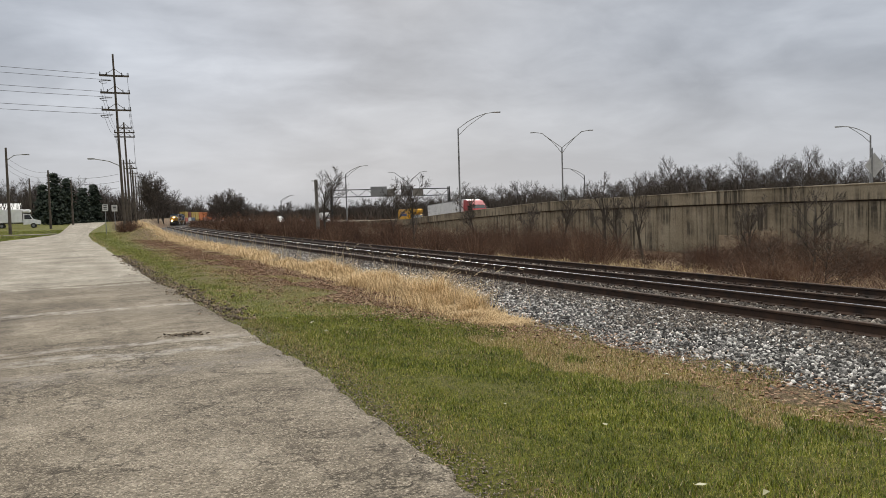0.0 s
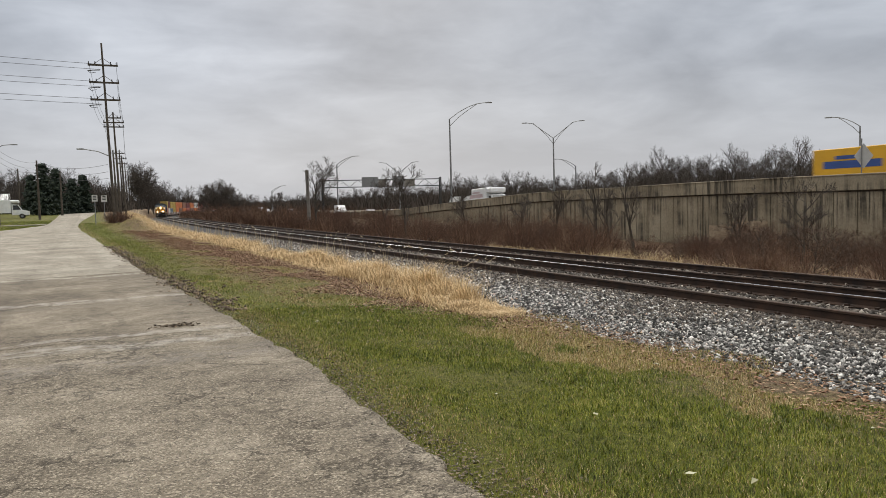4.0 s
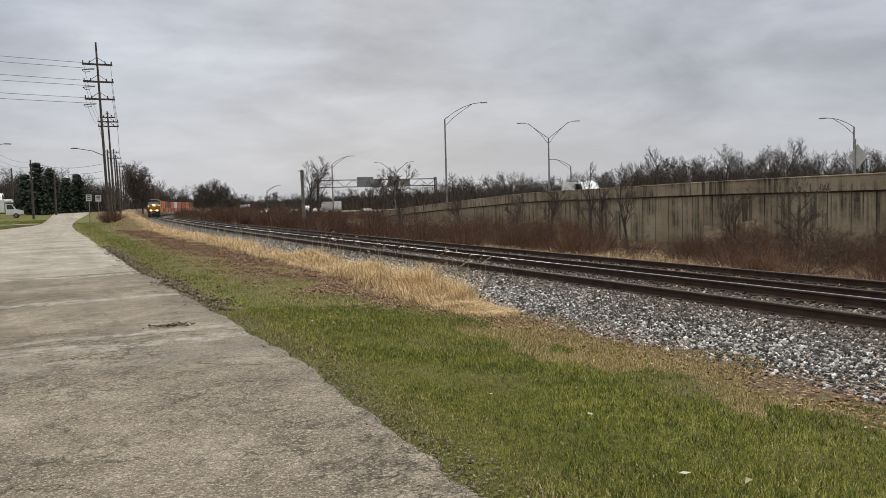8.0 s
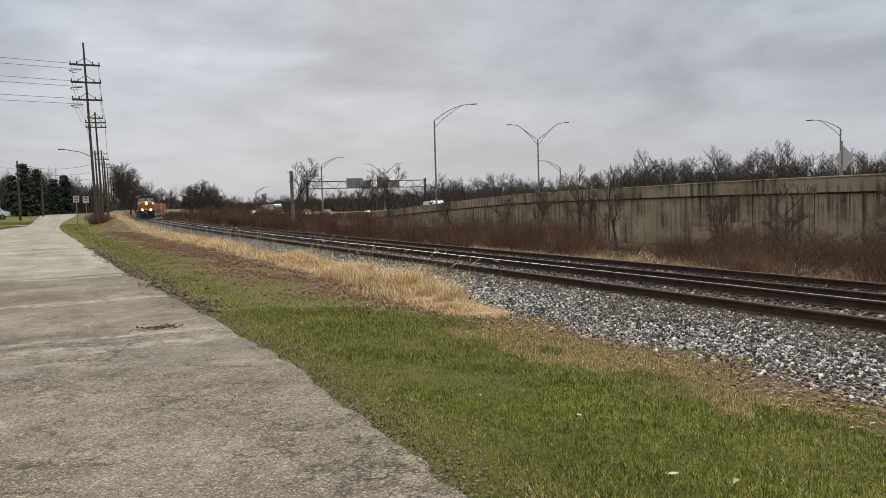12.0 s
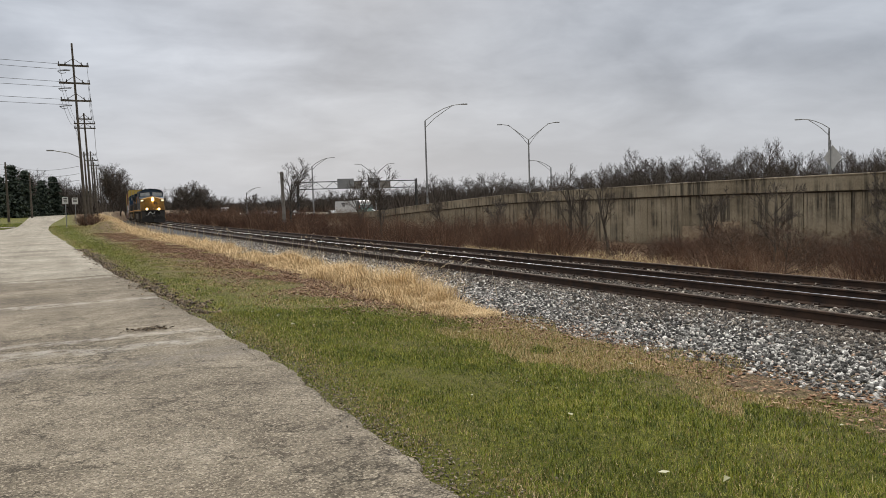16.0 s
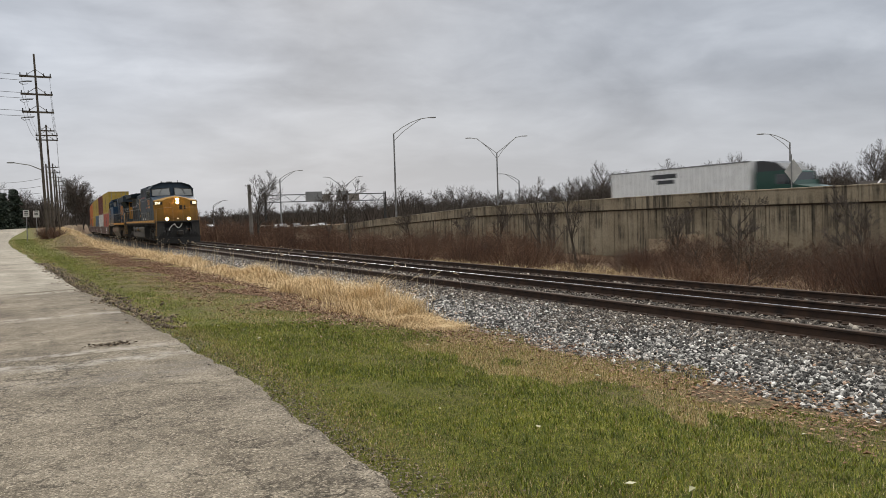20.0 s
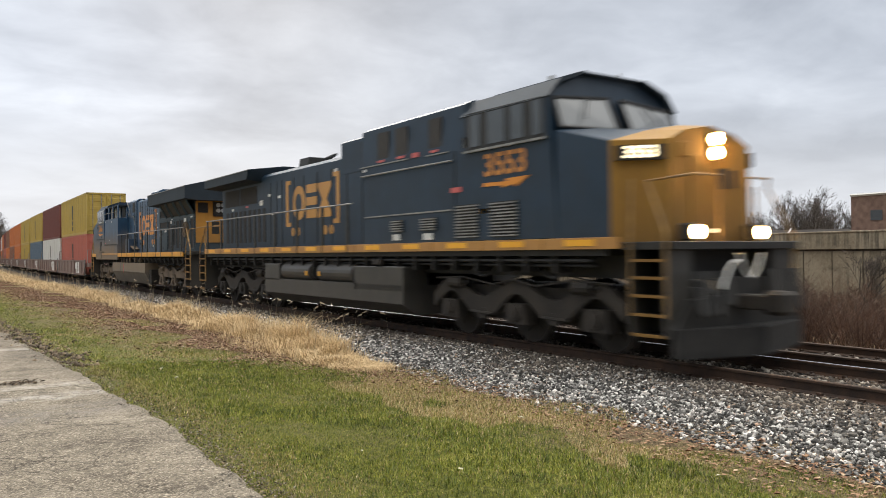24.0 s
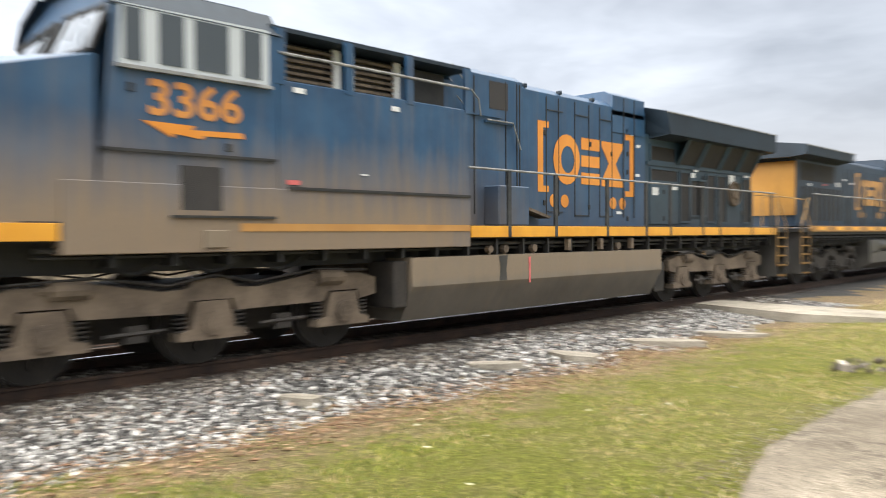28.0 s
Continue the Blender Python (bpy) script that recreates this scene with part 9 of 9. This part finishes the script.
build_lamps()
build_gantry()
build_diamond()
build_poles()
build_signs()
build_house()
build_far_buildings()
build_slabs()

# ---------------------------------------------------------------- vehicles


def wheel_pair(root, y, w, r, dual=False):
    for s in (-1, 1):
        bm = bmesh.new()
        rod(bm, (s * (w - (0.5 if dual else 0.26)), y, r), (s * w, y, r), r, 18)
        wh = part("wheel", bm, M_TYRE, root)
        bm = bmesh.new()
        rod(bm, (s * (w - 0.02), y, r), (s * (w + 0.015), y, r), r * 0.55, 12)
        part("rim", bm, M_GALV, wh)


def semi(paint, label, fairing):
    """Tractor and box trailer; the front is towards -y, its bumper at y = 0."""
    root = thing("semi_truck", label, "truck", "highway trucks")
    # tractor
    bm = bmesh.new()
    prism(bm, [(0.1, 0.6), (0.0, 1.1), (0.15, 1.65), (1.9, 1.95), (2.25, 2.85), (2.6, 2.95), (5.2, 2.95), (5.2, 0.9), (3.0, 0.7)], -1.2, 1.2, "x")
    part("cab_body", bm, paint, root)
    bm = bmesh.new()
    prism(bm, [(2.5, 2.95), (3.3, 3.5), (4.6, 3.72), (5.2, 3.72), (5.2, 2.95)], -1.15, 1.15, "x")
    part("fairing", bm, paint if fairing else P_DARK, root)
    bm = bmesh.new()
    prism(bm, [(1.93, 2.0), (2.2, 2.78), (2.23, 2.78), (1.96, 2.0)], -1.1, 1.1, "x")
    part("windscreen", bm, M_DARKGLASS, root)
    for s in (-1, 1):
        bm = bmesh.new()
        prism(bm, [(2.15, 2.0), (2.4, 2.7), (3.4, 2.7), (3.4, 2.0)], s * 1.195, s * 1.21, "x")
        part("side_window", bm, M_DARKGLASS, root)
        bm = bmesh.new()
        box(bm, s * 1.35 - 0.12, s * 1.35 + 0.12, 1.8, 1.95, 1.9, 2.5, 0.03)
        part("mirror", bm, P_DARK, root)
        bm = bmesh.new()
        rod(bm, (s * 0.95, 0.05, 1.0), (s * 0.95, -0.02, 1.0), 0.14, 10)
        part("headlamp", bm, M_CARLIGHT, root)
        bm = bmesh.new()
        rod(bm, (s * 0.9, 3.3, 0.75), (s * 0.9, 4.7, 0.75), 0.32, 12)
        part("fuel_tank", bm, M_GALV, root)
    bm = bmesh.new()
    box(bm, -1.2, 1.2, -0.05, 0.15, 0.4, 0.75, 0.05)
    box(bm, -0.5, 0.5, 1.0, 7.2, 0.7, 1.0)
    part("chassis", bm, P_DARK, root)
    wheel_pair(root, 1.1, 1.2, 0.5)
    wheel_pair(root, 5.4, 1.22, 0.5, True)
    wheel_pair(root, 6.7, 1.22, 0.5, True)
    # trailer
    bm = bmesh.new()
    box(bm, -1.3, 1.3, 5.6, 21.75, 1.1, 3.8, 0.03)
    tr = part("trailer", bm, P_WHITE, root, "white box trailer")
    bm = bmesh.new()
    for s in (-1, 1):
        box(bm, s * 1.3 - 0.02, s * 1.3 + 0.02, 5.6, 21.75, 1.05, 1.2)
        box(bm, s * 1.3 - 0.02, s * 1.3 + 0.02, 5.6, 21.75, 3.7, 3.8)
    part("trailer_rail", bm, M_GALV, tr)
    for i in range(26):
        bm = bmesh.new()
        y = 5.9 + i * 0.62
        for s in (-1, 1):
            box(bm, s * 1.305 - 0.006, s * 1.305 + 0.006, y, y + 0.03, 1.2, 3.7)
        pieces("trailer_seam", bm, M_GALV, tr)
    if not fairing:
        bm = bmesh.new()
        for s in (-1, 1):
            box(bm, s * 1.315 - 0.004, s * 1.315 + 0.004, 13.2, 16.2, 3.0, 3.35)
            box(bm, s * 1.315 - 0.004, s * 1.315 + 0.004, 13.5, 15.5, 2.55, 2.85)
        part("marking", bm, P_DARK, tr, "dark worn marking")
    wheel_pair(root, 19.2, 1.25, 0.5, True)
    wheel_pair(root, 20.5, 1.25, 0.5, True)
    return root


def box_truck(paint, label, stripe, L=9.5, h=3.45):
    root = thing("box_truck", label, "truck", "highway trucks")
    bm = bmesh.new()
    prism(bm, [(0.05, 0.6), (0.0, 1.2), (1.0, 1.45), (1.6, 2.35), (2.6, 2.45), (2.6, 0.6)], -1.05, 1.05, "x")
    part("cab_body", bm, paint, root)
    bm = bmesh.new()
    prism(bm, [(1.02, 1.5), (1.55, 2.28), (1.58, 2.28), (1.05, 1.5)], -0.98, 0.98, "x")
    part("windscreen", bm, M_DARKGLASS, root)
    for s in (-1, 1):
        bm = bmesh.new()
        prism(bm, [(1.25, 1.5), (1.65, 2.25), (2.4, 2.25), (2.4, 1.5)], s * 1.045, s * 1.06, "x")
        part("side_window", bm, M_DARKGLASS, root)
    bm = bmesh.new()
    box(bm, -1.25, 1.25, 2.7, L, 0.95, h, 0.04)
    box(bm, -1.2, 1.2, 1.5, 2.75, 2.6, h - 0.05, 0.15)
    bx = part("cargo_box", bm, paint, root)
    if stripe:
        for s in (-1, 1):
            bm = bmesh.new()
            box(bm, s * 1.256 - 0.004, s * 1.256 + 0.004, 4.0, 8.6, 2.1, 2.6)
            box(bm, s * 1.258 - 0.004, s * 1.258 + 0.004, 5.0, 7.6, 2.7, 2.95)
            part("stripe", bm, stripe, bx, "plain coloured stripe")
    wheel_pair(root, 1.1, 1.05, 0.42)
    wheel_pair(root, L - 2.2, 1.15, 0.42, True)
    return root


def car(paint, label, kind="car"):
    """A car, van or utility vehicle with glass band, bumpers and lamps; the front is towards -y."""
    root = thing(kind, label, kind, "highway cars")
    if kind == "van":
        body = [(0, 0.4), (0, 1.1), (0.9, 1.4), (1.7, 2.35), (2.2, 2.6), (5.5, 2.62), (5.7, 2.4), (5.7, 0.4)]
        glass = [(1.05, 1.5), (1.76, 2.3), (2.9, 2.36), (2.9, 1.5)]
        L, W = 5.6, 0.98
    else:
        up = 0.3 if kind == "suv" else 0.0
        body = [(0, 0.35), (0, 0.75 + up * 0.5), (1.1, 0.95 + up * 0.6), (1.9, 1.42 + up), (3.6, 1.45 + up), (4.4, 1.05 + up * 0.8), (4.7, 0.95 + up * 0.6), (4.7, 0.35)]
        glass = [(1.35, 1.0 + up * 0.7), (1.95, 1.37 + up), (3.5, 1.39 + up), (4.1, 1.05 + up * 0.75)]
        L, W = 4.7, 0.9
    bm = bmesh.new()
    prism(bm, body, -W, W, "x")
    part("body", bm, paint, root)
    for s in (-1, 1):
        bm = bmesh.new()
        prism(bm, glass, s * (W - 0.004), s * (W + 0.012), "x")
        part("side_window", bm, M_DARKGLASS, root)
        bm = bmesh.new()
        rod(bm, (s * W * 0.75, 0.06, 0.68), (s * W * 0.75, -0.02, 0.68), 0.1, 8)
        part("headlamp", bm, M_CARLIGHT, root)
    wheel_pair(root, 0.85, W, 0.33)
    wheel_pair(root, L - 0.95, W, 0.33)
    return root


ROAD_USERS = []   # (thing, across, along at time, time, speed towards -y)


def build_traffic():
    add = ROAD_USERS.append
    add((semi(P_RED, "red tractor with a white box trailer", True), 45.0, 105.0, 0.0, 29.5))
    add((box_truck(P_YELLOW, "yellow box truck with a blue stripe", P_BLUE), 45.0, 135.2, 0.0, 25.7))
    add((semi(P_WHITE, "white tractor with a white box trailer", True), 58.0, 75.0, 1.5, -29.4))
    add((box_truck(P_WHITE, "white box truck with pale pink markings", P_PINK, 8.0, 3.4), 45.0, 49.0, 5.5, 31.0))
    add((car(P_WHITE, "white delivery van on the highway", "van"), 45.0, 41.4, 9.0, 29.5))
    add((car(P_WHITE, "white delivery van on the highway", "van"), 45.0, 41.1, 14.5, 28.5))
    add((semi(P_GREEN, "dark green tractor with a white box trailer", False), 45.0, 118.4, 17.0, 27.5))
    add((box_truck(P_WHITE, "plain white box truck in the far lanes", None, 8.0, 3.2), 58.0, 86.6, 22.0, -26.0))
    add((car(P_DARK, "dark utility vehicle with lit lamps", "suv"), 45.0, 3.2, 26.2, 28.0))
    add((car(P_WHITE, "white car on the highway", "car"), 48.6, 60.0, 6.5, 29.0))
    add((car(P_SILVER, "silver car on the highway", "car"), 48.6, 106.0, 6.5, 27.0))
    add((car(P_WHITE, "white car on the highway", "car"), 48.6, 74.0, 22.4, 28.0))
    add((car(P_SILVER, "silver car on the highway", "suv"), 48.6, 100.0, 22.5, 27.0))
    add((car(P_WHITE, "white car on the highway", "suv"), 48.6, 150.0, 11.0, 28.0))
    add((car(P_DARK, "dark car with lit lamps", "car"), 48.6, 255.0, 0.0, 24.0))
    add((car(P_SILVER, "silver car with lit lamps", "suv"), 45.0, 290.0, 3.0, 26.0))
    add((car(P_DARK, "dark car with lit lamps", "suv"), 48.6, 280.0, 10.0, 26.0))
    add((car(P_SILVER, "silver car with lit lamps", "car"), 45.0, 270.0, 16.0, 27.0))
    # steady stream of oncoming traffic far up the highway
    r = random.Random(31)
    makes = [car(P_DARK, "dark car with lit lamps", "car"), car(P_SILVER, "silver utility vehicle with lit lamps", "suv"), car(P_WHITE, "white car with lit lamps", "car")]
    for i in range(22):
        ob = makes[i] if i < 3 else copy_thing(makes[i % 3], Matrix())
        add((ob, 45.0 if i % 2 else 48.6, 320.0 + r.uniform(-8, 8), 4.5 + 0.82 * i, 26.5))
    # parked delivery truck by the house
    ob = box_truck(P_WHITE, "white delivery truck parked before the house", None, 8.0, 3.2)
    x, y = at_bearing(-3.35, 150)
    ob.matrix_basis = pose(x, y, ground_z(x, y), 0, 0, 90)
    ob["group"] = "parked trucks"


build_traffic()


def deck_z(along):
    z = wall_top(along) - 1.6
    return max(z, -1.2) if along > 130 else z


def traffic_rows(across, along, t0, v):
    rows = []
    for i in range(57):
        t = i * 0.5
        a = along - v * (t - t0)
        p = hw(across, a, deck_z(a) - (0.55 if across > 60 else 0.0))
        slope = math.degrees(math.atan2(deck_z(a + 4) - deck_z(a - 4), 8))
        back = v < 0
        rows.append((t, pose(p.x, p.y, p.z, -slope if back else slope, 0, -math.degrees(WALL_TURN) + (180 if back else 0))))
    return rows

# ---------------------------------------------------------------- ballast and ties, piece by piece
build_ballast()
build_ties()


# ---------------------------------------------------------------- motion
KEY_TIMES = [0.0, 0.1] + [float(t) for t in range(1, 28)] + [27.9, 28.0, 28.1]


def train_rows(s0, turned, z=0.0):
    rows = []
    for t in KEY_TIMES:
        s = s0 + V_TRAIN * (27.0 - t) + float(np.interp(t, [20, 21, 22, 23, 24, 25], [0, 0.6, 1.1, 0.9, 0.4, 0]))
        p, h = on_track(s)
        rows.append((t, pose(p.x, p.y, p.z + z, 0, 0, h + (180 if turned else 0))))
    return rows


def motions():
    for ob, s0, flag in TRAIN:
        if isinstance(flag, bool):
            walk(ob, train_rows(s0, flag))
        else:
            walk(ob, train_rows(s0, False, flag))
    for ob, across, along, t0, v in ROAD_USERS:
        walk(ob, traffic_rows(across, along, t0, v))
    # wheels roll once the engines are near
    steps = [0.0] + [18.0 + 0.0667 * i for i in range(151)]
    for w, d in WHEELS:
        y, z = w.location.y, w.location.z
        walk(w, [(t, pose(0, y, z) @ Matrix.Rotation(d * max(0.0, t - 18.0) * V_TRAIN / 0.53, 4, "X")) for t in steps])


motions()
